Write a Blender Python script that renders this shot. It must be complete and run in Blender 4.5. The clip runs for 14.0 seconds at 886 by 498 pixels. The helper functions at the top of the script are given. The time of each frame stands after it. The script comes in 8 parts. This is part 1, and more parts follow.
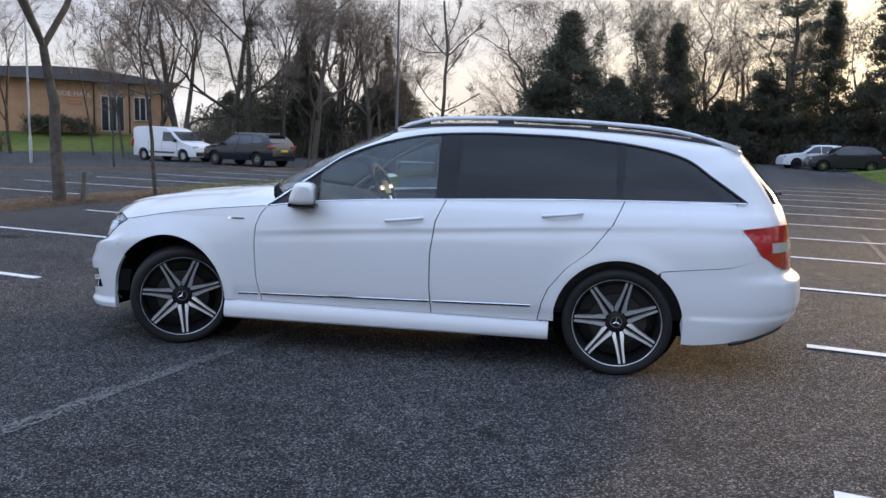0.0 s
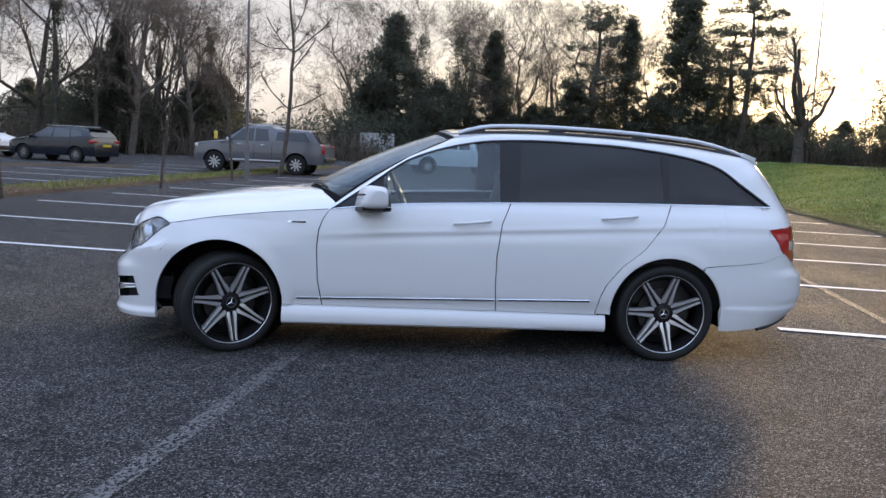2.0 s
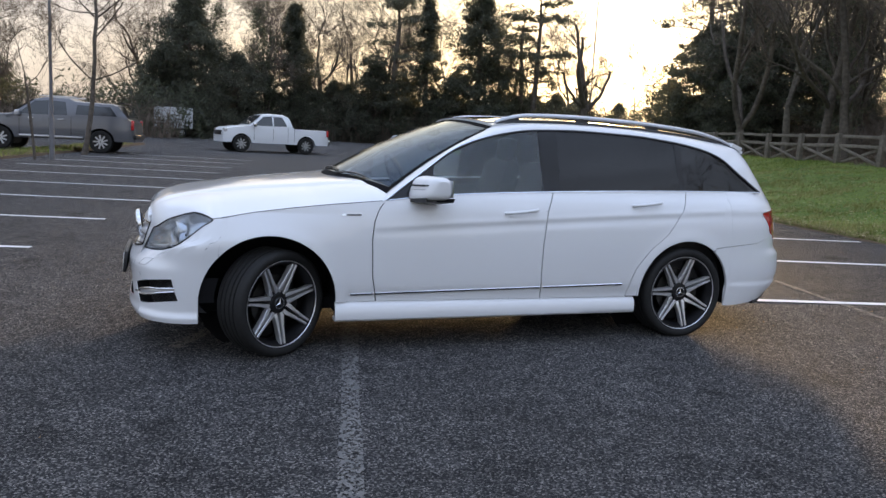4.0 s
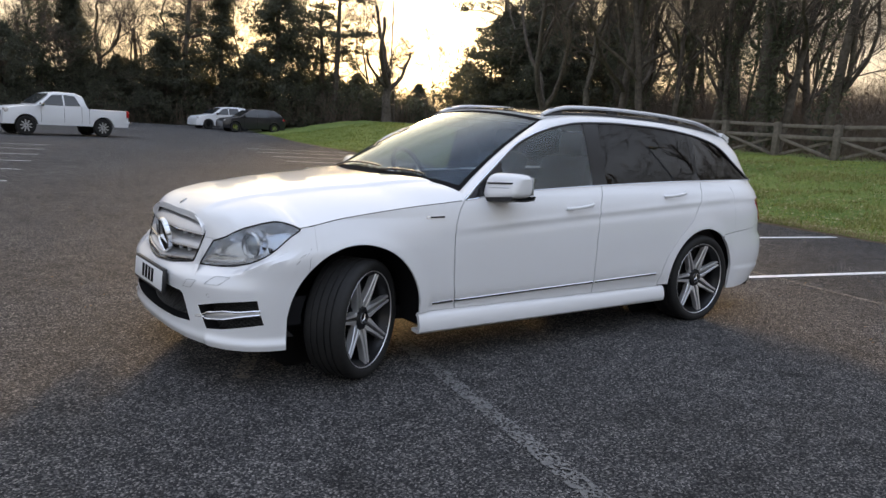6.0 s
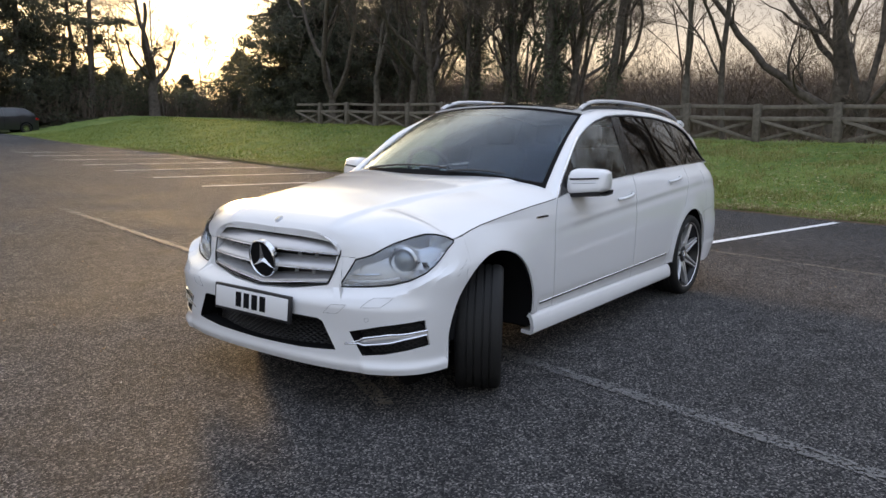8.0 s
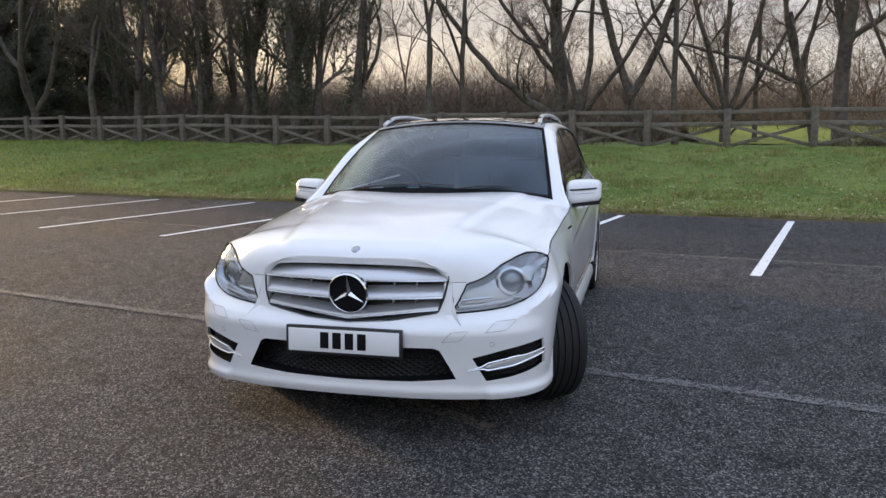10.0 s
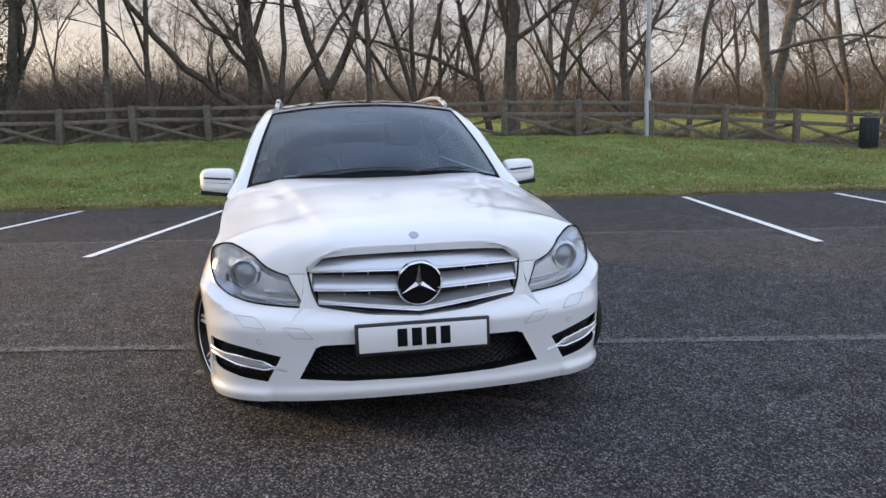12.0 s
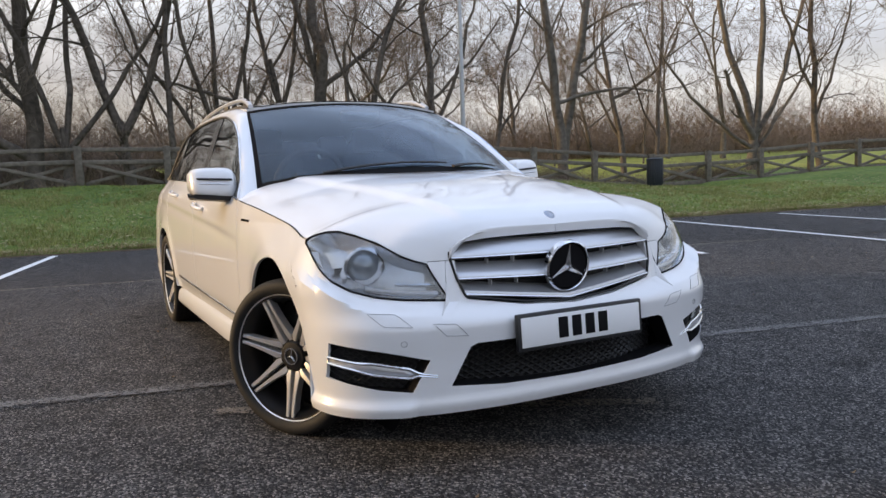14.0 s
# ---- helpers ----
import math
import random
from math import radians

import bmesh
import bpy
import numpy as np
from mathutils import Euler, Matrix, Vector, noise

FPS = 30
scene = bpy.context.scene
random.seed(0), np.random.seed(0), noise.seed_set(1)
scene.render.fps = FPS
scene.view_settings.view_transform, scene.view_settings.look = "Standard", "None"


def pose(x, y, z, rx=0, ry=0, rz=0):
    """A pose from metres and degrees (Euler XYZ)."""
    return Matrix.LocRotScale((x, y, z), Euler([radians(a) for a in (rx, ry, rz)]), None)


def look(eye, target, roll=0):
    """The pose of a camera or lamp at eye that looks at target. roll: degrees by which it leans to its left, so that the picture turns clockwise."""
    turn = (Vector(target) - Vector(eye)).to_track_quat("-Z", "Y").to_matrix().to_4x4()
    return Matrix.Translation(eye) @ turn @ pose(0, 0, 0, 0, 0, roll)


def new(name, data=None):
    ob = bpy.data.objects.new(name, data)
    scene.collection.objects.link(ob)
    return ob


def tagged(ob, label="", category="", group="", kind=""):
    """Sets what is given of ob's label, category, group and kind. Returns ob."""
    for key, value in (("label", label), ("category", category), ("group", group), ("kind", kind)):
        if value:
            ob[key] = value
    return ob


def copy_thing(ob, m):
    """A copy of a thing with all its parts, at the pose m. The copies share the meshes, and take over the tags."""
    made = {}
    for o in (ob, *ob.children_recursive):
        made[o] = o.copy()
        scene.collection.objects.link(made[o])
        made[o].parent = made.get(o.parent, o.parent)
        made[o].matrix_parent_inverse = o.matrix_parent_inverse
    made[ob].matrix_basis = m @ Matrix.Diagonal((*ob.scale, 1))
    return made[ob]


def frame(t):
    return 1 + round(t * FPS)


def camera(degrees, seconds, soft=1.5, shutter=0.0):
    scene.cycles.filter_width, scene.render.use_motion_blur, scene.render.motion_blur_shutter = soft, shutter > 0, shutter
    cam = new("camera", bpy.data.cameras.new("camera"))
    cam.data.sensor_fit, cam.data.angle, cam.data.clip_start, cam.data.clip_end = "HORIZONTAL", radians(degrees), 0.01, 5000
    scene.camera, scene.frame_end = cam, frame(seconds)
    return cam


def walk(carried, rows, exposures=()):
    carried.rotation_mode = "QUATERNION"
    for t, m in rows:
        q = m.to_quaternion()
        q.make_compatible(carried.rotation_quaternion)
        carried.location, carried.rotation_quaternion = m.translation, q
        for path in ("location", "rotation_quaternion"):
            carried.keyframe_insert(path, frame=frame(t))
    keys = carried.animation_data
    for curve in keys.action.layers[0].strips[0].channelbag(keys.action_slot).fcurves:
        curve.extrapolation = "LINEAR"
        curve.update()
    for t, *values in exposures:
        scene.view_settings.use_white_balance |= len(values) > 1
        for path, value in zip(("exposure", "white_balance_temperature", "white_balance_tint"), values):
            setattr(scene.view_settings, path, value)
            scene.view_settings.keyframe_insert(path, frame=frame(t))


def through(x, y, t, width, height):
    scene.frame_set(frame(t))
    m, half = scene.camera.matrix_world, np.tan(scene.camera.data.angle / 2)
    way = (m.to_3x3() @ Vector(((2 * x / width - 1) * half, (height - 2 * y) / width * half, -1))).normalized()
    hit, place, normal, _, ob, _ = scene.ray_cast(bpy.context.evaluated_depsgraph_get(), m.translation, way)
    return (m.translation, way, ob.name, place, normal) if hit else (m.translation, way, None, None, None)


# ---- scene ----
cam = camera(60.3, 14.0)
METRES, EYE, TILT, LEAN, TURN = 11.80, 1.275, 0.0, 0.0, 11.1
X0, Y0 = 1.21, -5.26
ROWS = [
    (0.0, 0.0, 0.0, 0.0, 0.21, -7.63, -1.59),
    (0.5, -0.035, -0.005, 0.0002, -1.81, -6.86, -2.29),
    (1.0, -0.0673, -0.0073, 0.0007, -5.49, -6.42, -2.5),
    (1.5, -0.1, -0.0021, 0.0009, -10.09, -6.86, -2.47),
    (2.0, -0.1355, 0.0003, -0.0012, -14.31, -7.2, -2.66),
    (2.5, -0.1692, 0.0065, -0.0024, -18.47, -7.44, -2.89),
    (3.0, -0.1996, 0.0238, -0.0003, -22.54, -7.67, -3.03),
    (3.5, -0.2324, 0.0396, -0.0012, -26.52, -7.91, -3.05),
    (6.0, -0.3583, 0.1643, -0.0013, -46.55, -8.84, -3.01),
    (6.5, -0.3806, 0.195, -0.0008, -50.78, -8.9, -2.49),
    (7.0, -0.3986, 0.2282, -0.0021, -55.15, -8.96, -2.01),
    (9.5, -0.4762, 0.4, 0.0029, -80.45, -8.82, 0.42),
    (10.0, -0.473, 0.4384, 0.0033, -86.42, -8.43, 0.59),
    (10.5, -0.4709, 0.4756, 0.0015, -92.66, -8.23, 0.73),
    (11.0, -0.4651, 0.5116, -0.0011, -98.89, -8.16, 0.7),
    (11.5, -0.45, 0.5452, -0.0021, -105.35, -8.97, 0.83),
    (12.0, -0.435, 0.5805, -0.0022, -112.2, -9.1, 1.37),
    (12.5, -0.4142, 0.6093, -0.0046, -117.44, -8.45, 2.18),
    (13.0, -0.3904, 0.6364, -0.0093, -122.42, -7.5, 2.17),
    (13.5, -0.371, 0.6579, -0.0149, -126.42, -6.67, 2.19),
    (14.0, -0.3496, 0.6663, -0.026, -129.05, -5.56, 2.08),
]
walk(cam, [(t, pose(X0, Y0, EYE, TILT, LEAN, TURN) @ pose(METRES * x, METRES * y, METRES * z, 90 + pitch, roll, yaw)) for t, x, y, z, yaw, pitch, roll in ROWS], exposures=((0.0, 0.40, 6380, 10), (2.0, 0.40, 6420, 10), (3.5, 0.40, 6750, 10), (6.5, 0.38, 7700, 10), (9.5, 0.42, 7300, 10), (12.0, 0.48, 7120, 10), (14.0, 0.32, 7080, 10)))

# ---- world and sun ----
SUN_AZ, SUN_EL = radians(57.3), radians(9.4)
SUN_DIR = Vector((math.cos(SUN_AZ) * math.cos(SUN_EL), math.sin(SUN_AZ) * math.cos(SUN_EL), math.sin(SUN_EL)))
world = bpy.data.worlds.new("evening_sky")
scene.world = world
world.use_nodes = True
wn, wl = world.node_tree.nodes, world.node_tree.links
wn.clear()
w_out = wn.new("ShaderNodeOutputWorld")
w_bg = wn.new("ShaderNodeBackground")
w_sky = wn.new("ShaderNodeTexSky")
w_sky.sky_type = "NISHITA"
w_sky.sun_disc = False
w_sky.sun_elevation = SUN_EL
w_sky.sun_rotation = radians(90) - SUN_AZ
w_sky.air_density, w_sky.dust_density = 1.0, 2.5
w_co = wn.new("ShaderNodeTexCoord")
w_dot = wn.new("ShaderNodeVectorMath")
w_dot.operation = "DOT_PRODUCT"
w_dot.inputs[1].default_value = SUN_DIR
wl.new(w_co.outputs["Generated"], w_dot.inputs[0])
# cloud deck: lavender grey away from the sun, cream near it
w_ramp = wn.new("ShaderNodeValToRGB")
cr = w_ramp.color_ramp
cr.elements[0].position, cr.elements[0].color = 0.0, (0.90, 0.97, 1.10, 1)
cr.elements[1].position, cr.elements[1].color = 1.0, (5.5, 4.7, 3.3, 1)
for p, c in ((0.45, (0.92, 0.95, 1.03, 1)), (0.80, (1.06, 1.00, 0.96, 1)), (0.94, (1.50, 1.33, 1.05, 1)), (0.985, (2.6, 2.2, 1.5, 1))):
    e = cr.elements.new(p)
    e.color = c
wl.new(w_dot.outputs["Value"], w_ramp.inputs[0])
w_map = wn.new("ShaderNodeMapping")
w_map.inputs["Scale"].default_value = (1.6, 1.6, 7.0)
wl.new(w_co.outputs["Generated"], w_map.inputs[0])
w_noise = wn.new("ShaderNodeTexNoise")
w_noise.inputs["Scale"].default_value, w_noise.inputs["Detail"].default_value = 1.7, 6.0
wl.new(w_map.outputs[0], w_noise.inputs["Vector"])
w_cl = wn.new("ShaderNodeMapRange")
w_cl.inputs["From Min"].default_value, w_cl.inputs["From Max"].default_value = 0.35, 0.68
w_cl.inputs["To Min"].default_value, w_cl.inputs["To Max"].default_value = 0.74, 1.14
wl.new(w_noise.outputs["Fac"], w_cl.inputs["Value"])
w_mul = wn.new("ShaderNodeVectorMath")
w_mul.operation = "SCALE"
wl.new(w_ramp.outputs[0], w_mul.inputs[0])
wl.new(w_cl.outputs[0], w_mul.inputs["Scale"])
w_sc = wn.new("ShaderNodeVectorMath")
w_sc.operation = "SCALE"
w_sc.inputs["Scale"].default_value = 0.07
wl.new(w_sky.outputs[0], w_sc.inputs[0])
w_mix = wn.new("ShaderNodeMix")
w_mix.data_type = "RGBA"
w_mix.inputs[0].default_value = 0.80
wl.new(w_sc.outputs[0], w_mix.inputs[6])
wl.new(w_mul.outputs[0], w_mix.inputs[7])
# an overcast deck is brighter and bluer towards the zenith
w_sep = wn.new("ShaderNodeSeparateXYZ")
wl.new(w_co.outputs["Generated"], w_sep.inputs[0])
w_zen = wn.new("ShaderNodeValToRGB")
w_zen.color_ramp.elements[0].position, w_zen.color_ramp.elements[0].color = 0.03, (0.96, 0.90, 0.83, 1)
w_zen.color_ramp.elements[1].position, w_zen.color_ramp.elements[1].color = 0.95, (1.14, 1.38, 1.86, 1)
for p, c in ((0.09, (0.98, 0.93, 0.87, 1)), (0.135, (0.80, 0.79, 0.81, 1)), (0.165, (0.82, 0.82, 0.84, 1)), (0.20, (1.06, 1.08, 1.12, 1)), (0.34, (1.02, 1.10, 1.25, 1))):
    k = w_zen.color_ramp.elements.new(p)
    k.color = c
wl.new(w_sep.outputs["Z"], w_zen.inputs[0])
w_grad = wn.new("ShaderNodeVectorMath")
w_grad.operation = "MULTIPLY"
wl.new(w_mix.outputs[2], w_grad.inputs[0])
wl.new(w_zen.outputs[0], w_grad.inputs[1])
wl.new(w_grad.outputs[0], w_bg.inputs["Color"])
w_bg.inputs["Strength"].default_value = 0.95
wl.new(w_bg.outputs[0], w_out.inputs["Surface"])

sun_data = bpy.data.lights.new("sun", "SUN")
sun_data.energy, sun_data.angle, sun_data.color = 4.2, radians(7.0), (1.0, 0.68, 0.36)
sun = new("sun", sun_data)
sun.matrix_world = look(SUN_DIR * 60, (0, 0, 0))

# ---- materials ----


def nodes_of(name):
    m = bpy.data.materials.new(name)
    m.use_nodes = True
    return m, m.node_tree.nodes, m.node_tree.links, m.node_tree.nodes["Principled BSDF"]


def plain(name, col, rough=0.5, metal=0.0, coat=0.0, vary=0.0, bump=0.0, scale=20.0, spec=0.5, rand=0.0):
    """A material of one colour with grain: noise at two scales in colour, and fine relief."""
    m, n, l, b = nodes_of(name)
    b.inputs["Base Color"].default_value = (*col, 1)
    b.inputs["Roughness"].default_value, b.inputs["Metallic"].default_value = rough, metal
    b.inputs["Specular IOR Level"].default_value = spec
    b.inputs["Coat Weight"].default_value, b.inputs["Coat Roughness"].default_value = coat, 0.03
    if vary or bump or rand:
        co = n.new("ShaderNodeTexCoord")
        a = n.new("ShaderNodeTexNoise")
        a.inputs["Scale"].default_value, a.inputs["Detail"].default_value = scale, 5
        c = n.new("ShaderNodeTexNoise")
        c.inputs["Scale"].default_value, c.inputs["Detail"].default_value = scale * 0.12, 3
        l.new(co.outputs["Object"], a.inputs["Vector"])
        l.new(co.outputs["Object"], c.inputs["Vector"])
        s = n.new("ShaderNodeMath")
        s.operation = "ADD"
        l.new(a.outputs["Fac"], s.inputs[0])
        l.new(c.outputs["Fac"], s.inputs[1])
        src = s.outputs[0]
        if rand:
            oi = n.new("ShaderNodeObjectInfo")
            q = n.new("ShaderNodeMath")
            q.operation = "MULTIPLY_ADD"
            q.inputs[1].default_value = rand
            l.new(oi.outputs["Random"], q.inputs[0])
            l.new(src, q.inputs[2])
            src = q.outputs[0]
        r = n.new("ShaderNodeMapRange")
        r.inputs["From Min"].default_value, r.inputs["From Max"].default_value = 0.6, 1.4 + rand
        r.inputs["To Min"].default_value, r.inputs["To Max"].default_value = 1 - vary, 1 + vary
        l.new(src, r.inputs["Value"])
        v = n.new("ShaderNodeVectorMath")
        v.operation = "SCALE"
        v.inputs[0].default_value = col
        l.new(r.outputs[0], v.inputs["Scale"])
        l.new(v.outputs[0], b.inputs["Base Color"])
        if bump:
            bp = n.new("ShaderNodeBump")
            bp.inputs["Strength"].default_value, bp.inputs["Distance"].default_value = bump, 0.01
            l.new(a.outputs["Fac"], bp.inputs["Height"])
            l.new(bp.outputs[0], b.inputs["Normal"])
    return m


def glass(name, tint, ior=1.5, gain=(1.0, 1.0, 1.0)):
    """Thin tinted glazing: what is behind shows through, the rest is mirrored by Fresnel."""
    m, n, l, b = nodes_of(name)
    n.remove(b)
    tr = n.new("ShaderNodeBsdfTransparent")
    tr.inputs[0].default_value = (*tint, 1)
    gl = n.new("ShaderNodeBsdfGlossy")
    gl.inputs["Roughness"].default_value = 0.02
    gl.inputs["Color"].default_value = (*gain, 1)
    lw = n.new("ShaderNodeLayerWeight")
    pw = n.new("ShaderNodeMath")
    pw.operation = "POWER"
    pw.inputs[1].default_value = 5.0
    l.new(lw.outputs["Facing"], pw.inputs[0])
    fr = n.new("ShaderNodeMath")
    fr.operation = "MULTIPLY_ADD"
    f0 = ((ior - 1) / (ior + 1)) ** 2
    fr.inputs[1].default_value, fr.inputs[2].default_value = 1 - f0, f0
    l.new(pw.outputs[0], fr.inputs[0])
    mx = n.new("ShaderNodeMixShader")
    l.new(fr.outputs[0], mx.inputs[0])
    l.new(tr.outputs[0], mx.inputs[1])
    l.new(gl.outputs[0], mx.inputs[2])
    l.new(mx.outputs[0], n["Material Output"].inputs["Surface"])
    return m


def asphalt(name, tone, streak=0.42):
    m, n, l, b = nodes_of(name)
    co = n.new("ShaderNodeTexCoord")

    def noise_tex(scale, detail, rough=0.6):
        t = n.new("ShaderNodeTexNoise")
        t.inputs["Scale"].default_value, t.inputs["Detail"].default_value, t.inputs["Roughness"].default_value = scale, detail, rough
        l.new(co.outputs["Object"], t.inputs["Vector"])
        return t
    vor = n.new("ShaderNodeTexVoronoi")
    vor.inputs["Scale"].default_value = 135
    l.new(co.outputs["Object"], vor.inputs["Vector"])
    stone = n.new("ShaderNodeSeparateColor")
    l.new(vor.outputs["Color"], stone.inputs[0])
    ramp = n.new("ShaderNodeValToRGB")
    e = ramp.color_ramp.elements
    e[0].position, e[0].color = 0.0, (tone * 0.20, tone * 0.21, tone * 0.24, 1)
    e[1].position, e[1].color = 1.0, (tone * 4.5, tone * 4.2, tone * 4.0, 1)
    k = e.new(0.55)
    k.color = (tone * 0.72, tone * 0.71, tone * 0.74, 1)
    k = e.new(0.86)
    k.color = (tone * 2.05, tone * 1.98, tone * 1.92, 1)
    l.new(stone.outputs[0], ramp.inputs[0])
    big, mid = noise_tex(0.55, 5), noise_tex(6, 4)
    ad = n.new("ShaderNodeMath")
    ad.operation = "ADD"
    l.new(big.outputs["Fac"], ad.inputs[0])
    l.new(mid.outputs["Fac"], ad.inputs[1])
    mr = n.new("ShaderNodeMapRange")
    mr.inputs["From Min"].default_value, mr.inputs["From Max"].default_value = 0.65, 1.35
    mr.inputs["To Min"].default_value, mr.inputs["To Max"].default_value = 1 - streak, 1 + streak
    l.new(ad.outputs[0], mr.inputs["Value"])
    sc = n.new("ShaderNodeVectorMath")
    sc.operation = "SCALE"
    l.new(ramp.outputs[0], sc.inputs[0])
    # oily and damp stains
    st = noise_tex(1.35, 7, 0.55)
    sr = n.new("ShaderNodeMapRange")
    sr.inputs["From Min"].default_value, sr.inputs["From Max"].default_value = 0.625, 0.70
    sr.inputs["To Min"].default_value, sr.inputs["To Max"].default_value = 1.0, 0.50
    l.new(st.outputs["Fac"], sr.inputs["Value"])
    sm = n.new("ShaderNodeMath")
    sm.operation = "MULTIPLY"
    l.new(mr.outputs[0], sm.inputs[0])
    l.new(sr.outputs[0], sm.inputs[1])
    l.new(sm.outputs[0], sc.inputs["Scale"])
    l.new(sc.outputs[0], b.inputs["Base Color"])
    rr = n.new("ShaderNodeMapRange")
    rr.inputs["From Min"].default_value, rr.inputs["From Max"].default_value = 0.3, 0.7
    rr.inputs["To Min"].default_value, rr.inputs["To Max"].default_value = 0.74, 0.95
    l.new(big.outputs["Fac"], rr.inputs["Value"])
    l.new(rr.outputs[0], b.inputs["Roughness"])
    b.inputs["Specular IOR Level"].default_value = 0.14
    bp = n.new("ShaderNodeBump")
    bp.inputs["Strength"].default_value, bp.inputs["Distance"].default_value = 1.0, 0.013
    bp.invert = True
    l.new(vor.outputs["Distance"], bp.inputs["Height"])
    l.new(bp.outputs[0], b.inputs["Normal"])
    return m


def worn_paint(name, col, under, cover, scale=14.0, worn=0.0):
    """Road paint that has worn through to the asphalt in places; worn: the share of stones that stand bare."""
    m, n, l, b = nodes_of(name)
    co = n.new("ShaderNodeTexCoord")
    t = n.new("ShaderNodeTexNoise")
    t.inputs["Scale"].default_value, t.inputs["Detail"].default_value, t.inputs["Roughness"].default_value = scale, 8, 0.75
    l.new(co.outputs["Object"], t.inputs["Vector"])
    r = n.new("ShaderNodeValToRGB")
    e = r.color_ramp.elements
    e[0].position, e[0].color = cover - 0.06, (*col, 1)
    e[1].position, e[1].color = cover + 0.08, (*under, 1)
    l.new(t.outputs["Fac"], r.inputs[0])
    l.new(r.outputs[0], b.inputs["Base Color"])
    b.inputs["Roughness"].default_value = 0.75
    bp = n.new("ShaderNodeBump")
    bp.inputs["Strength"].default_value, bp.inputs["Distance"].default_value = 0.5, 0.004
    v = n.new("ShaderNodeTexVoronoi")
    v.inputs["Scale"].default_value = 85
    l.new(co.outputs["Object"], v.inputs["Vector"])
    l.new(v.outputs["Distance"], bp.inputs["Height"])
    l.new(bp.outputs[0], b.inputs["Normal"])
    if worn:
        c = n.new("ShaderNodeSeparateColor")
        l.new(v.outputs["Color"], c.inputs[0])
        s = n.new("ShaderNodeMath")
        s.operation = "MULTIPLY_ADD"
        s.inputs[1].default_value = 2.2
        l.new(t.outputs["Fac"], s.inputs[0])
        l.new(c.outputs[1], s.inputs[2])
        g = n.new("ShaderNodeMapRange")
        g.inputs["From Min"].default_value, g.inputs["From Max"].default_value = 1.1 + worn - 0.12, 1.1 + worn + 0.12
        g.inputs["To Min"].default_value, g.inputs["To Max"].default_value = 0.0, 0.9
        l.new(s.outputs[0], g.inputs["Value"])
        l.new(g.outputs[0], b.inputs["Alpha"])
    return m


def two_tone(name, a, c, scale, rough=0.9, bump=0.6, dist=0.02, spec=0.2, island=False, through=0.0):
    """Grass, soil, bark and leaves: two colours mixed by noise at two scales."""
    m, n, l, b = nodes_of(name)
    co = n.new("ShaderNodeTexCoord")
    t = n.new("ShaderNodeTexNoise")
    t.inputs["Scale"].default_value, t.inputs["Detail"].default_value = scale, 6
    l.new(co.outputs["Object"], t.inputs["Vector"])
    u = n.new("ShaderNodeTexNoise")
    u.inputs["Scale"].default_value, u.inputs["Detail"].default_value = scale * 0.08, 4
    l.new(co.outputs["Object"], u.inputs["Vector"])
    s = n.new("ShaderNodeMath")
    s.operation = "ADD"
    l.new(t.outputs["Fac"], s.inputs[0])
    l.new(u.outputs["Fac"], s.inputs[1])
    src = s.outputs[0]
    if island:
        g = n.new("ShaderNodeNewGeometry")
        q = n.new("ShaderNodeMath")
        q.operation = "MULTIPLY_ADD"
        q.inputs[1].default_value, q.inputs[2].default_value = 0.8, -0.4
        l.new(g.outputs["Random Per Island"], q.inputs[0])
        w = n.new("ShaderNodeMath")
        w.operation = "ADD"
        l.new(q.outputs[0], w.inputs[0])
        l.new(src, w.inputs[1])
        src = w.outputs[0]
    r = n.new("ShaderNodeMapRange")
    r.inputs["From Min"].default_value, r.inputs["From Max"].default_value = 0.7, 1.3
    l.new(src, r.inputs["Value"])
    mx = n.new("ShaderNodeMix")
    mx.data_type = "RGBA"
    mx.inputs[6].default_value, mx.inputs[7].default_value = (*a, 1), (*c, 1)
    l.new(r.outputs[0], mx.inputs[0])
    l.new(mx.outputs[2], b.inputs["Base Color"])
    b.inputs["Roughness"].default_value, b.inputs["Specular IOR Level"].default_value = rough, spec
    if bump:
        bp = n.new("ShaderNodeBump")
        bp.inputs["Strength"].default_value, bp.inputs["Distance"].default_value = bump, dist
        l.new(t.outputs["Fac"], bp.inputs["Height"])
        l.new(bp.outputs[0], b.inputs["Normal"])
    if through:
        # leaves let part of the light through
        tl = n.new("ShaderNodeBsdfTranslucent")
        l.new(mx.outputs[2], tl.inputs["Color"])
        ms = n.new("ShaderNodeMixShader")
        ms.inputs[0].default_value = through
        l.new(b.outputs[0], ms.inputs[1])
        l.new(tl.outputs[0], ms.inputs[2])
        l.new(ms.outputs[0], n["Material Output"].inputs["Surface"])
    return m


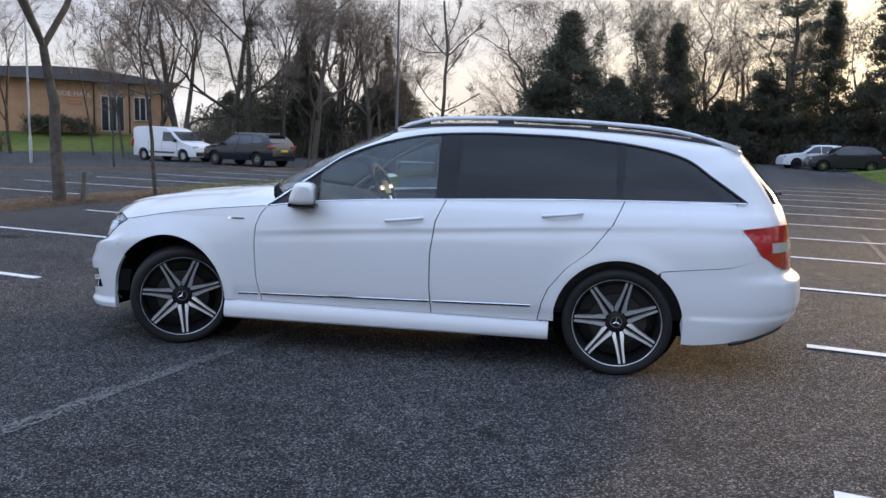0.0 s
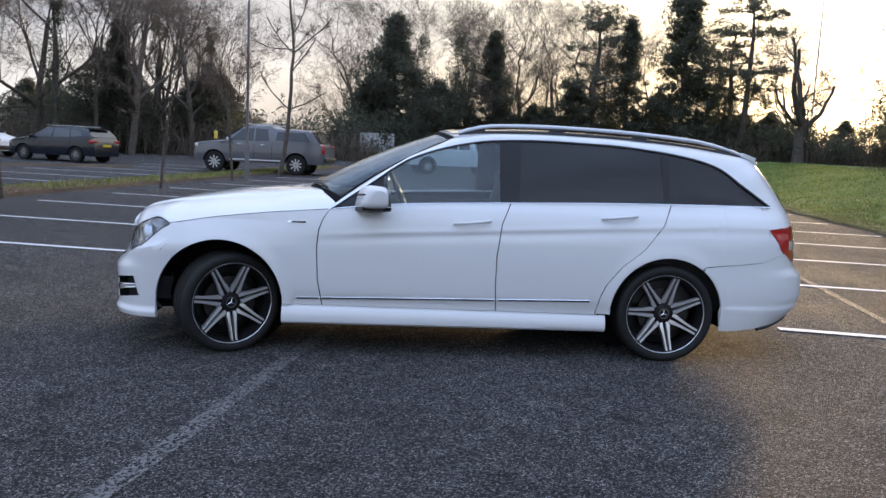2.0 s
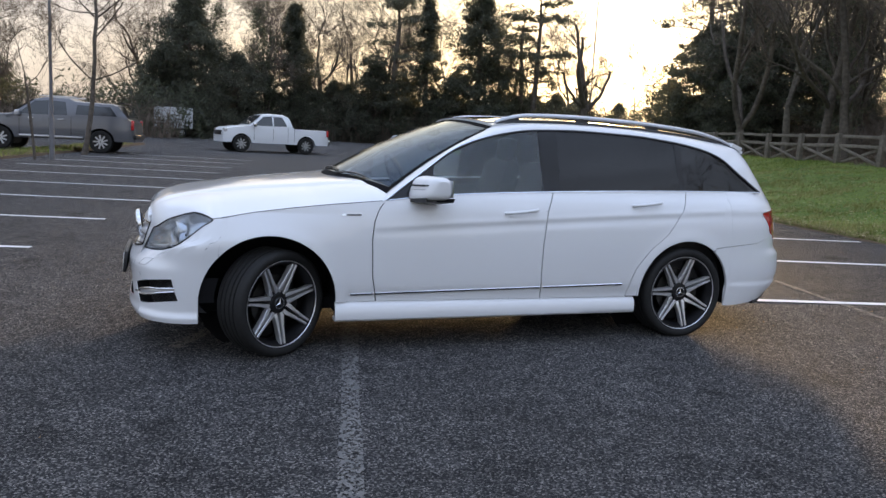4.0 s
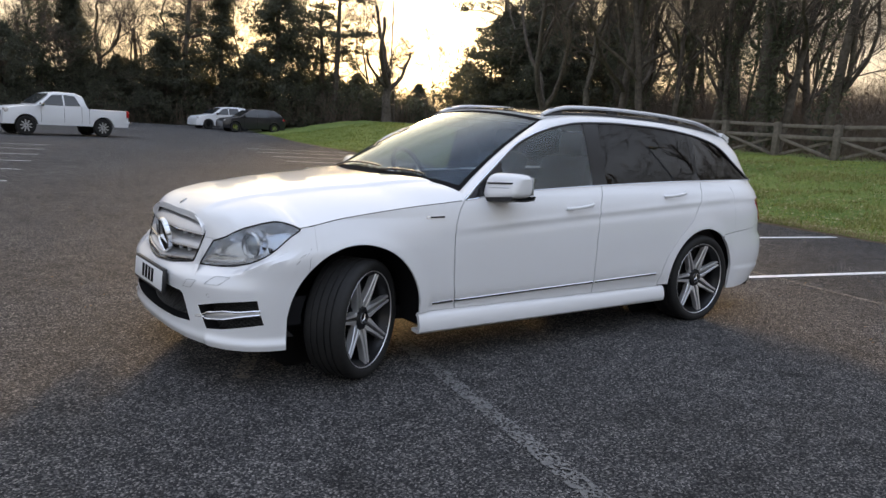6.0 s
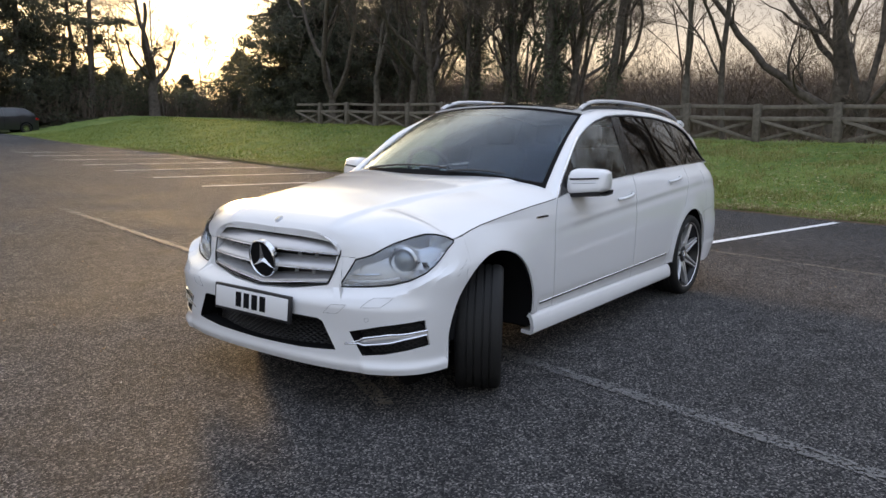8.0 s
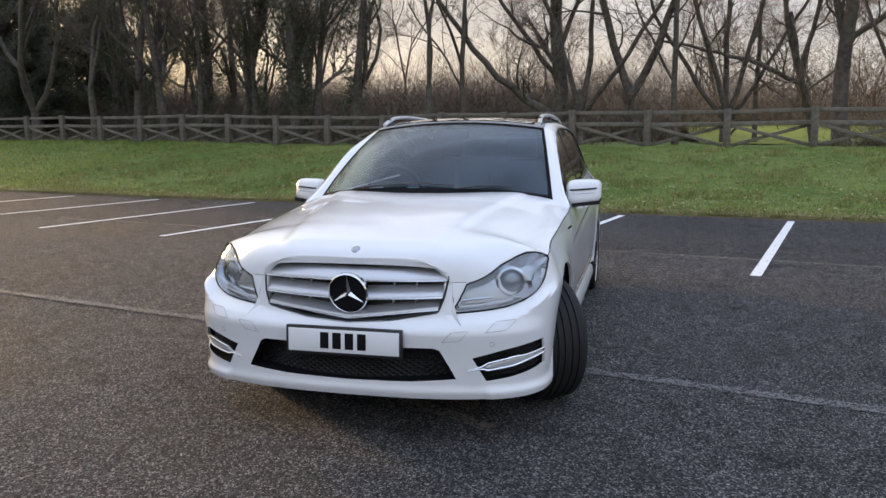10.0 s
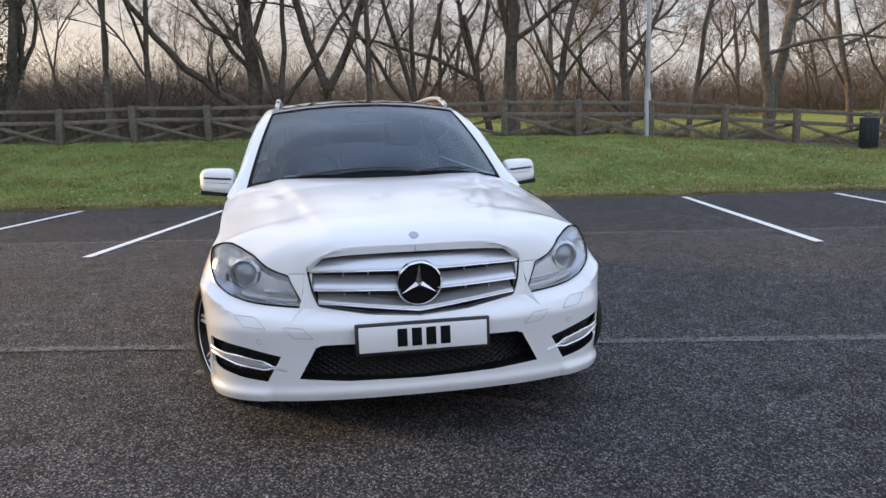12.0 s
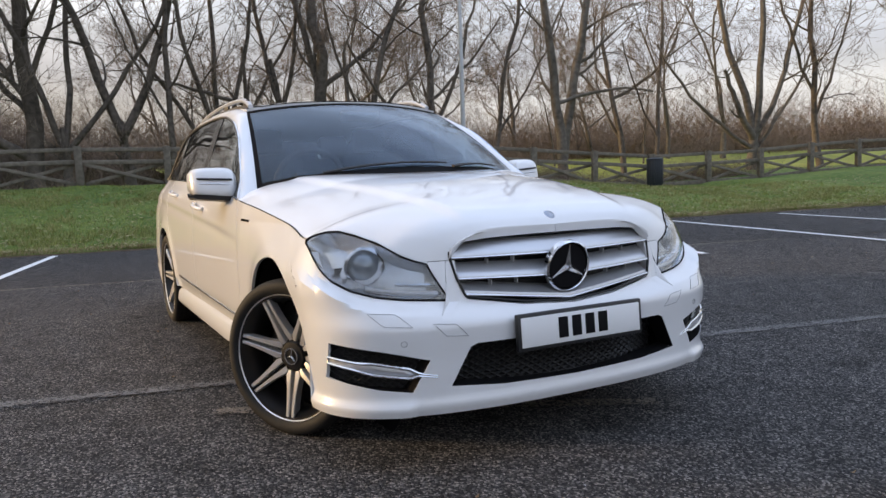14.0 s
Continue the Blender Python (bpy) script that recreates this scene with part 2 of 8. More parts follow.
M_ASPHALT = asphalt("asphalt", 0.076)
M_ASPHALT_NEW = asphalt("asphalt_fresh_strip", 0.064)
M_LINE = worn_paint("white_road_paint", (0.72, 0.73, 0.74), (0.10, 0.10, 0.11), 0.62)
M_LINE_OLD = worn_paint("worn_road_paint", (0.165, 0.160, 0.156), (0.120, 0.118, 0.116), 0.50, 9, 0.40)
M_GRASS = two_tone("grass_turf", (0.056, 0.104, 0.020), (0.180, 0.220, 0.060), 6.0)
M_BLADE = two_tone("grass_blade", (0.094, 0.150, 0.030), (0.335, 0.365, 0.105), 4.5, 0.6, 0, island=True, through=0.35)
M_SOIL = two_tone("leaf_litter", (0.05, 0.035, 0.022), (0.13, 0.085, 0.05), 9.0)
M_FIELD = two_tone("field", (0.05, 0.065, 0.025), (0.10, 0.09, 0.04), 0.5)
M_BARK = two_tone("bark", (0.058, 0.050, 0.043), (0.165, 0.140, 0.116), 7.0, 0.95, 0.9, 0.03)
M_BARK_PALE = two_tone("bark_grey_green", (0.072, 0.065, 0.055), (0.185, 0.163, 0.135), 7.0, 0.95, 0.9, 0.03)
# twig colour is lifted to make up for glare and haze over the trees
M_TWIG = two_tone("twig", (0.115, 0.092, 0.076), (0.235, 0.188, 0.150), 3.0, 0.9, 0)
M_BRUSH = two_tone("russet_brush", (0.100, 0.074, 0.057), (0.225, 0.170, 0.128), 1.2, 0.95, 0, island=True)
# needle and ivy colours are lightened and greyed to stand in for haze
M_NEEDLE_HAZED = two_tone("needles", (0.080, 0.088, 0.066), (0.150, 0.155, 0.110), 1.5, 0.5, 0, spec=0.4, island=True, through=0.62)
M_IVY_HAZED = two_tone("hazed_ivy_leaf", (0.074, 0.086, 0.058), (0.145, 0.155, 0.098), 2.0, 0.35, 0, spec=0.5, island=True, through=0.62)
M_DEADLEAF = two_tone("dead_leaf", (0.16, 0.09, 0.04), (0.32, 0.22, 0.12), 5.0, 0.8, 0, island=True)
M_FENCE = two_tone("weathered_timber", (0.085, 0.075, 0.060), (0.20, 0.175, 0.145), 9.0, 0.9, 0.6, 0.01)
M_PAINT = plain("white_car_paint", (0.73, 0.74, 0.755), 0.32, 0.0, 1.0)
M_GAP = plain("panel_gap", (0.010, 0.010, 0.011), 0.9, spec=0.08)
M_BLACK = plain("black_plastic", (0.018, 0.018, 0.020), 0.45, vary=0.2, bump=0.05, scale=200)
M_CHROME = plain("chrome", (0.72, 0.73, 0.75), 0.10, 1.0)
M_SATIN = plain("satin_silver", (0.56, 0.57, 0.59), 0.36, 0.7)
M_ALLOY = plain("machined_alloy", (0.72, 0.72, 0.73), 0.30, 0.7, 0.2, vary=0.05, scale=60)
M_TRIM = plain("pillar_trim_black", (0.009, 0.009, 0.010), 0.16, spec=0.35)
M_RIMDARK = plain("dark_rim_paint", (0.008, 0.008, 0.009), 0.4, 0.0, 0.15, spec=0.3)
M_RUBBER = plain("tyre_rubber", (0.014, 0.014, 0.014), 0.7, spec=0.3, vary=0.25, bump=0.1, scale=60)
M_DISC = plain("brake_disc", (0.055, 0.053, 0.051), 0.5, 1.0, vary=0.2, scale=40)
M_GLASS_F = glass("screen_glass", (0.58, 0.66, 0.70), 1.54, (0.74, 0.81, 0.90))
M_GLASS_S = glass("side_glass", (0.80, 0.86, 0.88), 1.5)
M_GLASS_D = glass("privacy_glass", (0.13, 0.132, 0.138), 1.5)
M_GLASS_L = glass("lamp_glass", (0.86, 0.88, 0.90), 1.45)
M_ROOFGLASS = plain("panoramic_roof_glass", (0.010, 0.010, 0.012), 0.03, 0.0, 1.0)
M_LAMPBOWL = plain("lamp_bowl", (0.66, 0.67, 0.69), 0.22, 0.75)
M_LENS = plain("projector_lens", (0.30, 0.33, 0.36), 0.05, 0.6, 1.0)
M_RED = plain("red_lamp", (0.42, 0.012, 0.015), 0.10, 0.0, 1.0)
M_CLEARLAMP = plain("clear_lamp", (0.62, 0.60, 0.58), 0.15, 0.3, 1.0)
M_CLOTH = plain("dark_upholstery", (0.030, 0.029, 0.030), 0.7, vary=0.2, bump=0.1, scale=40)
M_PLATE = plain("plate_white", (0.76, 0.77, 0.78), 0.4)
M_MESH = plain("grille_mesh", (0.014, 0.014, 0.015), 0.55)
M_LAMPPOST = plain("galvanised_steel", (0.42, 0.45, 0.49), 0.42, 0.6, vary=0.12, scale=8)
# darker copy of the post steel: the backlit look is put into the colour
M_LAMPPOST_BACKLIT = plain("backlit_steel", (0.15, 0.15, 0.16), 0.6)
# buff brick, lightened in colour in place of sunlight on the hall front
M_BRICK = two_tone("buff_brick", (0.47, 0.27, 0.15), (0.60, 0.38, 0.23), 2.0, 0.9, 0.2)
M_ROOF = plain("slate_roof", (0.13, 0.12, 0.125), 0.8, vary=0.2, scale=2)
M_WINDOW = plain("window_glass", (0.03, 0.035, 0.04), 0.08, 0.0, 0.5)
M_FRAMEW = plain("white_frame", (0.7, 0.7, 0.68), 0.5)
M_GOLD = plain("sign_letter", (0.62, 0.30, 0.16), 0.5)
M_SILVERPAINT = plain("grey_metallic_paint", (0.125, 0.130, 0.145), 0.32, 0.4, 0.7)
M_DARKGREY = plain("dark_grey_paint", (0.022, 0.023, 0.027), 0.3, 0.2, 0.6)
M_NAVY = plain("dark_blue_paint", (0.005, 0.009, 0.018), 0.22, 0.0, 0.5, spec=0.4)
M_VANWHITE = plain("van_white_paint", (0.74, 0.76, 0.78), 0.35, 0.0, 0.6)
M_YELLOW = plain("yellow_plate", (0.75, 0.52, 0.05), 0.5)
# yellow of the board that takes the place of an orange glow
M_GLOWBOARD = plain("glow_yellow", (0.80, 0.62, 0.12), 0.6)
M_BIN = plain("bin_dark", (0.018, 0.024, 0.034), 0.5, vary=0.2, scale=12)
M_SIGNW = plain("pale_letter", (0.88, 0.78, 0.68), 0.4)
# bright yellow-green that carries the sunlight of the far field
M_FIELD_SUNNY = two_tone("lawn", (0.13, 0.155, 0.026), (0.30, 0.30, 0.055), 1.2)
M_TURF = two_tone("hall_turf", (0.055, 0.085, 0.018), (0.12, 0.15, 0.035), 2.0)
M_GRIT = plain("pale_grit", (0.40, 0.40, 0.41), 0.8)
M_BLADE_DRY = two_tone("dry_grass_blade", (0.17, 0.19, 0.055), (0.36, 0.34, 0.15), 3.0, 0.6, 0, island=True, through=0.35)
M_SEAM = worn_paint("worn_seam", (0.240, 0.205, 0.170), (0.125, 0.110, 0.095), 0.52, 11, 0.40)
M_SEAMGREY = plain("fine_seam", (0.22, 0.23, 0.25), 0.7)
M_BADGE = plain("bonnet_badge", (0.34, 0.36, 0.40), 0.25, 0.8)

# ---- building tools ----


def mesh_of(name, bm, mat, smooth=38):
    me = bpy.data.meshes.new(name)
    bmesh.ops.recalc_face_normals(bm, faces=bm.faces[:])
    bm.to_mesh(me)
    bm.free()
    for m in (mat if isinstance(mat, (list, tuple)) else [mat]):
        me.materials.append(m)
    if smooth:
        me.shade_smooth()
        me.set_sharp_from_angle(angle=radians(smooth))
    return me


def part(name, bm, mat, parent=None, label="", smooth=38):
    ob = new(name, mesh_of(name, bm, mat, smooth))
    if parent:
        ob.parent = parent
    return tagged(ob, label)


def raw(name, verts, faces, mat, parent=None, label="", smooth=0):
    me = bpy.data.meshes.new(name)
    me.from_pydata([tuple(map(float, v)) for v in verts], [], faces)
    me.materials.append(mat)
    if smooth:
        me.shade_smooth()
        me.set_sharp_from_angle(angle=radians(smooth))
    ob = new(name, me)
    if parent:
        ob.parent = parent
    return tagged(ob, label)


def thing(name, label, category, group="", m=None, kind=""):
    ob = new(name)
    ob.empty_display_size = 0.2
    if m is not None:
        ob.matrix_basis = m
    return tagged(ob, label, category, group, kind)


def curve(pts):
    """A smooth function through (x, y) pairs that does not overshoot (monotone cubic)."""
    x = np.array([p[0] for p in pts], float)
    y = np.array([p[1] for p in pts], float)
    h, d = np.diff(x), np.diff(y) / np.diff(x)
    s = np.zeros_like(x)
    for i in range(1, len(x) - 1):
        if d[i - 1] * d[i] > 0:
            w1, w2 = 2 * h[i] + h[i - 1], h[i] + 2 * h[i - 1]
            s[i] = (w1 + w2) / (w1 / d[i - 1] + w2 / d[i])
    s[0], s[-1] = d[0], d[-1]

    def f(v):
        v = min(max(v, x[0]), x[-1])
        i = min(max(int(np.searchsorted(x, v)) - 1, 0), len(x) - 2)
        t = (v - x[i]) / h[i]
        return float((2 * t ** 3 - 3 * t ** 2 + 1) * y[i] + (t ** 3 - 2 * t ** 2 + t) * h[i] * s[i]
                     + (-2 * t ** 3 + 3 * t ** 2) * y[i + 1] + (t ** 3 - t ** 2) * h[i] * s[i + 1])
    return f


def line_fn(pts):
    xs, ys = [p[0] for p in pts], [p[1] for p in pts]
    return lambda v: float(np.interp(v, xs, ys))


def add_grid(bm, P, closed=False):
    """Quads between the rows of an array of points (nu, nv, 3)."""
    vs = [[bm.verts.new(p) for p in row] for row in P]
    nu, nv = len(vs), len(vs[0])
    for i in range(nu - 1):
        for j in range(nv if closed else nv - 1):
            q = [vs[i][j], vs[i + 1][j], vs[i + 1][(j + 1) % nv], vs[i][(j + 1) % nv]]
            try:
                bm.faces.new(q)
            except ValueError:
                pass
    return vs


def shell(P, thick=0.012, middle=(None, 0.0, 0.6), bm=None):
    """A panel of even thickness: the grid P outside, the same grid set inwards, and the rim between them."""
    P = np.asarray(P, float)
    du, dv = np.gradient(P, axis=0), np.gradient(P, axis=1)
    nrm = np.cross(du, dv)
    nrm /= np.maximum(np.linalg.norm(nrm, axis=2, keepdims=True), 1e-9)
    c = np.array([P[..., 0].mean() * 0.8 if middle[0] is None else middle[0], middle[1], middle[2]])
    if ((P - c) * nrm).sum() < 0:
        nrm = -nrm
    Q = P - nrm * thick
    bm = bm or bmesh.new()
    a, b = add_grid(bm, P), add_grid(bm, Q)
    nu, nv = P.shape[:2]
    ring = [(i, 0) for i in range(nu)] + [(nu - 1, j) for j in range(1, nv)] + [(i, nv - 1) for i in range(nu - 2, -1, -1)] + [(0, j) for j in range(nv - 2, 0, -1)]
    for k in range(len(ring)):
        (i, j), (p, q) = ring[k], ring[(k + 1) % len(ring)]
        try:
            bm.faces.new([a[i][j], a[p][q], b[p][q], b[i][j]])
        except ValueError:
            pass
    return bm


def box(bm, sx, sy, sz, m=None, bevel=0.0):
    r = bmesh.ops.create_cube(bm, size=1.0, matrix=(m or Matrix()) @ Matrix.Diagonal((sx, sy, sz, 1)))
    if bevel:
        ed = list({e for v in r["verts"] for e in v.link_edges})
        bmesh.ops.bevel(bm, geom=ed, offset=bevel, segments=2, affect="EDGES", profile=0.5)
    return bm


def lathe(bm, prof, n=48, m=None):
    """Turns (radius, along) pairs about the y axis."""
    m = m or Matrix()
    P = [[m @ Vector((r * math.cos(2 * math.pi * k / n), a, r * math.sin(2 * math.pi * k / n))) for k in range(n)] for r, a in prof]
    add_grid(bm, P, True)
    return bm


def prism(bm, pts, depth, m=None, bevel=0.0):
    """A flat outline (x, z) with thickness along y."""
    m = m or Matrix()
    a = [bm.verts.new(m @ Vector((x, -depth / 2, z))) for x, z in pts]
    b = [bm.verts.new(m @ Vector((x, depth / 2, z))) for x, z in pts]
    fs = [bm.faces.new(a), bm.faces.new(b[::-1])]
    for i in range(len(pts)):
        j = (i + 1) % len(pts)
        fs.append(bm.faces.new([a[i], b[i], b[j], a[j]]))
    if bevel:
        bmesh.ops.bevel(bm, geom=list({e for f in fs for e in f.edges}), offset=bevel, segments=2, affect="EDGES", profile=0.5)
    return bm


def tube(bm, pts, rad, n=8, squash=1.0):
    """A rod through points, radius a number or a list."""
    pts = [Vector(p) for p in pts]
    rad = rad if isinstance(rad, (list, tuple)) else [rad] * len(pts)
    rows = []
    for i, p in enumerate(pts):
        d = (pts[min(i + 1, len(pts) - 1)] - pts[max(i - 1, 0)]).normalized()
        s = d.cross(Vector((0, 0, 1)))
        s = s.normalized() if s.length > 0.05 else Vector((1, 0, 0))
        u = s.cross(d).normalized()
        rows.append([p + (s * math.cos(2 * math.pi * k / n) + u * math.sin(2 * math.pi * k / n) * squash) * rad[i] for k in range(n)])
    vs = add_grid(bm, rows, True)
    bm.faces.new(vs[0])
    bm.faces.new(vs[-1][::-1])
    return bm


def cut(ob, cutters):
    """Takes the cutters' volumes out of ob's mesh for good."""
    made = []
    for bm in cutters:
        c = new("cutter", mesh_of("cutter", bm, M_GAP, 0))
        c.parent = ob.parent
        made.append(c)
        md = ob.modifiers.new("cut", "BOOLEAN")
        md.operation, md.solver, md.object = "DIFFERENCE", "EXACT", c
    dg = bpy.context.evaluated_depsgraph_get()
    me = bpy.data.meshes.new_from_object(ob.evaluated_get(dg))
    ob.modifiers.clear()
    ob.data = me
    me.shade_smooth()
    me.set_sharp_from_angle(angle=radians(30))
    for c in made:
        bpy.data.objects.remove(c)
    return ob

# ---- ground ----


def edge_x(y):
    """Where the asphalt ends and the grass bank begins."""
    return 7.92 + 0.178 * y + 0.10 * math.sin(y * 0.35) + 0.0035 * max(0, -y - 6) ** 2 * -1


def ground_z(x, y):
    z = float(np.interp(y, [8, 25, 33, 48, 70, 120], [0, 0.16, 0.27, 0.60, 1.0, 1.5]))
    z -= 0.034 * max(0.0, min(1.0, (1.4 - x) / 2.8)) * max(0.0, min(1.0, (9 - y) / 4))
    d = x - edge_x(y)
    if d > 0:
        top = float(np.interp(y, [-40, -22.8, -18.3, -15.7, -13.4, -11.3, -8.5, -4, 8, 14, 20], [0.80, 0.66, 0.42, 0.29, 0.45, 0.66, 0.86, 0.92, 0.98, 1.06, 1.1]))
        t = min(1, d / 8.2)
        z += top * (t * t * (3 - 2 * t)) * 0.6 + top * t * 0.4
        z += (0.05 * noise.noise((x * 0.7, y * 0.7, 0)) + 0.045 * noise.noise((x * 2.1, y * 2.1, 5))) * min(1, d)
    return z


def sheet(name, xs, ys, zf, mat, label, category, kind="structure"):
    P = [[(x, y, zf(x, y)) for y in ys] for x in xs]
    bm = bmesh.new()
    add_grid(bm, P)
    return tagged(part(name, bm, mat, None, "", 60), label, category, kind=kind)


xs_far = [-1500, -700, -300, -150, -90] + list(np.arange(-70, 71, 5.0)) + [90, 150, 300, 700, 1500]
ys_far = [-1500, -700, -300, -150, -90] + list(np.arange(-70, 91, 5.0)) + [120, 200, 400, 800, 1500]
sheet("ground", xs_far, ys_far, lambda x, y: ground_z(x, y) - 0.10 - (0.25 if x < edge_x(y) + 6 else 0.0), M_FIELD, "rough winter field and woodland floor", "ground")
ys = list(np.arange(-60, 62.1, 1.0))
P = []
for k in range(41):
    f = k / 40
    P.append([(-80 + (edge_x(y) + 0.25 + 80) * f ** 0.6, y, ground_z(-80 + (edge_x(y) - 0.01 + 80) * f ** 0.6, y)) for y in ys])
bm = bmesh.new()
add_grid(bm, P)
tagged(part("car_park", bm, M_ASPHALT, None, "", 60), "dark coarse asphalt car park", "asphalt", kind="structure")
# bank of grass with a ragged edge
P = []
ys = list(np.arange(-34, 44.1, 0.22))
dd = [0.0, 0.015, 0.05, 0.12] + list(np.arange(0.25, 9.0, 0.25)) + [10, 12, 15, 20, 28]
for d in dd:
    row = []
    for y in ys:
        r = 0.09 * noise.noise((y * 1.3, 0, 0)) + 0.05 * noise.noise((y * 4.1, 3, 0))
        x = edge_x(y) + r * max(0, 1 - d / 2) + d
        z = ground_z(x, y) + (0.035 + 0.02 * noise.noise((x * 3, y * 3, 1))) * min(1, d / 0.06 + 0.05)
        row.append((x, y, z))
    P.append(row)
bm = bmesh.new()
add_grid(bm, P)
tagged(part("grass_bank", bm, M_GRASS, None, "", 70), "sloping bank of short winter grass", "grass", kind="structure")
# blades and fallen leaves on the bank
rng = np.random.default_rng(4)


def tufts(name, n, place, mat, size, label, category, spread=0.03, flat=False):
    V, F = [], []
    for _ in range(n):
        x, y, z = place()
        h = size * rng.uniform(0.5, 1.3)
        a = rng.uniform(0, 2 * math.pi)
        w = h * (0.10 if not flat else 0.5)
        lx, ly = rng.normal(0, 0.35, 2) * h
        i = len(V)
        if flat:
            t = rng.uniform(-0.25, 0.25)
            V += [(x - w * math.cos(a), y - w * math.sin(a), z + 0.012), (x + w * 0.6 * math.sin(a), y - w * 0.6 * math.cos(a), z + 0.012 + t * w), (x + w * math.cos(a), y + w * math.sin(a), z + 0.02), (x - w * 0.6 * math.sin(a), y + w * 0.6 * math.cos(a), z + 0.012 - t * w)]
            F.append((i, i + 1, i + 2, i + 3))
        else:
            V += [(x - w * math.cos(a), y - w * math.sin(a), z), (x + w * math.cos(a), y + w * math.sin(a), z), (x + lx, y + ly, z + h)]
            F.append((i, i + 1, i + 2))
    return tagged(raw(name, V, F, mat), label, category, kind="stuff")


def on_bank(near=9.0, power=1.6, ya=-24, yb=26):
    y = rng.uniform(ya, yb)
    x = edge_x(y) + 0.02 + near * rng.uniform() ** power
    return x, y, ground_z(x, y) + 0.03


tufts("grass_blades", 170000, lambda: on_bank(8.4, 1.25, -18, 16), M_BLADE, 0.045, "short green grass blades on the bank", "grass")
tufts("far_grass_blades", 45000, lambda: on_bank(9.0, 1.0, 14, 40), M_BLADE, 0.085, "rough grass on the far part of the bank", "grass")


def on_tussock():
    while True:
        x, y, z = on_bank(7.5, 1.1, -18, 14)
        if noise.noise((x * 0.9, y * 0.9, 2.0)) + 0.5 * noise.noise((x * 2.7, y * 2.7, 4.0)) > 0.12:
            return x, y, z


tufts("grass_tussocks", 45000, on_tussock, M_BLADE_DRY, 0.085, "longer yellowish tufts of winter grass", "grass")
M_STRAW = two_tone("straw", (0.24, 0.20, 0.10), (0.46, 0.40, 0.24), 4.0, 0.7, 0, island=True, through=0.3)


def on_fringe():
    y = rng.uniform(-22, 20)
    x = edge_x(y) + 0.09 * noise.noise((y * 1.3, 0, 0)) + 0.05 * noise.noise((y * 4.1, 3, 0)) + abs(rng.normal(0, 0.16))
    return x, y, ground_z(x, y) + 0.02


tufts("straw_fringe", 26000, on_fringe, M_STRAW, 0.060, "straw-coloured dead grass along the asphalt edge", "grass")
tufts("pale_leaves", 12000, lambda: (lambda p: (p[0], p[1], p[2] + 0.028))(on_bank(6.5, 1.5, -20, 18)), M_STRAW, 0.068, "pale fallen leaves lying in the grass", "leaves", flat=True)
tufts("fallen_leaves", 13000, lambda: on_bank(7.0, 1.6), M_DEADLEAF, 0.055, "dry fallen leaves scattered over the grass", "leaves", flat=True)
tufts("edge_leaves", 13000, lambda: on_bank(0.6, 1.2), M_DEADLEAF, 0.035, "dry leaves along the asphalt edge", "leaves", flat=True)


def stripe(name, a, b, wide, mat, label, z=0.009, n=12, group="bay lines", ragged=0.05):
    a, b = Vector((*a, 0)), Vector((*b, 0))
    d = (b - a).normalized()
    s = Vector((-d.y, d.x, 0)) * wide / 2
    P = []
    for k in range(n + 1):
        p = a.lerp(b, k / n)
        w = s * (1 + ragged * noise.noise((p.x * 3, p.y * 3, 5)))
        P.append([(p.x + w.x * q, p.y + w.y * q, ground_z(p.x, p.y) + z) for q in (-1, 1)])
    bm = bmesh.new()
    vs = add_grid(bm, P)
    return tagged(part(name, bm, mat, None, "", 0), label, "road marking", group, "structure")


P = []
for y in np.arange(-40, 36.1, 0.5):
    xa, xb = 2.2 + 0.2267 * (y + 6.6) + 0.03 * noise.noise((y * 0.6, 2, 9)), edge_x(y) + 0.05
    P.append([(xa + (xb - xa) * k / 6, y, ground_z(min(xa + (xb - xa) * k / 6, edge_x(y)), y) + 0.004) for k in range(7)])
bm = bmesh.new()
add_grid(bm, P)
tagged(part("resurfaced_bays", bm, M_ASPHALT_NEW, None, "", 60), "darker smoother asphalt laid over the parking bays", "asphalt", kind="structure")
BAY = Vector((4.85, -1.13, 0))
for k in range(-5, 12):
    a = (2.16 + 0.515 * k, -2.28 + 2.45 * k)
    b = (a[0] + BAY.x, a[1] + BAY.y)
    lim = edge_x(b[1]) - 0.30
    if b[0] > lim:
        t = (lim - a[0]) / BAY.x
        b = (a[0] + BAY.x * t, a[1] + BAY.y * t)
    stripe("bay_line", a, b, 0.10, M_LINE, "white painted bay line on asphalt")
for k in range(-1, 9):
    a = (-3.28 + 0.50 * k, 3.27 + 2.45 * k)
    stripe("bay_line", a, (a[0] - 4.85, a[1] + 1.05), 0.10, M_LINE, "white painted bay line on asphalt")
for k in range(0, 8):
    a = (-9.9 + 0.50 * k, 9.7 + 2.45 * k)
    stripe("bay_line", a, (a[0] - 4.85, a[1] + 1.05), 0.10, M_LINE, "white painted bay line on asphalt")
# older faded marks and a seam
stripe("faded_line", (-1.62, -3.9), (1.03, 8.2), 0.095, M_LINE_OLD, "faded old line across the asphalt", n=70, group="faded lines", ragged=0.35)
stripe("faded_line", (-1.95, -0.61), (-1.0, 1.05), 0.085, M_SEAM, "faded old line across the asphalt", group="faded lines")
stripe("asphalt_seam", (2.2, -6.6), (5.6, 8.4), 0.075, M_SEAM, "pale seam in the asphalt", z=0.007, n=90, group="seams", ragged=0.6)
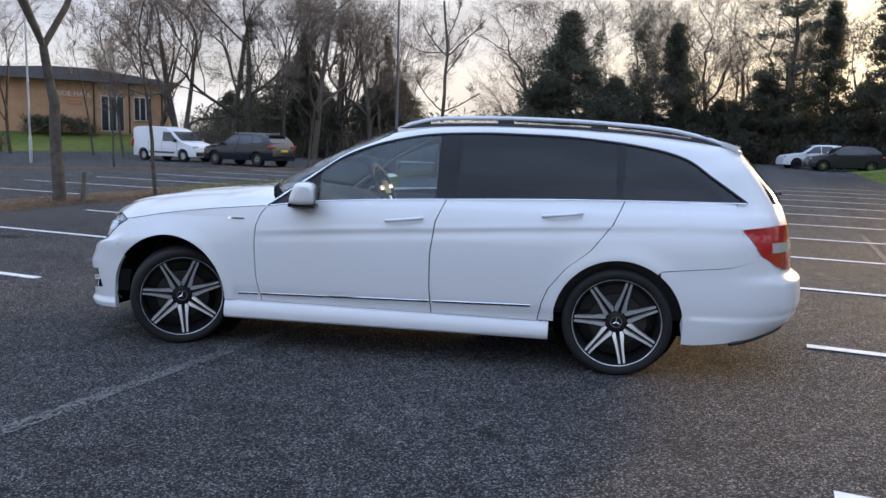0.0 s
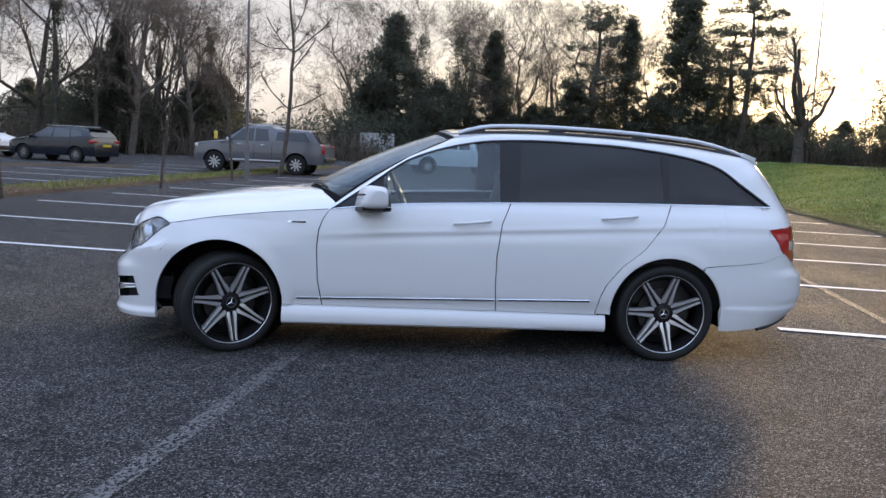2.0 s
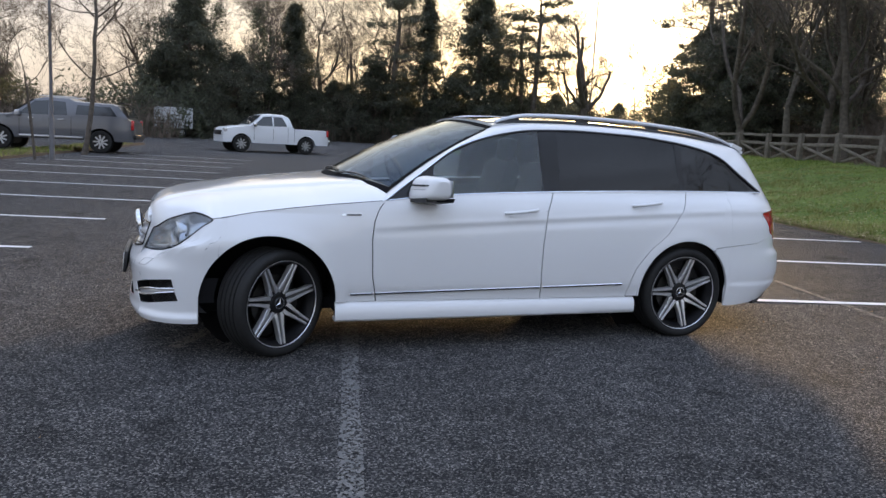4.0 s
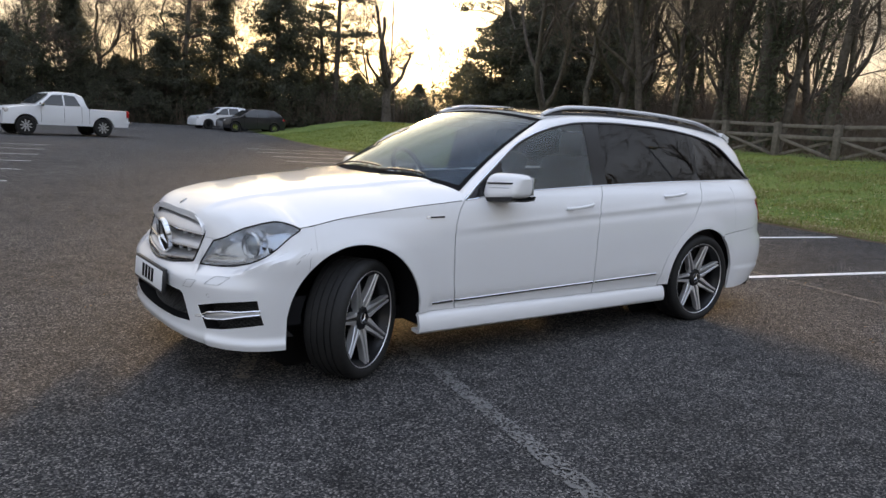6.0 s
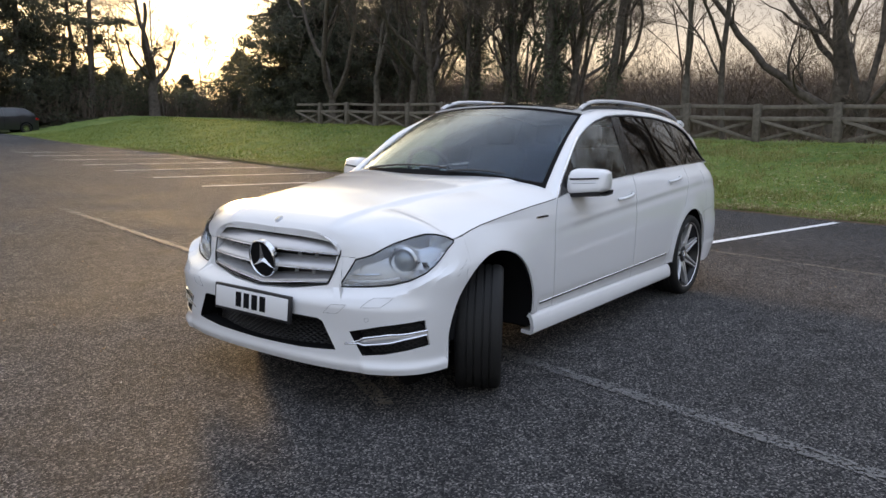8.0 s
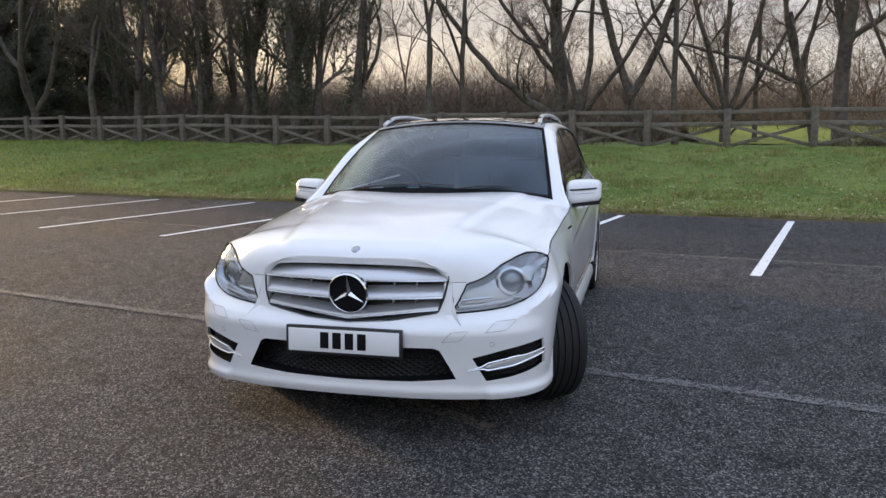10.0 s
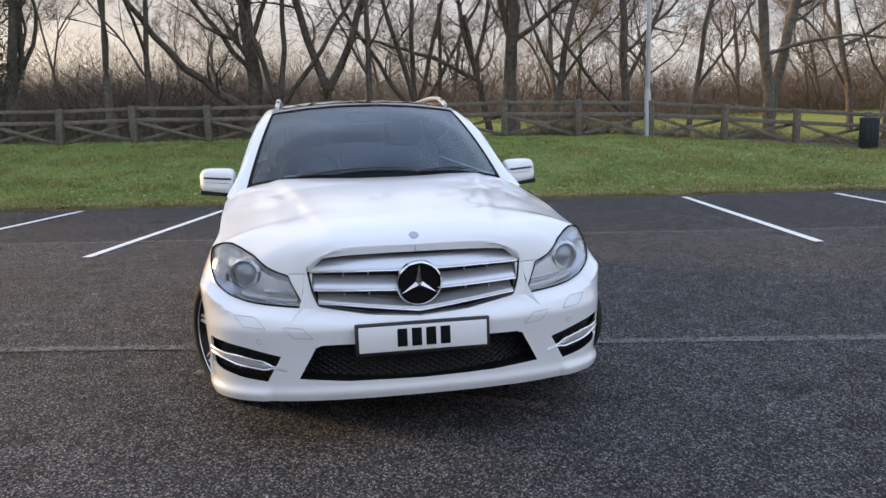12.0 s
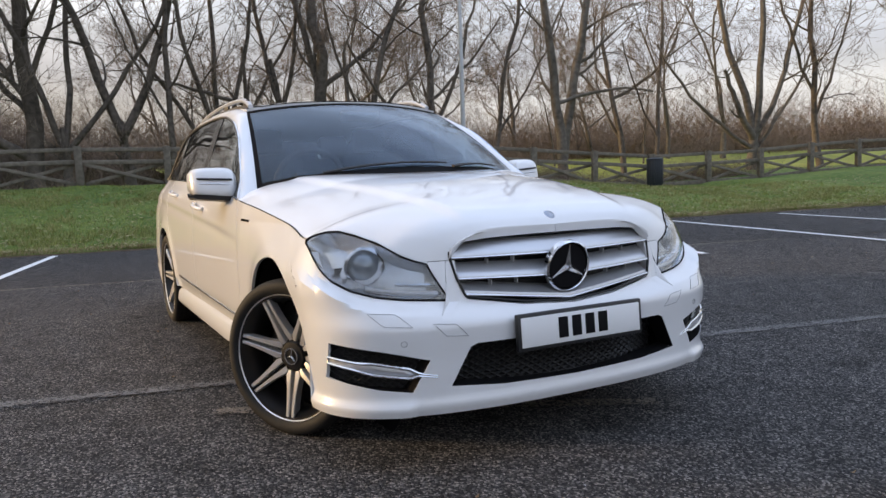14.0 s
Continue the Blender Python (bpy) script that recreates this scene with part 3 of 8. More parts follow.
# soil along the ragged edge of the grass
P = []
for y in np.arange(-34, 40, 0.3):
    r = 0.05 * noise.noise((y * 2.3, 7, 0))
    P.append([(edge_x(y) + r + o, y, ground_z(min(edge_x(y) + o, edge_x(y)), y) + z) for o, z in ((-0.10 + 0.08 * noise.noise((y * 3.1, 1, 4)), 0.004), (-0.02, 0.014), (0.12, 0.02), (0.22, -0.01))])
bm = bmesh.new()
add_grid(bm, P)
tagged(part("soil_edge", bm, M_SOIL, None, "", 60), "strip of soil and leaf litter along the asphalt edge", "soil", kind="structure")

# crumbs of leaf and pale grit on the asphalt


def on_asphalt():
    a, d = rng.uniform(0, 2 * math.pi), 2.0 + 9.0 * rng.uniform() ** 0.7
    x, y = -0.5 + d * math.cos(a), -1.0 + d * math.sin(a)
    while x > edge_x(y) - 0.05:
        x -= 1.7
    return x, y, ground_z(x, y) - 0.006


tufts("scattered_crumbs", 900, on_asphalt, M_DEADLEAF, 0.020, "small leaf crumbs scattered over the asphalt", "leaves", flat=True)
tufts("scattered_grit", 700, on_asphalt, M_GRIT, 0.014, "pale grit scattered over the asphalt", "grit", flat=True)

# ---- the white estate car: nose towards -x, left side towards -y, wheels on z = 0 ----
WB, XF = 1.372, -1.408
XC, XR = -1.66, 1.72
RUN = XR - XC
base_w = curve([(0.06, 0.80), (0.17, 0.848), (0.28, 0.868), (0.45, 0.882), (0.60, 0.886), (0.72, 0.882), (0.82, 0.868), (0.90, 0.843), (0.97, 0.803),
                (1.0, 0.790), (1.2, 0.722), (1.36, 0.655), (1.45, 0.60)])
slim = curve([(-1.7, 0.0), (-1.3, 0.0), (-1.0, 0.006), (-0.4, 0.006), (0.5, 0.002), (1.35, 0.0), (1.75, 0.012)])
nose_x = curve([(0.10, -2.13), (0.17, -2.185), (0.22, -2.20), (0.34, -2.20), (0.46, -2.205), (0.53, -2.165), (0.62, -2.14), (0.72, -2.105), (0.76, -2.05), (0.80, -1.99)])
tail_x = curve([(0.15, 2.22), (0.25, 2.33), (0.345, 2.445), (0.43, 2.485), (0.555, 2.475), (0.62, 2.41), (0.70, 2.40), (0.855, 2.385), (0.93, 2.365), (1.045, 2.315), (1.145, 2.23), (1.30, 2.09)])
crease = curve([(-1.0, 0.70), (-0.7, 0.725), (0.36, 0.79), (1.37, 0.845), (2.1, 0.875)])


def half_width(x, z):
    y = base_w(z) - slim(x)
    if z > 0.93 and x > 0.7:
        y -= 0.046 * ((x - 0.7) / 1.35) ** 2 * min(1, (z - 0.93) / 0.1)
    if x < -0.9:
        y -= 0.052 * max(0, min(1, (z - 0.64) / 0.16)) ** 1.3 * min(1, (-0.9 - x) / 0.7)
    for wx in (XF - 0.029, WB):
        d = math.hypot(x - wx, z - 0.31)
        if z < 0.8:
            y += 0.010 * math.exp(-((d - 0.365) / 0.055) ** 2)
    if -0.95 < x:
        k = (z - crease(x)) / 0.017
        y += (0.0034 * math.exp(-(k - 0.6) ** 2) - 0.0046 * math.exp(-((k + 1.2) / 1.6) ** 2)) * min(1, (x + 0.95) / 0.5)
    if z < 0.45 and -1.0 < x < 1.0:
        y -= 0.012 * math.exp(-((z - 0.30) / 0.05) ** 2)
    return y


shelf = line_fn([(0.0, 0.500), (0.20, 0.510), (0.40, 0.535), (0.45, 0.546), (0.63, 0.556), (0.70, 0.566), (0.753, 0.586), (0.797, 0.618), (0.83, 0.64), (0.89, 0.66)])


def skin(u, z):
    """The left flank, wrapped round both ends: u -1..0 nose to fender, 0..RUN along the side, RUN..RUN+1 round to the tail."""
    if u < 0:
        a = (1 + u) * math.pi / 2
        # the bumper below the lamps is squarer in plan than the nose above it
        k = max(0, min(1, (shelf(math.sin(a) ** 0.95 * 0.886) - z) / 0.045))
        k = k * k * (3 - 2 * k)
        return (XC - (XC - nose_x(z)) * max(math.cos(a), 0) ** (0.80 - 0.29 * k), -half_width(XC, z) * math.sin(a) ** (0.95 - 0.16 * k), z)
    if u <= RUN:
        return (XC + u, -half_width(XC + u, z), z)
    a = (u - RUN) * math.pi / 2
    return (XR + (tail_x(z) - XR) * math.sin(a) ** 0.62, -half_width(XR, z) * max(math.cos(a), 0) ** 0.72, z)


def u_of_y(y, z=0.5):
    lo, hi = -1.0, -0.001
    for _ in range(40):
        mid = (lo + hi) / 2
        lo, hi = (mid, hi) if -skin(mid, z)[1] < y else (lo, mid)
    return lo


def u_of_x(x, z=0.5):
    if XC <= x <= XR:
        return x - XC
    lo, hi = (-1.0, 0.0) if x < XC else (RUN, RUN + 1)
    for _ in range(40):
        mid = (lo + hi) / 2
        lo, hi = (mid, hi) if skin(mid, z)[0] < x else (lo, mid)
    return lo


def arch(x, floor_z):
    """Lower edge of the flank: the wheel arches, and the sill or bumper line between them."""
    z = floor_z
    for wx, r, zc in ((XF - 0.029, 0.385, 0.290), (WB, 0.365, 0.300)):
        d = r * r - (x - wx) ** 2
        if d > 0:
            z = max(z, zc + math.sqrt(d))
    return z


def panel(us, lo, hi, nv, off=0.0):
    """Points of a piece of the flank between two height lines."""
    rows = []
    for u in us:
        a, b = lo(u), hi(u)
        row = []
        for j in range(nv + 1):
            z = a + (b - a) * j / nv
            row.append(skin(u, z))
        rows.append(row)
    P = np.array(rows)
    if off:
        P = P * np.array([1, 1, 1]) + off * outward(P)
    return P


def outward(P):
    n = np.cross(np.gradient(P, axis=0), np.gradient(P, axis=1))
    n /= np.maximum(np.linalg.norm(n, axis=2, keepdims=True), 1e-9)
    c = np.array([P[..., 0].mean() * 0.8, 0, 0.6])
    return n if ((P - c) * n).sum() > 0 else -n


def steps(a, b, n):
    return list(np.linspace(a, b, n + 1))


def both(name, P, mat, parent, thick=0.012, label="", smooth=38):
    """A panel and its mirror image on the other flank."""
    made = []
    for s in (1, -1):
        Q = np.array(P) * np.array([1, s, 1])
        made.append(part(name, shell(Q, thick), mat, parent, label, smooth))
    return made


car = thing("estate_car", "white estate car with black and silver alloys on asphalt", "car")

# window outline on the flank
dlo_low = curve([(-0.77, 0.885), (-0.46, 0.922), (0.35, 0.965), (1.38, 0.997), (2.06, 1.005)])
dlo_top = curve([(-0.77, 0.887), (-0.55, 1.040), (-0.28, 1.220), (0.0, 1.312), (0.2, 1.348), (0.36, 1.360), (0.60, 1.366), (1.02, 1.356), (1.35, 1.326), (1.61, 1.280),
                 (1.73, 1.238), (1.87, 1.140), (1.98, 1.064), (2.06, 1.007)])
fender_top = curve([(-1.80, 0.755), (-1.73, 0.762), (-1.5, 0.802), (-1.17, 0.846), (-0.91, 0.872), (-0.77, 0.885), (-0.70, 0.892)])
G = 0.0034
SILL = 0.272
x_b = lambda z: line_fn([(0.27, 0.283), (0.45, 0.270), (0.64, 0.270), (0.84, 0.296), (0.97, 0.352)])(z)
x_a = lambda z: line_fn([(0.27, -0.805), (0.44, -0.838), (0.65, -0.848), (0.76, -0.838), (0.83, -0.812), (0.885, -0.772)])(z)
x_c = lambda z: line_fn([(0.27, 0.918), (0.30, 0.920), (0.40, 0.943), (0.48, 0.975), (0.60, 1.07), (0.71, 1.205), (0.86, 1.322), (0.997, 1.385)])(z)


def between(xl, xr, lo, hi, nx, nz):
    """Points of a flank panel whose front and rear edges lean: columns from xl(z) to xr(z)."""
    rows = []
    for i in range(nx + 1):
        row = []
        for j in range(nz + 1):
            f = i / nx
            z = None
            zz = 0.3 + 0.6 * j / nz
            for _ in range(4):
                x = xl(zz) * (1 - f) + xr(zz) * f
                a, b = lo(x), hi(x)
                zz = a + (b - a) * j / nz
            row.append((x, -half_width(x, zz), zz))
        rows.append(row)
    return np.array(rows)


# dark body behind the panel gaps, windows left free
inner = []
for u in steps(u_of_x(-1.66), u_of_x(2.02), 90):
    x = skin(u, 0.5)[0]
    hi = (fender_top(x) if x < -0.77 else dlo_low(x)) - 0.012
    lo = max(arch(x + o, 0.2) for o in (-0.045, -0.02, 0.0, 0.02, 0.045)) + 0.006
    inner.append([np.array(skin(u, lo + (hi - lo) * j / 10)) * np.array([1, 1, 1]) + np.array([0, 0.016, 0]) for j in range(11)])
for s in (1, -1):
    part("inner_flank", shell(np.array(inner) * np.array([1, s, 1]), 0.01), M_GAP, car)

both("front_door", between(lambda z: x_a(z) + G, lambda z: x_b(z) - G, lambda x: SILL + 0.012, lambda x: dlo_low(x), 44, 84), M_PAINT, car)
both("rear_door", between(lambda z: x_b(z) + G, lambda z: x_c(z) - G, lambda x: SILL + 0.012, lambda x: dlo_low(x), 44, 84), M_PAINT, car)

# front fender: from the bumper seam to the door, over the wheel
US = u_of_x(-1.715, 0.6)
fu = steps(US, 0, 8)[:-1] + [u_of_x(-1.437 + 0.385 * math.sin(radians(a))) for a in np.linspace(-46, 88, 44)] + steps(u_of_x(-1.0518), u_of_x(-0.78), 16)
fu = sorted({round(u, 4) for u in fu})
rows = []
for u in fu:
    row = []
    for j in range(41):
        z, x, w = 0.5, XC + u, u
        for _ in range(6):
            x = skin(w, z)[0]
            lo = arch(x, SILL + 0.012)
            top = fender_top(x)
            z = lo + (top - lo) * j / 40
            if u > -1.0 - XC:
                w = -1.0 - XC + (u + 1.0 + XC) * (x_a(z) - G + 1.0) / 0.22
        row.append(skin(w, z))
    rows.append(row)
both("front_fender", rows, M_PAINT, car)

# rear quarter: behind the rear door, over the wheel, up to the belt, round to the tail lamp and bumper seam
bump_seam = line_fn([(1.5, 0.60), (1.59, 0.612), (1.99, 0.655), (2.14, 0.71), (2.3, 0.72)])
rows = []
for deg in sorted(set([round(v, 2) for v in np.linspace(41.9, 181.6, 120)] + [54.0, 54.4, 88.2, 88.6, 63.9, 61.8, 62.2])):
    a = radians(deg)
    ca, sa = math.cos(a), math.sin(a)
    r = 0.365
    while WB + r * ca > 1.585 and 0.30 + r * sa < bump_seam(WB + r * ca) + 0.002:
        r += 0.002
    q = r
    while True:
        q += 0.002
        x, z = WB + q * ca, 0.30 + q * sa
        if x < x_c(z) + G or z > dlo_low(x) or x > 1.74 or q > 1.2:
            break
    if x > 1.74:
        q = (1.74 - WB) / ca
    q = max(q, r + 0.004)
    rows.append([(WB + t * ca, -half_width(WB + t * ca, 0.30 + t * sa), 0.30 + t * sa) for t in steps(r, q, 30)])
both("rear_quarter", rows, M_PAINT, car)
u0, u1 = u_of_x(1.74), u_of_x(2.16)
lamp_lo = line_fn([(2.02, 0.86), (2.05, 0.845), (2.15, 0.712), (2.24, 0.655), (2.29, 0.632), (2.4, 0.63)])
lamp_hi = line_fn([(2.02, 0.862), (2.08, 0.868), (2.25, 0.885), (2.4, 0.885)])
us = sorted(steps(u0 + 0.0002, u1, 22) + [u_of_x(2.0299, 0.82), u_of_x(2.0302, 0.82)])
both("quarter_corner", panel(us, lambda u: bump_seam(skin(u, 0.65)[0]) + 0.002, lambda u: max(bump_seam(skin(u, 0.65)[0]) + 0.01, lamp_lo(skin(u, 0.78)[0]) - 0.003) if skin(u, 0.82)[0] > 2.03 else dlo_low(min(skin(u, 0.98)[0], 2.06)), 20), M_PAINT, car)
UC, UA = u_of_x(2.0299, 0.82), u_of_x(2.065, 1.003)
both("pillar_foot", panel(sorted(steps(UC, RUN + 0.50, 16) + [UA]), lambda u: lamp_hi(max(skin(u, 0.87)[0], 2.02)) + 0.003, lambda u: 1.0045 - 0.0095 * max(0, (u - UA) / (RUN + 0.50 - UA)), 10), M_PAINT, car)
both("lamp_backing", panel(steps(UC - 0.015, RUN + 0.56, 14), lambda u: 0.60, lambda u: 0.89, 8, -0.007), M_PAINT, car)
tl = both("tail_lamp", panel(steps(u_of_x(2.03, 0.85), RUN + 0.80, 20), lambda u: lamp_lo(skin(u, 0.75)[0]), lambda u: lamp_hi(skin(u, 0.86)[0]), 10, 0.004), M_RED, car, 0.05, "red wraparound tail lamp")
for s, lamp in zip((1, -1), tl):
    P = panel(steps(u_of_x(2.20, 0.76), RUN + 0.72, 6), lambda u: 0.735, lambda u: 0.790, 3, 0.008)
    part("reverse_light", shell(P * np.array([1, s, 1]), 0.01), M_CLEARLAMP, lamp, "clear reversing light")

# rear bumper, wrapped round the tail
ub = sorted(steps(u_of_x(1.60), RUN, 8)[:-1] + [u_of_x(v, 0.4) for v in (1.725, 1.73, 1.734, 1.7365, 1.7385, 1.76, 1.79, 1.83)] + steps(RUN, RUN + 1, 30))
rb_top = lambda u: bump_seam(skin(u, 0.65)[0]) - 0.002 if skin(u, 0.65)[0] < 2.2 else line_fn([(2.2, 0.715), (2.25, 0.63), (2.45, 0.625)])(skin(u, 0.6)[0])
foot = line_fn([(0.0, 0.202), (0.15, 0.224), (0.30, 0.246), (0.45, 0.275), (0.60, 0.30), (1.0, 0.31)])
rb_low = lambda u: max(arch(skin(u, 0.4)[0], 0.20), foot(max(0, u - RUN)))
P = panel(ub, rb_low, rb_top, 40)
lip = np.clip((0.372 - P[..., 2:3] + 0.05 * np.clip(P[..., 0:1] - 2.1, 0, 1)) / 0.022, 0, 1)
P = P + outward(P) * 0.009 * lip * lip * (3 - 2 * lip) * np.clip((P[..., 0:1] - 1.745) / 0.05, 0, 1)
P = np.concatenate([P, (P * np.array([1, -1, 1]))[::-1][1:]])
part("rear_bumper", shell(P, 0.02), M_PAINT, car)
for s in (1, -1):
    bm = bmesh.new()
    tube(bm, [(2.03, -s * 0.60, 0.256), (2.27, -s * 0.60, 0.268)], 0.036, 18, 0.7)
    part("exhaust_tip", bm, M_CHROME, car, "chrome exhaust tip")
for s in (1, -1):
    bm = bmesh.new()
    pts = [Vector(skin(u, foot(u - RUN))) - Vector((0.006, 0, 0.010)) for u in steps(RUN + 0.20, RUN + 0.64, 14)]
    tube(bm, [(q.x, s * q.y, q.z) for q in pts], 0.016, 8)
    part("diffuser_end", bm, M_BLACK, car, "black end of the rear diffuser")
P = panel(steps(RUN + 0.36, RUN + 1, 14), lambda u: 0.215 + 0.03 * (u - RUN), lambda u: 0.33, 3, -0.025)
P = np.concatenate([P, (P * np.array([1, -1, 1]))[::-1][1:]])
part("rear_diffuser", shell(P, 0.02), M_BLACK, car)
# tailgate below the glass
P = panel(steps(RUN + 0.49, RUN + 1, 16), lambda u: 0.60, lambda u: 1.0, 12, -0.004)
P = np.concatenate([P, (P * np.array([1, -1, 1]))[::-1][1:]])
part("tailgate", shell(P, 0.02), M_PAINT, car)

# sill with its turned-out lower edge
P = []
for x in steps(-1.055, 0.985, 40):
    k = (x + 1.055) / 2.04
    low = 0.165 + 0.01 * k
    P.append([(x, -y, z) for y, z in ((0.845, SILL + 0.010), (0.856, SILL + 0.003), (0.868, SILL - 0.012), (0.876, 0.235), (0.880, 0.205), (0.876, low + 0.012), (0.862, low), (0.80, low + 0.004))])
both("side_sill", P, M_PAINT, car, 0.02)
for xa, xb in ((-0.965, -0.83), (-0.815, 0.268), (0.292, 0.875)):
    P = []
    for x in steps(xa, xb, 14):
        z = 0.325 + 0.045 * (x + 0.97) / 1.85
        P.append([(x, -half_width(x, z) - o, z + d) for o, d in ((-0.002, -0.006), (0.005, -0.004), (0.005, 0.002), (-0.002, 0.006))])
    both("rubbing_strip", P, M_BLACK, car, 0.006)
    P = []
    for x in steps(xa, xb, 14):
        z = 0.325 + 0.045 * (x + 0.97) / 1.85 + 0.006
        P.append([(x, -half_width(x, z) - o, z + d) for o, d in ((-0.001, -0.002), (0.006, -0.0005), (0.002, 0.003))])
    both("chrome_strip", P, M_CHROME, car, 0.004)

# front bumper with its openings
# upper edge of the bumper
bt = [(0.0, 0.500), (0.20, 0.512), (0.40, 0.545), (0.415, 0.575), (0.430, 0.676), (0.462, 0.676), (0.463, 0.545)]
y_top = line_fn(bt)
# headlamp outline: distance from the middle, lower and upper edge; the tip lies back on the fender
LAMP = [(0.450, 0.545, 0.549), (0.463, 0.545, 0.552), (0.495, 0.547, 0.612), (0.527, 0.549, 0.670), (0.570, 0.552, 0.682), (0.611, 0.555, 0.698), (0.690, 0.566, 0.745), (0.753, 0.588, 0.771), (0.797, 0.622, 0.786), (0.827, 0.668, 0.784), (0.846, 0.722, 0.772), (0.854, 0.748, 0.757)]
TIP = u_of_x(-1.745, 0.755)
y_tip = -skin(TIP, 0.755)[1]
knots = []
for y, zb, zt in LAMP:
    y = y if y < 0.6 else 0.6 + (y - 0.6) * (y_tip - 0.6) / (LAMP[-1][0] - 0.6)
    knots.append((min(u_of_y(y, (zb + zt) / 2), TIP) if y < y_tip - 0.001 else TIP, zb, zt))
lamp_bot = line_fn([(u, zb) for u, zb, zt in knots])
lamp_top = line_fn([(u, zt) for u, zb, zt in knots])
U_IN = u_of_y(0.463, 0.56)
uu = sorted(set(steps(-1, US - 0.0006, 80) + steps(US - 0.075, US - 0.003, 22) + [u_of_y(v, 0.22) for v in (0.598, 0.606, 0.615, 0.627)] + [u_of_y(v, 0.55) for v in (0.40, 0.408, 0.412, 0.416, 0.420, 0.425, 0.430, 0.435, 0.441, 0.448, 0.455, 0.461, 0.463, 0.465, 0.468)]))


def fb_top(u):
    if u <= U_IN:
        return y_top(-skin(u, 0.55)[1])
    if u < TIP:
        return lamp_bot(u) - 0.003
    return fender_top(skin(u, 0.75)[0]) - 0.002


def fb_low(u):
    z = 0.172 + 0.012 * max(0, u + 0.8)
    for _ in range(4):
        z = max(0.176, arch(skin(u, z)[0], 0.176))
    return z


P = []
for u in uu:
    a, b = fb_low(u), fb_top(u)
    m = max(min(0.495, b - 0.004), a + 0.7 * (b - a) * (1 if b - a < 0.2 else max(0, min(1, (a - 0.28) / 0.18))))
    P.append([skin(u, z) for z in steps(a, m, 36)[:-1] + steps(m, b, 8)])
P = np.array(P)
# the lip at the foot of the bumper stands out, the intakes above it sit in a shallow hollow
for i, u in enumerate(uu):
    for j in range(45):
        z = P[i, j, 2]
        k = (0.010 + 0.012 * max(0, min(1, (abs(P[i, j, 1]) - 0.60) / 0.025))) * (math.exp(-((z - 0.20) / 0.024) ** 2) if z > 0.20 else 1)
        d = np.array([-math.cos((1 + u) * math.pi / 2), -math.sin((1 + u) * math.pi / 2), 0])
        P[i, j] += d * k
P = np.concatenate([(P * np.array([1, -1, 1]))[::-1], P[1:]])
INTAKE = [(-0.40, 0.405), (0.40, 0.405), (0.425, 0.395), (0.495, 0.268), (0.30, 0.252), (0.0, 0.246), (-0.30, 0.252), (-0.495, 0.268), (-0.425, 0.395)]
FOG = [(0.562, 0.362), (0.70, 0.397), (0.846, 0.425), (0.849, 0.302), (0.72, 0.270), (0.620, 0.257)]


def inside(y, z, poly):
    hit = False
    for (ya, za), (yb, zb) in zip(poly, poly[1:] + poly[:1]):
        if (za > z) != (zb > z) and y < (yb - ya) * (z - za) / (zb - za) + ya:
            hit = not hit
    return hit


bm = bmesh.new()
add_grid(bm, P)
bmesh.ops.remove_doubles(bm, verts=bm.verts[:], dist=0.0004)
HOLES = [INTAKE, FOG, [(-y, z) for y, z in FOG]]
for poly in HOLES:
    ys, zs = [q[0] for q in poly], [q[1] for q in poly]
    for (ya, za), (yb, zb) in zip(poly, poly[1:] + poly[:1]):
        near = [f for f in bm.faces if min(ys) - 0.05 < f.calc_center_median().y < max(ys) + 0.05 and min(zs) - 0.05 < f.calc_center_median().z < max(zs) + 0.05]
        geom = list({v for f in near for v in f.verts} | {q for f in near for q in f.edges} | set(near))
        bmesh.ops.bisect_plane(bm, geom=geom, dist=1e-5, plane_co=(0, ya, za), plane_no=Vector((0, zb - za, ya - yb)).normalized())
    gone = [f for f in bm.faces if inside(f.calc_center_median().y, f.calc_center_median().z, poly)]
    bmesh.ops.delete(bm, geom=gone, context="FACES")
# turn every open edge inwards
rim = [q for q in bm.edges if q.is_boundary and not (q.verts[0].co.x > -1.80 and min(v.co.z for v in q.verts) > 0.52)]
ex = bmesh.ops.extrude_edge_only(bm, edges=rim)
for v in ex["geom"]:
    if isinstance(v, bmesh.types.BMVert):
        k = min(1, max(0, (-1.80 - v.co.x) / 0.22))
        v.co += Vector(((0.045 if v.co.z > 0.45 or v.co.z < 0.24 else 0.003) * k, -0.03 * (1 if v.co.y > 0 else -1) * (1 - k), 0))
liners = [bmesh.new() for _ in range(3)]
for q in bm.edges:
    a, b = q.verts[0].co, q.verts[1].co
    if q.is_boundary and q.verts[0].co.x < -1.80 and max(abs(a.y), abs(b.y)) < 0.852 and 0.24 < min(a.z, b.z) and max(a.z, b.z) < 0.44:
        add_grid(liners[1 + (a.y > 0.52) - (a.y < -0.52)], [[a + Vector((0.001, 0, 0)), a + Vector((0.085, 0, 0))], [b + Vector((0.001, 0, 0)), b + Vector((0.085, 0, 0))]])
fb = part("front_bumper", bm, M_PAINT, car, "white sculpted front bumper", 30)
for liner in liners:
    part("intake_liner", liner, M_GAP, fb, "black intake liner", 0)

# wedge of bodywork between grille and lamp
P = panel(steps(U_IN, u_of_y(0.5265, 0.67), 14), lambda u: min(lamp_top(u) + 0.002, 0.672), lambda u: 0.676, 8)
both("nose_strip", P, M_PAINT, car, 0.012)

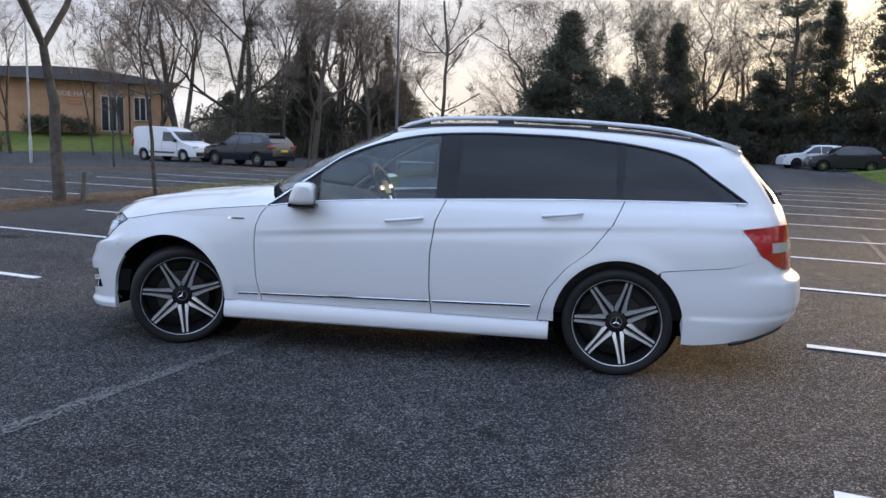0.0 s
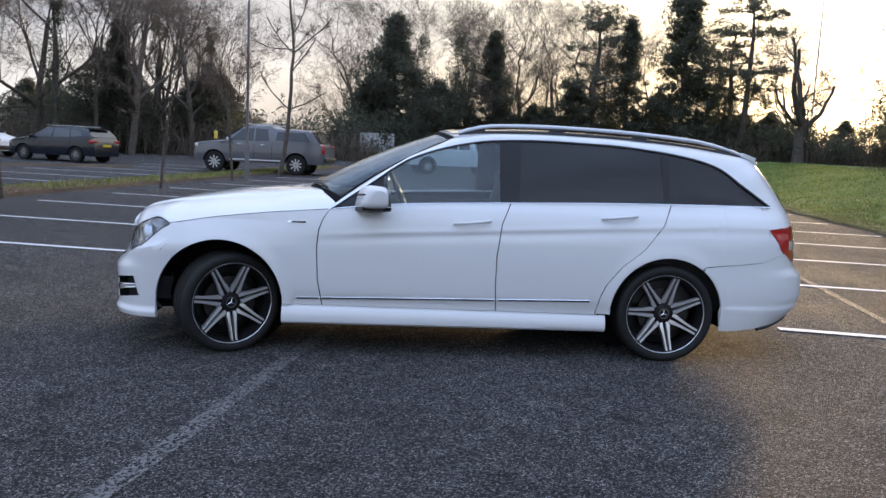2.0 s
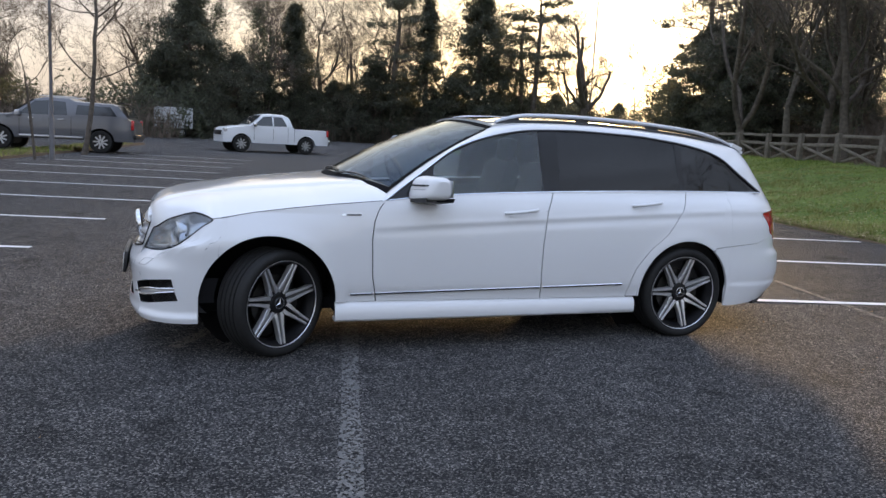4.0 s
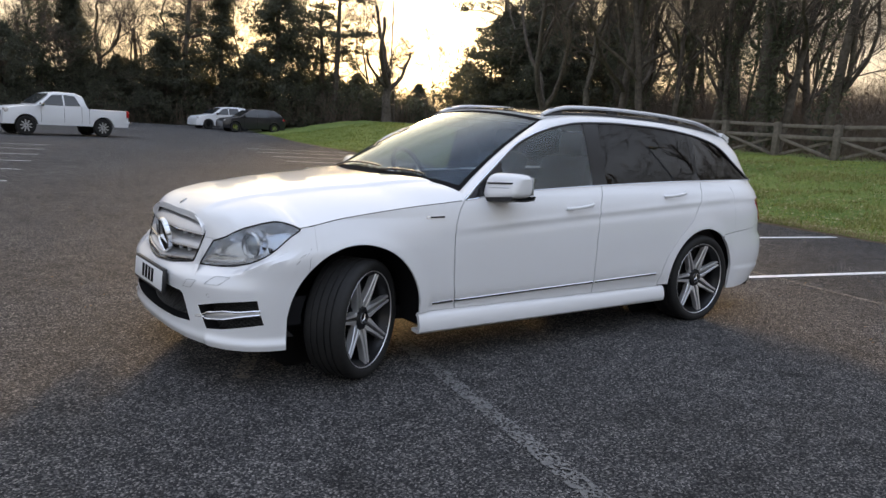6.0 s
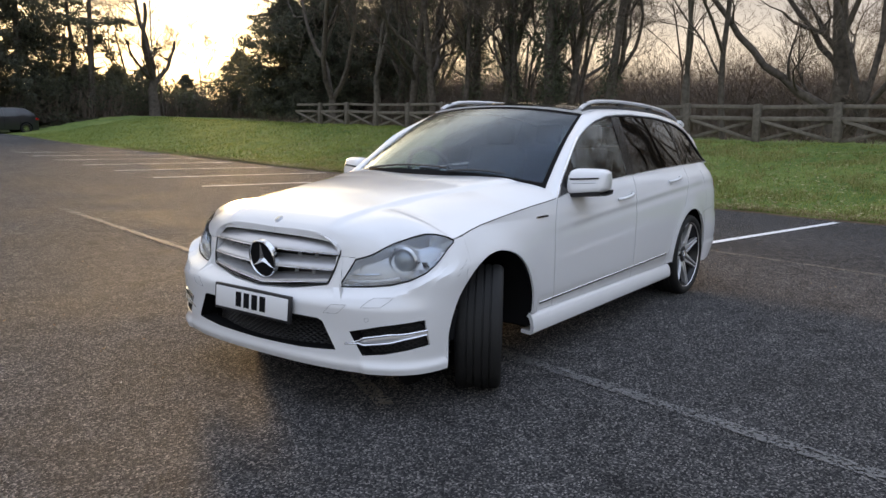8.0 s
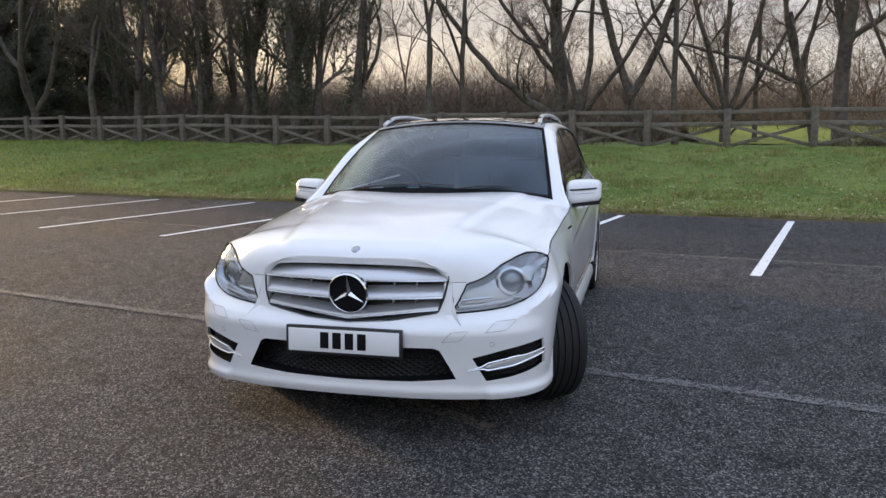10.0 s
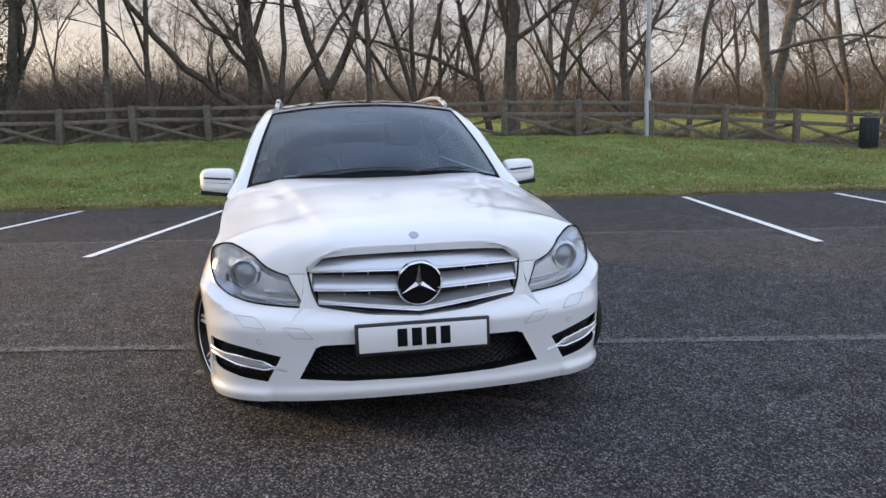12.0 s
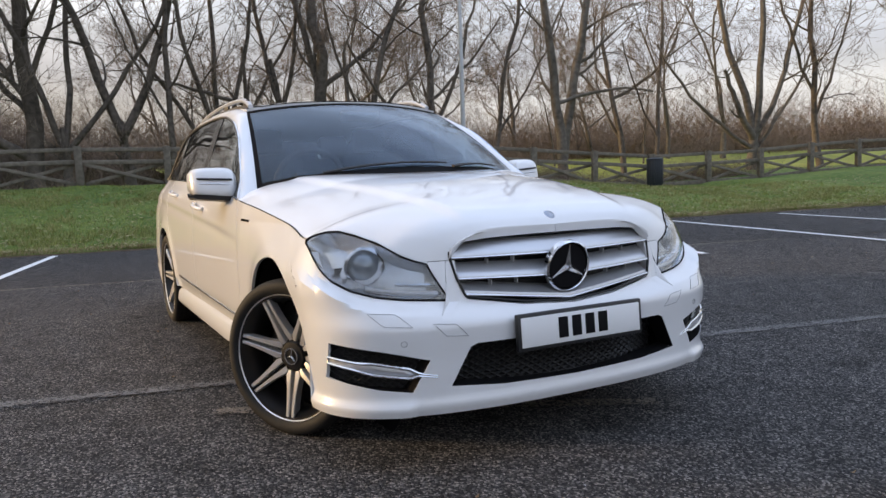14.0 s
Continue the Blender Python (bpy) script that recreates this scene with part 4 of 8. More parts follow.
# bodywork behind the seam between bumper and fender, and a splash panel before the wheel
P = panel(steps(US - 0.06, US + 0.07, 10), lambda u: max(0.55, arch(skin(u, 0.6)[0], 0.3) + 0.02), lambda u: fender_top(skin(u, 0.74)[0]) - 0.015, 10, -0.005)
both("fender_backing", P, M_PAINT, car, 0.004)
for s in (1, -1):
    bm = bmesh.new()
    box(bm, 0.012, 0.36, 0.48, Matrix.Translation((-1.865, -s * 0.60, 0.42)), 0.003)
    part("splash_panel", bm, M_GAP, car, "black wheel arch splash panel")

# mesh behind the intakes
bm = bmesh.new()
for s in (0,):
    P = [[(-2.135 + 0.16 * abs(y / 0.55) ** 2.4, y, z) for z in np.linspace(0.235, 0.42, 8)] for y in np.linspace(-0.52, 0.52, 31)]
    add_grid(bm, P)
bw = 0.006
for k in range(40):
    for g in (1, -1):
        pts = []
        for z in np.linspace(0.24, 0.415, 5):
            y = -0.70 + 0.036 * k + g * (z - 0.32) * 1.6
            if abs(y) < 0.51:
                pts.append((-2.142 + 0.16 * abs(y / 0.55) ** 2.4, y, z))
        if len(pts) > 1:
            tube(bm, pts, bw, 4)
part("lower_grille", bm, M_MESH, car, "black honeycomb lower grille")
for s in (1, -1):
    bm = bmesh.new()
    P = [[(skin(u_of_y(y, z), z)[0] + 0.075, -s * y, z) for z in np.linspace(0.235, 0.44, 8)] for y in np.linspace(0.54, 0.856, 16)]
    add_grid(bm, P)
    for k in range(22):
        for g in (1, -1):
            pts = []
            for z in np.linspace(0.245, 0.43, 5):
                y = 0.50 + 0.026 * k + g * (z - 0.33) * 1.2
                if 0.55 < y < 0.850:
                    pts.append((skin(u_of_y(y, z), z)[0] + 0.070, -s * y, z))
            if len(pts) > 1:
                tube(bm, pts, 0.004, 4)
    part("fog_grille", bm, M_MESH, car, "black mesh side intake")
    # two bright blades across the side intake
    bm = bmesh.new()
    blade_z = lambda y: 0.306 + 0.058 * (y - 0.545) / 0.32 + 0.05 * max(0, y - 0.765)
    on_blade = lambda y, d: (skin(u_of_y(y, blade_z(y)), blade_z(y))[0] + 0.004, -s * y, blade_z(y) + d)
    tall = line_fn([(0.538, 0.003), (0.60, 0.004), (0.628, 0.016), (0.735, 0.019), (0.785, 0.012), (0.848, 0.010)])
    ys = steps(0.540, 0.846, 24)
    bm = bmesh.new()
    tube(bm, [on_blade(y, tall(y)) for y in ys] + [on_blade(y, -tall(y)) for y in ys[::-1]] + [on_blade(ys[0], tall(ys[0]))], 0.0052, 6)
    blade = part("fog_blade", bm, M_CHROME, car, "chrome blade across the intake")
    P = [[np.array(on_blade(y, tall(y) * d)) + np.array([0.003 + 0.006 * abs(d), 0, 0]) for d in (-1, -0.5, 0, 0.5, 1)] for y in ys]
    part("daytime_lamp", shell(P, 0.008), M_SATIN, blade, "pale daytime running lamp")
    for y, w, z in ((0.680, 0.085, 0.500), (0.492, 0.075, 0.458)):
        P = [[np.array(skin(u_of_y(y + w * a + 0.040 * b, z + 0.042 * b), z + 0.042 * b + 0.006 * a)) * np.array([1, s, 1]) - np.array([0.0015, 0, 0]) for b in np.linspace(-0.5, 0.5, 5)] for a in np.linspace(-0.5, 0.5, 7)]
        rim = [P[i][0] for i in range(7)] + [P[6][j] for j in range(1, 5)] + [P[i][4] for i in range(5, -1, -1)] + [P[0][j] for j in range(3, 0, -1)]
        bm = bmesh.new()
        tube(bm, rim + [rim[0]], 0.0009, 4)
        part("washer_cover", bm, M_SEAMGREY, car, "fine seam of a headlamp washer cover")

# parking sensors
for y, z in ((0.645, 0.423), (-0.645, 0.423)):
    bm = bmesh.new()
    pts = []
    for k in range(17):
        a = 2 * math.pi * k / 16
        q = skin(u_of_y(abs(y) + 0.0095 * math.cos(a), z), z + 0.0095 * math.sin(a))
        pts.append((q[0] - 0.0006, math.copysign(q[1], y) - 0.0006 * (1 if y < 0 else -1), q[2]))
    tube(bm, pts, 0.0009, 4)
    part("parking_sensor", bm, M_SEAMGREY, car, "fine ring of a parking sensor")

# grille: frame, louvres, dark back, round emblem
g_out = [(0.0, 0.746), (0.20, 0.744), (0.40, 0.736), (0.430, 0.731), (0.440, 0.720), (0.441, 0.69), (0.428, 0.615), (0.405, 0.555), (0.20, 0.522), (0.0, 0.509)]


def gx(y, z):
    return skin(u_of_y(abs(y), z) if abs(y) > 0.004 else -1.0, z)[0]


ring = [(-gy, gz) for gy, gz in g_out] + [(gy, gz) for gy, gz in g_out[-2::-1]][:-1]
ring = ring + [ring[0]]
dense = []
for (ya, za), (yb, zb) in zip(ring[:-1], ring[1:]):
    for k in range(5):
        dense.append((ya + (yb - ya) * k / 5, za + (zb - za) * k / 5))
bm = bmesh.new()
tube(bm, [(gx(y, z) - 0.001, y, z) for y, z in dense + dense[:1]], 0.0048, 8)
grille = part("grille_frame", bm, M_TRIM, car, "thin dark grille surround")
bm = bmesh.new()
add_grid(bm, [[(gx(y, z) + 0.075, y, z) for z in np.linspace(0.50, 0.74, 8)] for y in np.linspace(-0.45, 0.45, 25)])
part("grille_back", bm, M_MESH, car)
for zb, hgt, half, sag in ((0.684, 0.056, 0.434, 0.006), (0.614, 0.052, 0.420, 0.016), (0.562, 0.040, 0.404, 0.046)):
    dip = lambda y: zb - sag * (1 - min(1, abs(y) / half))
    P = []
    for y in np.linspace(-half, half, 41):
        x, z = gx(y, zb), dip(y)
        P.append([(x + dx, y, z + dz) for dx, dz in ((0.062, hgt), (0.036, hgt * 0.72), (0.018, hgt * 0.40), (0.006, 0.012), (0.002, 0.004), (0.003, -0.002), (0.050, -0.004))])
    louvre = part("louvre", shell(P, 0.004), M_SATIN, car, "satin silver grille louvre")
    bm = bmesh.new()
    tube(bm, [(gx(y, zb) - 0.001, y, dip(y)) for y in np.linspace(-half, half, 41)], 0.0060, 8, 0.8)
    part("louvre_edge", bm, M_CHROME, louvre, "bright chrome lower edge")
for y in (-0.30, -0.20, 0.20, 0.30):
    for z in (0.664, 0.592):
        bm = bmesh.new()
        box(bm, 0.02, 0.004, 0.018, Matrix.Translation((gx(y, z) + 0.022, y, z)))
        part("grille_rib", bm, M_SATIN, car)

BADGE = Matrix.Translation((-2.146, 0, 0.628)) @ Matrix.Rotation(radians(-90), 4, "Z") @ Matrix.Rotation(radians(9), 4, "X")


def roundel(m, r, parent, name="emblem"):
    """A dark disc in a bright ring with three tapered bars."""
    bm = bmesh.new()
    lathe(bm, [(0.001, -0.010), (r * 0.86, -0.007), (r * 0.90, 0.012), (0.001, 0.012)], 40, m)
    disc = part(name, bm, M_GAP, parent, "round dark emblem")
    bm = bmesh.new()
    lathe(bm, [(r * 0.89, 0.010), (r * 0.89, -0.010), (r * 0.94, -0.016), (r, -0.010), (r, 0.010), (r * 0.89, 0.010)], 40, m)
    part("emblem_ring", bm, M_CHROME, disc, "chrome ring")
    for k in range(3):
        a = radians(90 + 120 * k)
        bm = bmesh.new()
        w = r * 0.17
        pts = [(r * 0.90 * math.cos(a), r * 0.90 * math.sin(a)), (w * math.cos(a + 1.047), w * math.sin(a + 1.047)), (0, 0), (w * math.cos(a - 1.047), w * math.sin(a - 1.047))]
        vs = [bm.verts.new(m @ Vector((x, -0.010, z))) for x, z in pts]
        tip = bm.verts.new(m @ Vector((w * 0.4 * math.cos(a), -0.024, w * 0.4 * math.sin(a))))
        for i in range(4):
            bm.faces.new([vs[i], vs[(i + 1) % 4], tip])
        part("emblem_bar", bm, M_CHROME, disc, smooth=0)
    return disc


roundel(BADGE, 0.094, car)
bm = bmesh.new()
lathe(bm, [(0.001, -0.006), (0.020, -0.005), (0.026, 0.0), (0.028, 0.010)], 24, Matrix.Translation((-2.045, 0, 0.806)) @ Matrix.Rotation(radians(-90), 4, "Z") @ Matrix.Rotation(radians(-52), 4, "X"))
part("bonnet_emblem", bm, M_BADGE, car, "small round blue-grey bonnet emblem")

# number plate with plain bars
PLM = Matrix.Translation((-2.222, 0, 0.425)) @ Matrix.Rotation(radians(4), 4, "Y")
bm = bmesh.new()
box(bm, 0.020, 0.545, 0.128, PLM, 0.005)
plate = part("number_plate", bm, M_BLACK, car, "black-framed white number plate")
bm = bmesh.new()
box(bm, 0.006, 0.518, 0.102, PLM @ Matrix.Translation((-0.010, 0, 0)), 0.002)
part("plate_face", bm, M_PLATE, plate, "white reflective plate face")
for y in (-0.088, -0.030, 0.028, 0.086):
    bm = bmesh.new()
    box(bm, 0.003, 0.040, 0.072, PLM @ Matrix.Translation((-0.0135, y, 0.002)), 0.001)
    part("plate_bar", bm, M_GAP, plate)

# headlamps
hl_us = steps(U_IN + 0.003, TIP - 0.004, 44)
P = panel(hl_us, lambda u: lamp_bot(u) + 0.001, lambda u: lamp_top(u) - 0.001, 16)
Pin = P.copy()
nr = outward(P)
fall = np.array([[min(1.0, min(i, 44 - i) / 4.0, min(j, 16 - j) / 2.5) for j in range(17)] for i in range(45)])[..., None]
Pin = P - nr * (0.004 + 0.050 * fall)
for s in (1, -1):
    k3 = np.array([1, s, 1])
    bm = bmesh.new()
    add_grid(bm, Pin * k3)
    bowl = part("headlamp", bm, M_LAMPBOWL, car, "clear headlamp with projector lens")
    for yy, zz, rr, mat in ((0.715, 0.664, 0.056, M_LENS),):
        q = Vector(skin(u_of_y(yy, zz), zz)) + Vector((0.045, 0.022, 0))
        q.y *= s
        m = Matrix.Translation(q) @ Matrix.Rotation(radians(-90 + s * 18), 4, "Z")
        bm = bmesh.new()
        lathe(bm, [(rr * 1.25, 0.03), (rr * 1.25, -0.012), (rr * 1.05, -0.018), (rr * 0.98, -0.004), (rr * 0.98, 0.03)], 28, m)
        part("projector_ring", bm, M_CHROME, bowl, "chrome projector ring")
        bm = bmesh.new()
        lathe(bm, [(0.001, -0.024), (rr * 0.4, -0.021), (rr * 0.75, -0.012), (rr * 0.96, 0.006)], 28, m)
        part("projector_lens", bm, mat, bowl, "domed projector lens")
    bm = bmesh.new()
    pts = [np.array(skin(u, lamp_bot(u) + 0.020)) * k3 + np.array([0.02, s * 0.012, 0]) for u in steps(U_IN + 0.03, u_of_y(0.72, 0.6), 12)]
    tube(bm, pts, 0.009, 6)
    part("daylight_strip", bm, M_CLEARLAMP, bowl, "clear light strip")
    bm = bmesh.new()
    pts = [np.array(skin(u, lamp_bot(u) + 0.048)) * k3 + np.array([0.03, s * 0.014, 0]) for u in steps(U_IN + 0.035, u_of_y(0.63, 0.6), 10)]
    tube(bm, pts, 0.006, 6)
    part("reflector_strip", bm, M_CHROME, bowl, "bright reflector strip")
    bm = bmesh.new()
    edge = [P[i][0] for i in range(45)] + [P[44][j] for j in range(17)] + [P[i][16] for i in range(44, -1, -1)] + [P[0][j] for j in range(16, -1, -1)]
    tube(bm, [np.array(q) * k3 for q in edge], 0.0035, 4)
    part("lamp_seal", bm, M_GAP, bowl)
    cover = part("lamp_cover", shell(P * k3, 0.003), M_GLASS_L, bowl, "clear lamp cover")
    cover.visible_shadow = False

# bonnet: rows across the car from edge to edge
b_mid = curve([(-2.112, 0.742), (-2.09, 0.765), (-2.05, 0.802), (-1.98, 0.832), (-1.90, 0.853), (-1.78, 0.879), (-1.54, 0.923), (-1.18, 0.962), (-0.98, 0.980), (-0.70, 1.000)])
edge = [(-0.80, 0.792, 0.888), (-0.91, 0.808, 0.876), (-1.17, 0.832, 0.850), (-1.5, None, 0.806), (-1.62, None, 0.787), (-1.73, None, 0.768)]
pts = []
for x in steps(-0.715, -1.735, 34):
    z = fender_top(x) + 0.003
    pts.append((x, half_width(x, z) - 0.004, z))
U_STEP = u_of_y(0.527, 0.67)
for u in steps(TIP - 0.010, U_STEP, 34) + steps(U_STEP, u_of_y(0.446, 0.677), 6)[1:]:
    z = lamp_top(u) + 0.003 if u >= U_STEP else 0.678
    q = skin(u, z)
    pts.append((q[0], -q[1], z))
for y, z in ((0.441, 0.700), (0.438, 0.720), (0.42, 0.731), (0.38, 0.737), (0.30, 0.741), (0.20, 0.743), (0.10, 0.744), (0.001, 0.744)):
    pts.append((gx(y, z) - 0.002, y, z))
rows = []
last = 1e9
for x, ye, ze in pts:
    x = min(x, last - 0.0008)
    last = x
    front = max(0, min(1, (-1.70 - x) / 0.35))
    nn = 3.0 + 3.5 * front + 2.2 * max(0, min(1, (x + 1.15) / 0.35))
    row = []
    for k in range(101):
        f = -1 + 2 * k / 100
        f = math.copysign(abs(f) ** 0.85, f)
        y = f * ye
        zc = max(b_mid(x), ze)
        bow = 0.235 * (1 - abs(f) ** 2.2) * max(0, min(1, (x + 1.25) / 0.53))
        z = zc + (ze - zc) * abs(f) ** nn
        cr_y = 0.34 + 0.20 * max(0, (x + 2.1)) / 1.2
        st = min(1, max(0, (abs(y) - cr_y + 0.012) / 0.062))
        z += 0.011 * (1 - st * st * (3 - 2 * st)) * min(1, max(0, (x + 2.11) / 0.12))
        row.append((x - bow, y, z - 0.10 * bow))
    rows.append(row)
part("bonnet", shell(rows, 0.012, (-1.4, 0, 0.3)), M_PAINT, car, "white bonnet with two soft creases")

for s in (1, -1):
    bm = bmesh.new()
    tube(bm, [(x, -s * (half_width(x, fender_top(x)) + 0.0002), fender_top(x) + 0.0015) for x in steps(-0.79, -1.70, 40)], 0.0018, 5)
    part("shut_line", bm, M_GAP, car)

# windscreen, its black border, cowl and wipers


def screen(f, v, lift=0.0):
    a = abs(f)
    lo = np.array([-0.985 + 0.245 * a ** 2.2, 0.742 * f, 0.985 - 0.035 * a ** 2 - 0.026 * a ** 6])
    hi = np.array([-0.085 + 0.075 * a ** 2.2, 0.592 * f, 1.405 - 0.045 * a ** 2])
    p = lo * (1 - v) + hi * v
    return p + np.array([-0.42, 0, 0.90]) * (0.030 * 4 * v * (1 - v) + lift)


P = [[screen(f, v) for v in steps(0.045, 0.965, 20)] for f in steps(-0.974, 0.974, 30)]
ws = part("windscreen", shell(P, 0.005, (0, 0, 0.5)), M_GLASS_F, car, "laminated windscreen")
ws.visible_shadow = False
bm = bmesh.new()
for fs, vs in ((steps(-1, 1, 30), steps(0, 0.05, 2)), (steps(-1, 1, 30), steps(0.955, 1, 2)), (steps(-1, -0.972, 2), steps(0, 1, 20)), (steps(0.972, 1, 2), steps(0, 1, 20))):
    add_grid(bm, [[screen(f, v, 0.001) for v in vs] for f in fs])
part("screen_border", bm, M_GAP, car, "black screen border")
P = [[(-1.00 + 0.235 * abs(f) ** 2.2 - 0.10 * (1 - t) * (1 - 0.55 * f * f), 0.785 * f, 0.962 - 0.035 * f * f - 0.075 * abs(f) ** 4 - 0.022 * (1 - t)) for t in steps(0, 1, 4)] for f in steps(-1, 1, 24)]
part("scuttle", shell(P, 0.02, (-0.5, 0, 0.3)), M_BLACK, car, "black plastic scuttle panel")
for f0, f1, v1 in ((0.62, -0.25, 0.045), (-0.28, -0.72, 0.035)):
    bm = bmesh.new()
    pts = [screen(f0 + (f1 - f0) * t, 0.035 + v1 * math.sin(t * math.pi * 0.75), 0.012) for t in steps(0, 1, 10)]
    tube(bm, pts, [0.011 - 0.005 * t for t in steps(0, 1, 10)], 6, 0.7)
    part("wiper", bm, M_BLACK, car, "black windscreen wiper")

# side frame: from the A pillar over the roof edge to the rear pillar
roof_mid = curve([(-0.10, 1.400), (0.02, 1.418), (0.2, 1.436), (0.6, 1.448), (1.0, 1.441), (1.4, 1.420), (1.8, 1.378), (2.04, 1.335)])
rail_y = curve([(-0.02, 0.592), (0.2, 0.580), (0.8, 0.580), (1.4, 0.568), (2.04, 0.535)])
rail_z = lambda x: roof_mid(x) - 0.042
A = [(-0.79, 0.876), (-0.70, 0.938), (-0.55, 1.044), (-0.40, 1.146), (-0.28, 1.224), (-0.14, 1.272), (0.0, 1.316), (0.10, 1.334), (0.2, 1.352), (0.4, 1.365), (0.6, 1.370), (0.8, 1.366), (1.02, 1.360),
     (1.2, 1.346), (1.35, 1.330), (1.5, 1.307), (1.61, 1.284), (1.73, 1.242), (1.80, 1.195), (1.87, 1.144), (1.98, 1.068), (2.065, 1.003)]
Bp = []
for v in (0.0, 0.10, 0.30, 0.50, 0.65, 0.80, 0.92, 1.0):
    q = screen(-1.0, v, -0.002)
    Bp.append(tuple(q))
for x in (0.2, 0.4, 0.6, 0.8, 1.02, 1.22, 1.40, 1.58, 1.72, 1.88, 1.97):
    Bp.append((x, -rail_y(x), rail_z(x)))
ZB = {19: 1.265, 20: 1.13, 21: 0.995}
Bp += [skin(RUN + 0.50, ZB[k]) for k in range(19, 22)]
rows = []
for (ax, az), b in zip(A, Bp):
    a = np.array((ax, -half_width(ax, az) - 0.001, az))
    b = np.array(b)
    row = []
    for t in steps(0, 1, 8):
        p = a * (1 - t) + b * t
        p = p + np.array([0, -0.55, 0.55]) * 0.016 * 4 * t * (1 - t)
        if len(rows) in ZB:
            za, zb = az, ZB[len(rows)]
            ua = u_of_x(ax, za)
            p = np.array(skin(ua + (RUN + 0.50 - ua) * t, za + (zb - za) * t))
        row.append(p)
    rows.append(row)
# finer along its length
rows = np.array(rows)
fine = []
for i in range(len(rows) - 1):
    p0, p1, p2, p3 = rows[max(i - 1, 0)], rows[i], rows[i + 1], rows[min(i + 2, len(rows) - 1)]
    for k in range(4):
        t = k / 4
        fine.append(0.5 * (2 * p1 + (p2 - p0) * t + (2 * p0 - 5 * p1 + 4 * p2 - p3) * t * t + (3 * p1 - p0 - 3 * p2 + p3) * t ** 3))
fine.append(rows[-1])
both("side_frame", fine, M_PAINT, car, 0.015)
# roof, black glass panel and spoiler
P = []
for x in steps(-0.015, 2.04, 40):
    e = rail_y(x)
    P.append([(x - 0.07 * (1 - (k / 10) ** 2) * max(0, 1 - (x + 0.015) / 0.3), e * k / 10, rail_z(x) + (roof_mid(x) - rail_z(x)) * (1 - abs(k / 10) ** 2.6)) for k in range(-10, 11)])
part("roof", shell(P, 0.02, (1, 0, 0.8)), M_PAINT, car, "white roof skin")
for xa, xb in ((-0.005, 0.62), (0.64, 1.42)):
    P = []
    for x in steps(xa, xb, 16):
        e = rail_y(x)
        P.append([(x - 0.07 * (1 - (k / 10) ** 2) * max(0, 1 - (x + 0.015) / 0.3), e * k / 10, rail_z(x) + (roof_mid(x) - rail_z(x)) * (1 - abs(k / 10) ** 2.6) + 0.005) for k in np.linspace(-8.9, 8.9, 19)])
    part("roof_glass", shell(P, 0.006, (1, 0, 0.8)), M_ROOFGLASS, car, "black panoramic roof glass")
P = [[(1.93 + 0.15 * t - 0.06 * abs(f) ** 3 * t, 0.55 * f, 1.362 - 0.012 * abs(f) ** 2 - 0.030 * t) for t in steps(0, 1, 4)] for f in steps(-1, 1, 20)]
part("roof_spoiler", shell(P, 0.028, (1.5, 0, 0.5)), M_PAINT, car, "white roof spoiler")
P = panel(steps(RUN + 0.51, RUN + 1, 14), lambda u: 1.0, lambda u: 1.30, 8, -0.004)
P = np.concatenate([P, (P * np.array([1, -1, 1]))[::-1][1:]])
part("rear_screen", shell(P, 0.006, (1.5, 0, 1.0)), M_GLASS_D, car, "dark tailgate glass")
bm = bmesh.new()
tube(bm, [(2.29, 0.0, 1.03), (2.335, -0.08, 1.045), (2.315, -0.32, 1.05)], [0.022, 0.016, 0.010], 6)
part("rear_wiper", bm, M_BLACK, car)

# roof rails: black foot strip with a silver bar
for s in (1, -1):
    bm = bmesh.new()
    xs = steps(0.02, 1.93, 36)
    pts = []
    for x in xs:
        lift = 0.036 * min(1, (x - 0.02) / 0.22, (1.93 - x) / 0.30) ** 0.6 if 0.02 < x < 1.93 else 0
        pts.append((x, -s * (rail_y(x) - 0.030), rail_z(x) + 0.016 + lift))
    tube(bm, pts, 0.0155, 10, 0.85)
    rail = part("roof_rail", bm, M_SATIN, car, "satin silver roof rail")
    bm = bmesh.new()
    P = [[(x, -s * (rail_y(x) - 0.014 - w), rail_z(x) + 0.006 + h) for w, h in ((0, 0), (0.004, 0.014), (0.028, 0.018), (0.032, 0.004))] for x in xs]
    part("rail_foot", shell(P, 0.004), M_BLACK, rail, "black rail footing")
    for x in (0.14, 0.66, 1.22, 1.80):
        bm = bmesh.new()
        box(bm, 0.10, 0.018, 0.045, Matrix.Translation((x, -s * (rail_y(x) - 0.03), rail_z(x) + 0.028)), 0.004)
        part("rail_post", bm, M_BLACK, rail)

# side glass


def pane(xa, xb, mat, name, label, lo=0.004, hi=0.004, front=None):
    P = []
    for x in steps(xa, xb, 26):
        a, b = dlo_low(x) + lo, dlo_top(x) - hi
        if b < a + 0.004:
            b = a + 0.004
        ya, yb = half_width(x, a), half_width(x, b)
        P.append([(x, -(ya + (yb - ya) * t + 0.045 * (b - a) * t * (1 - t)) + 0.006, a + (b - a) * t) for t in steps(0, 1, 12)])
    obs = both(name, P, mat, car, 0.004, label)
    for o in obs:
        o.visible_shadow = mat is M_GLASS_D


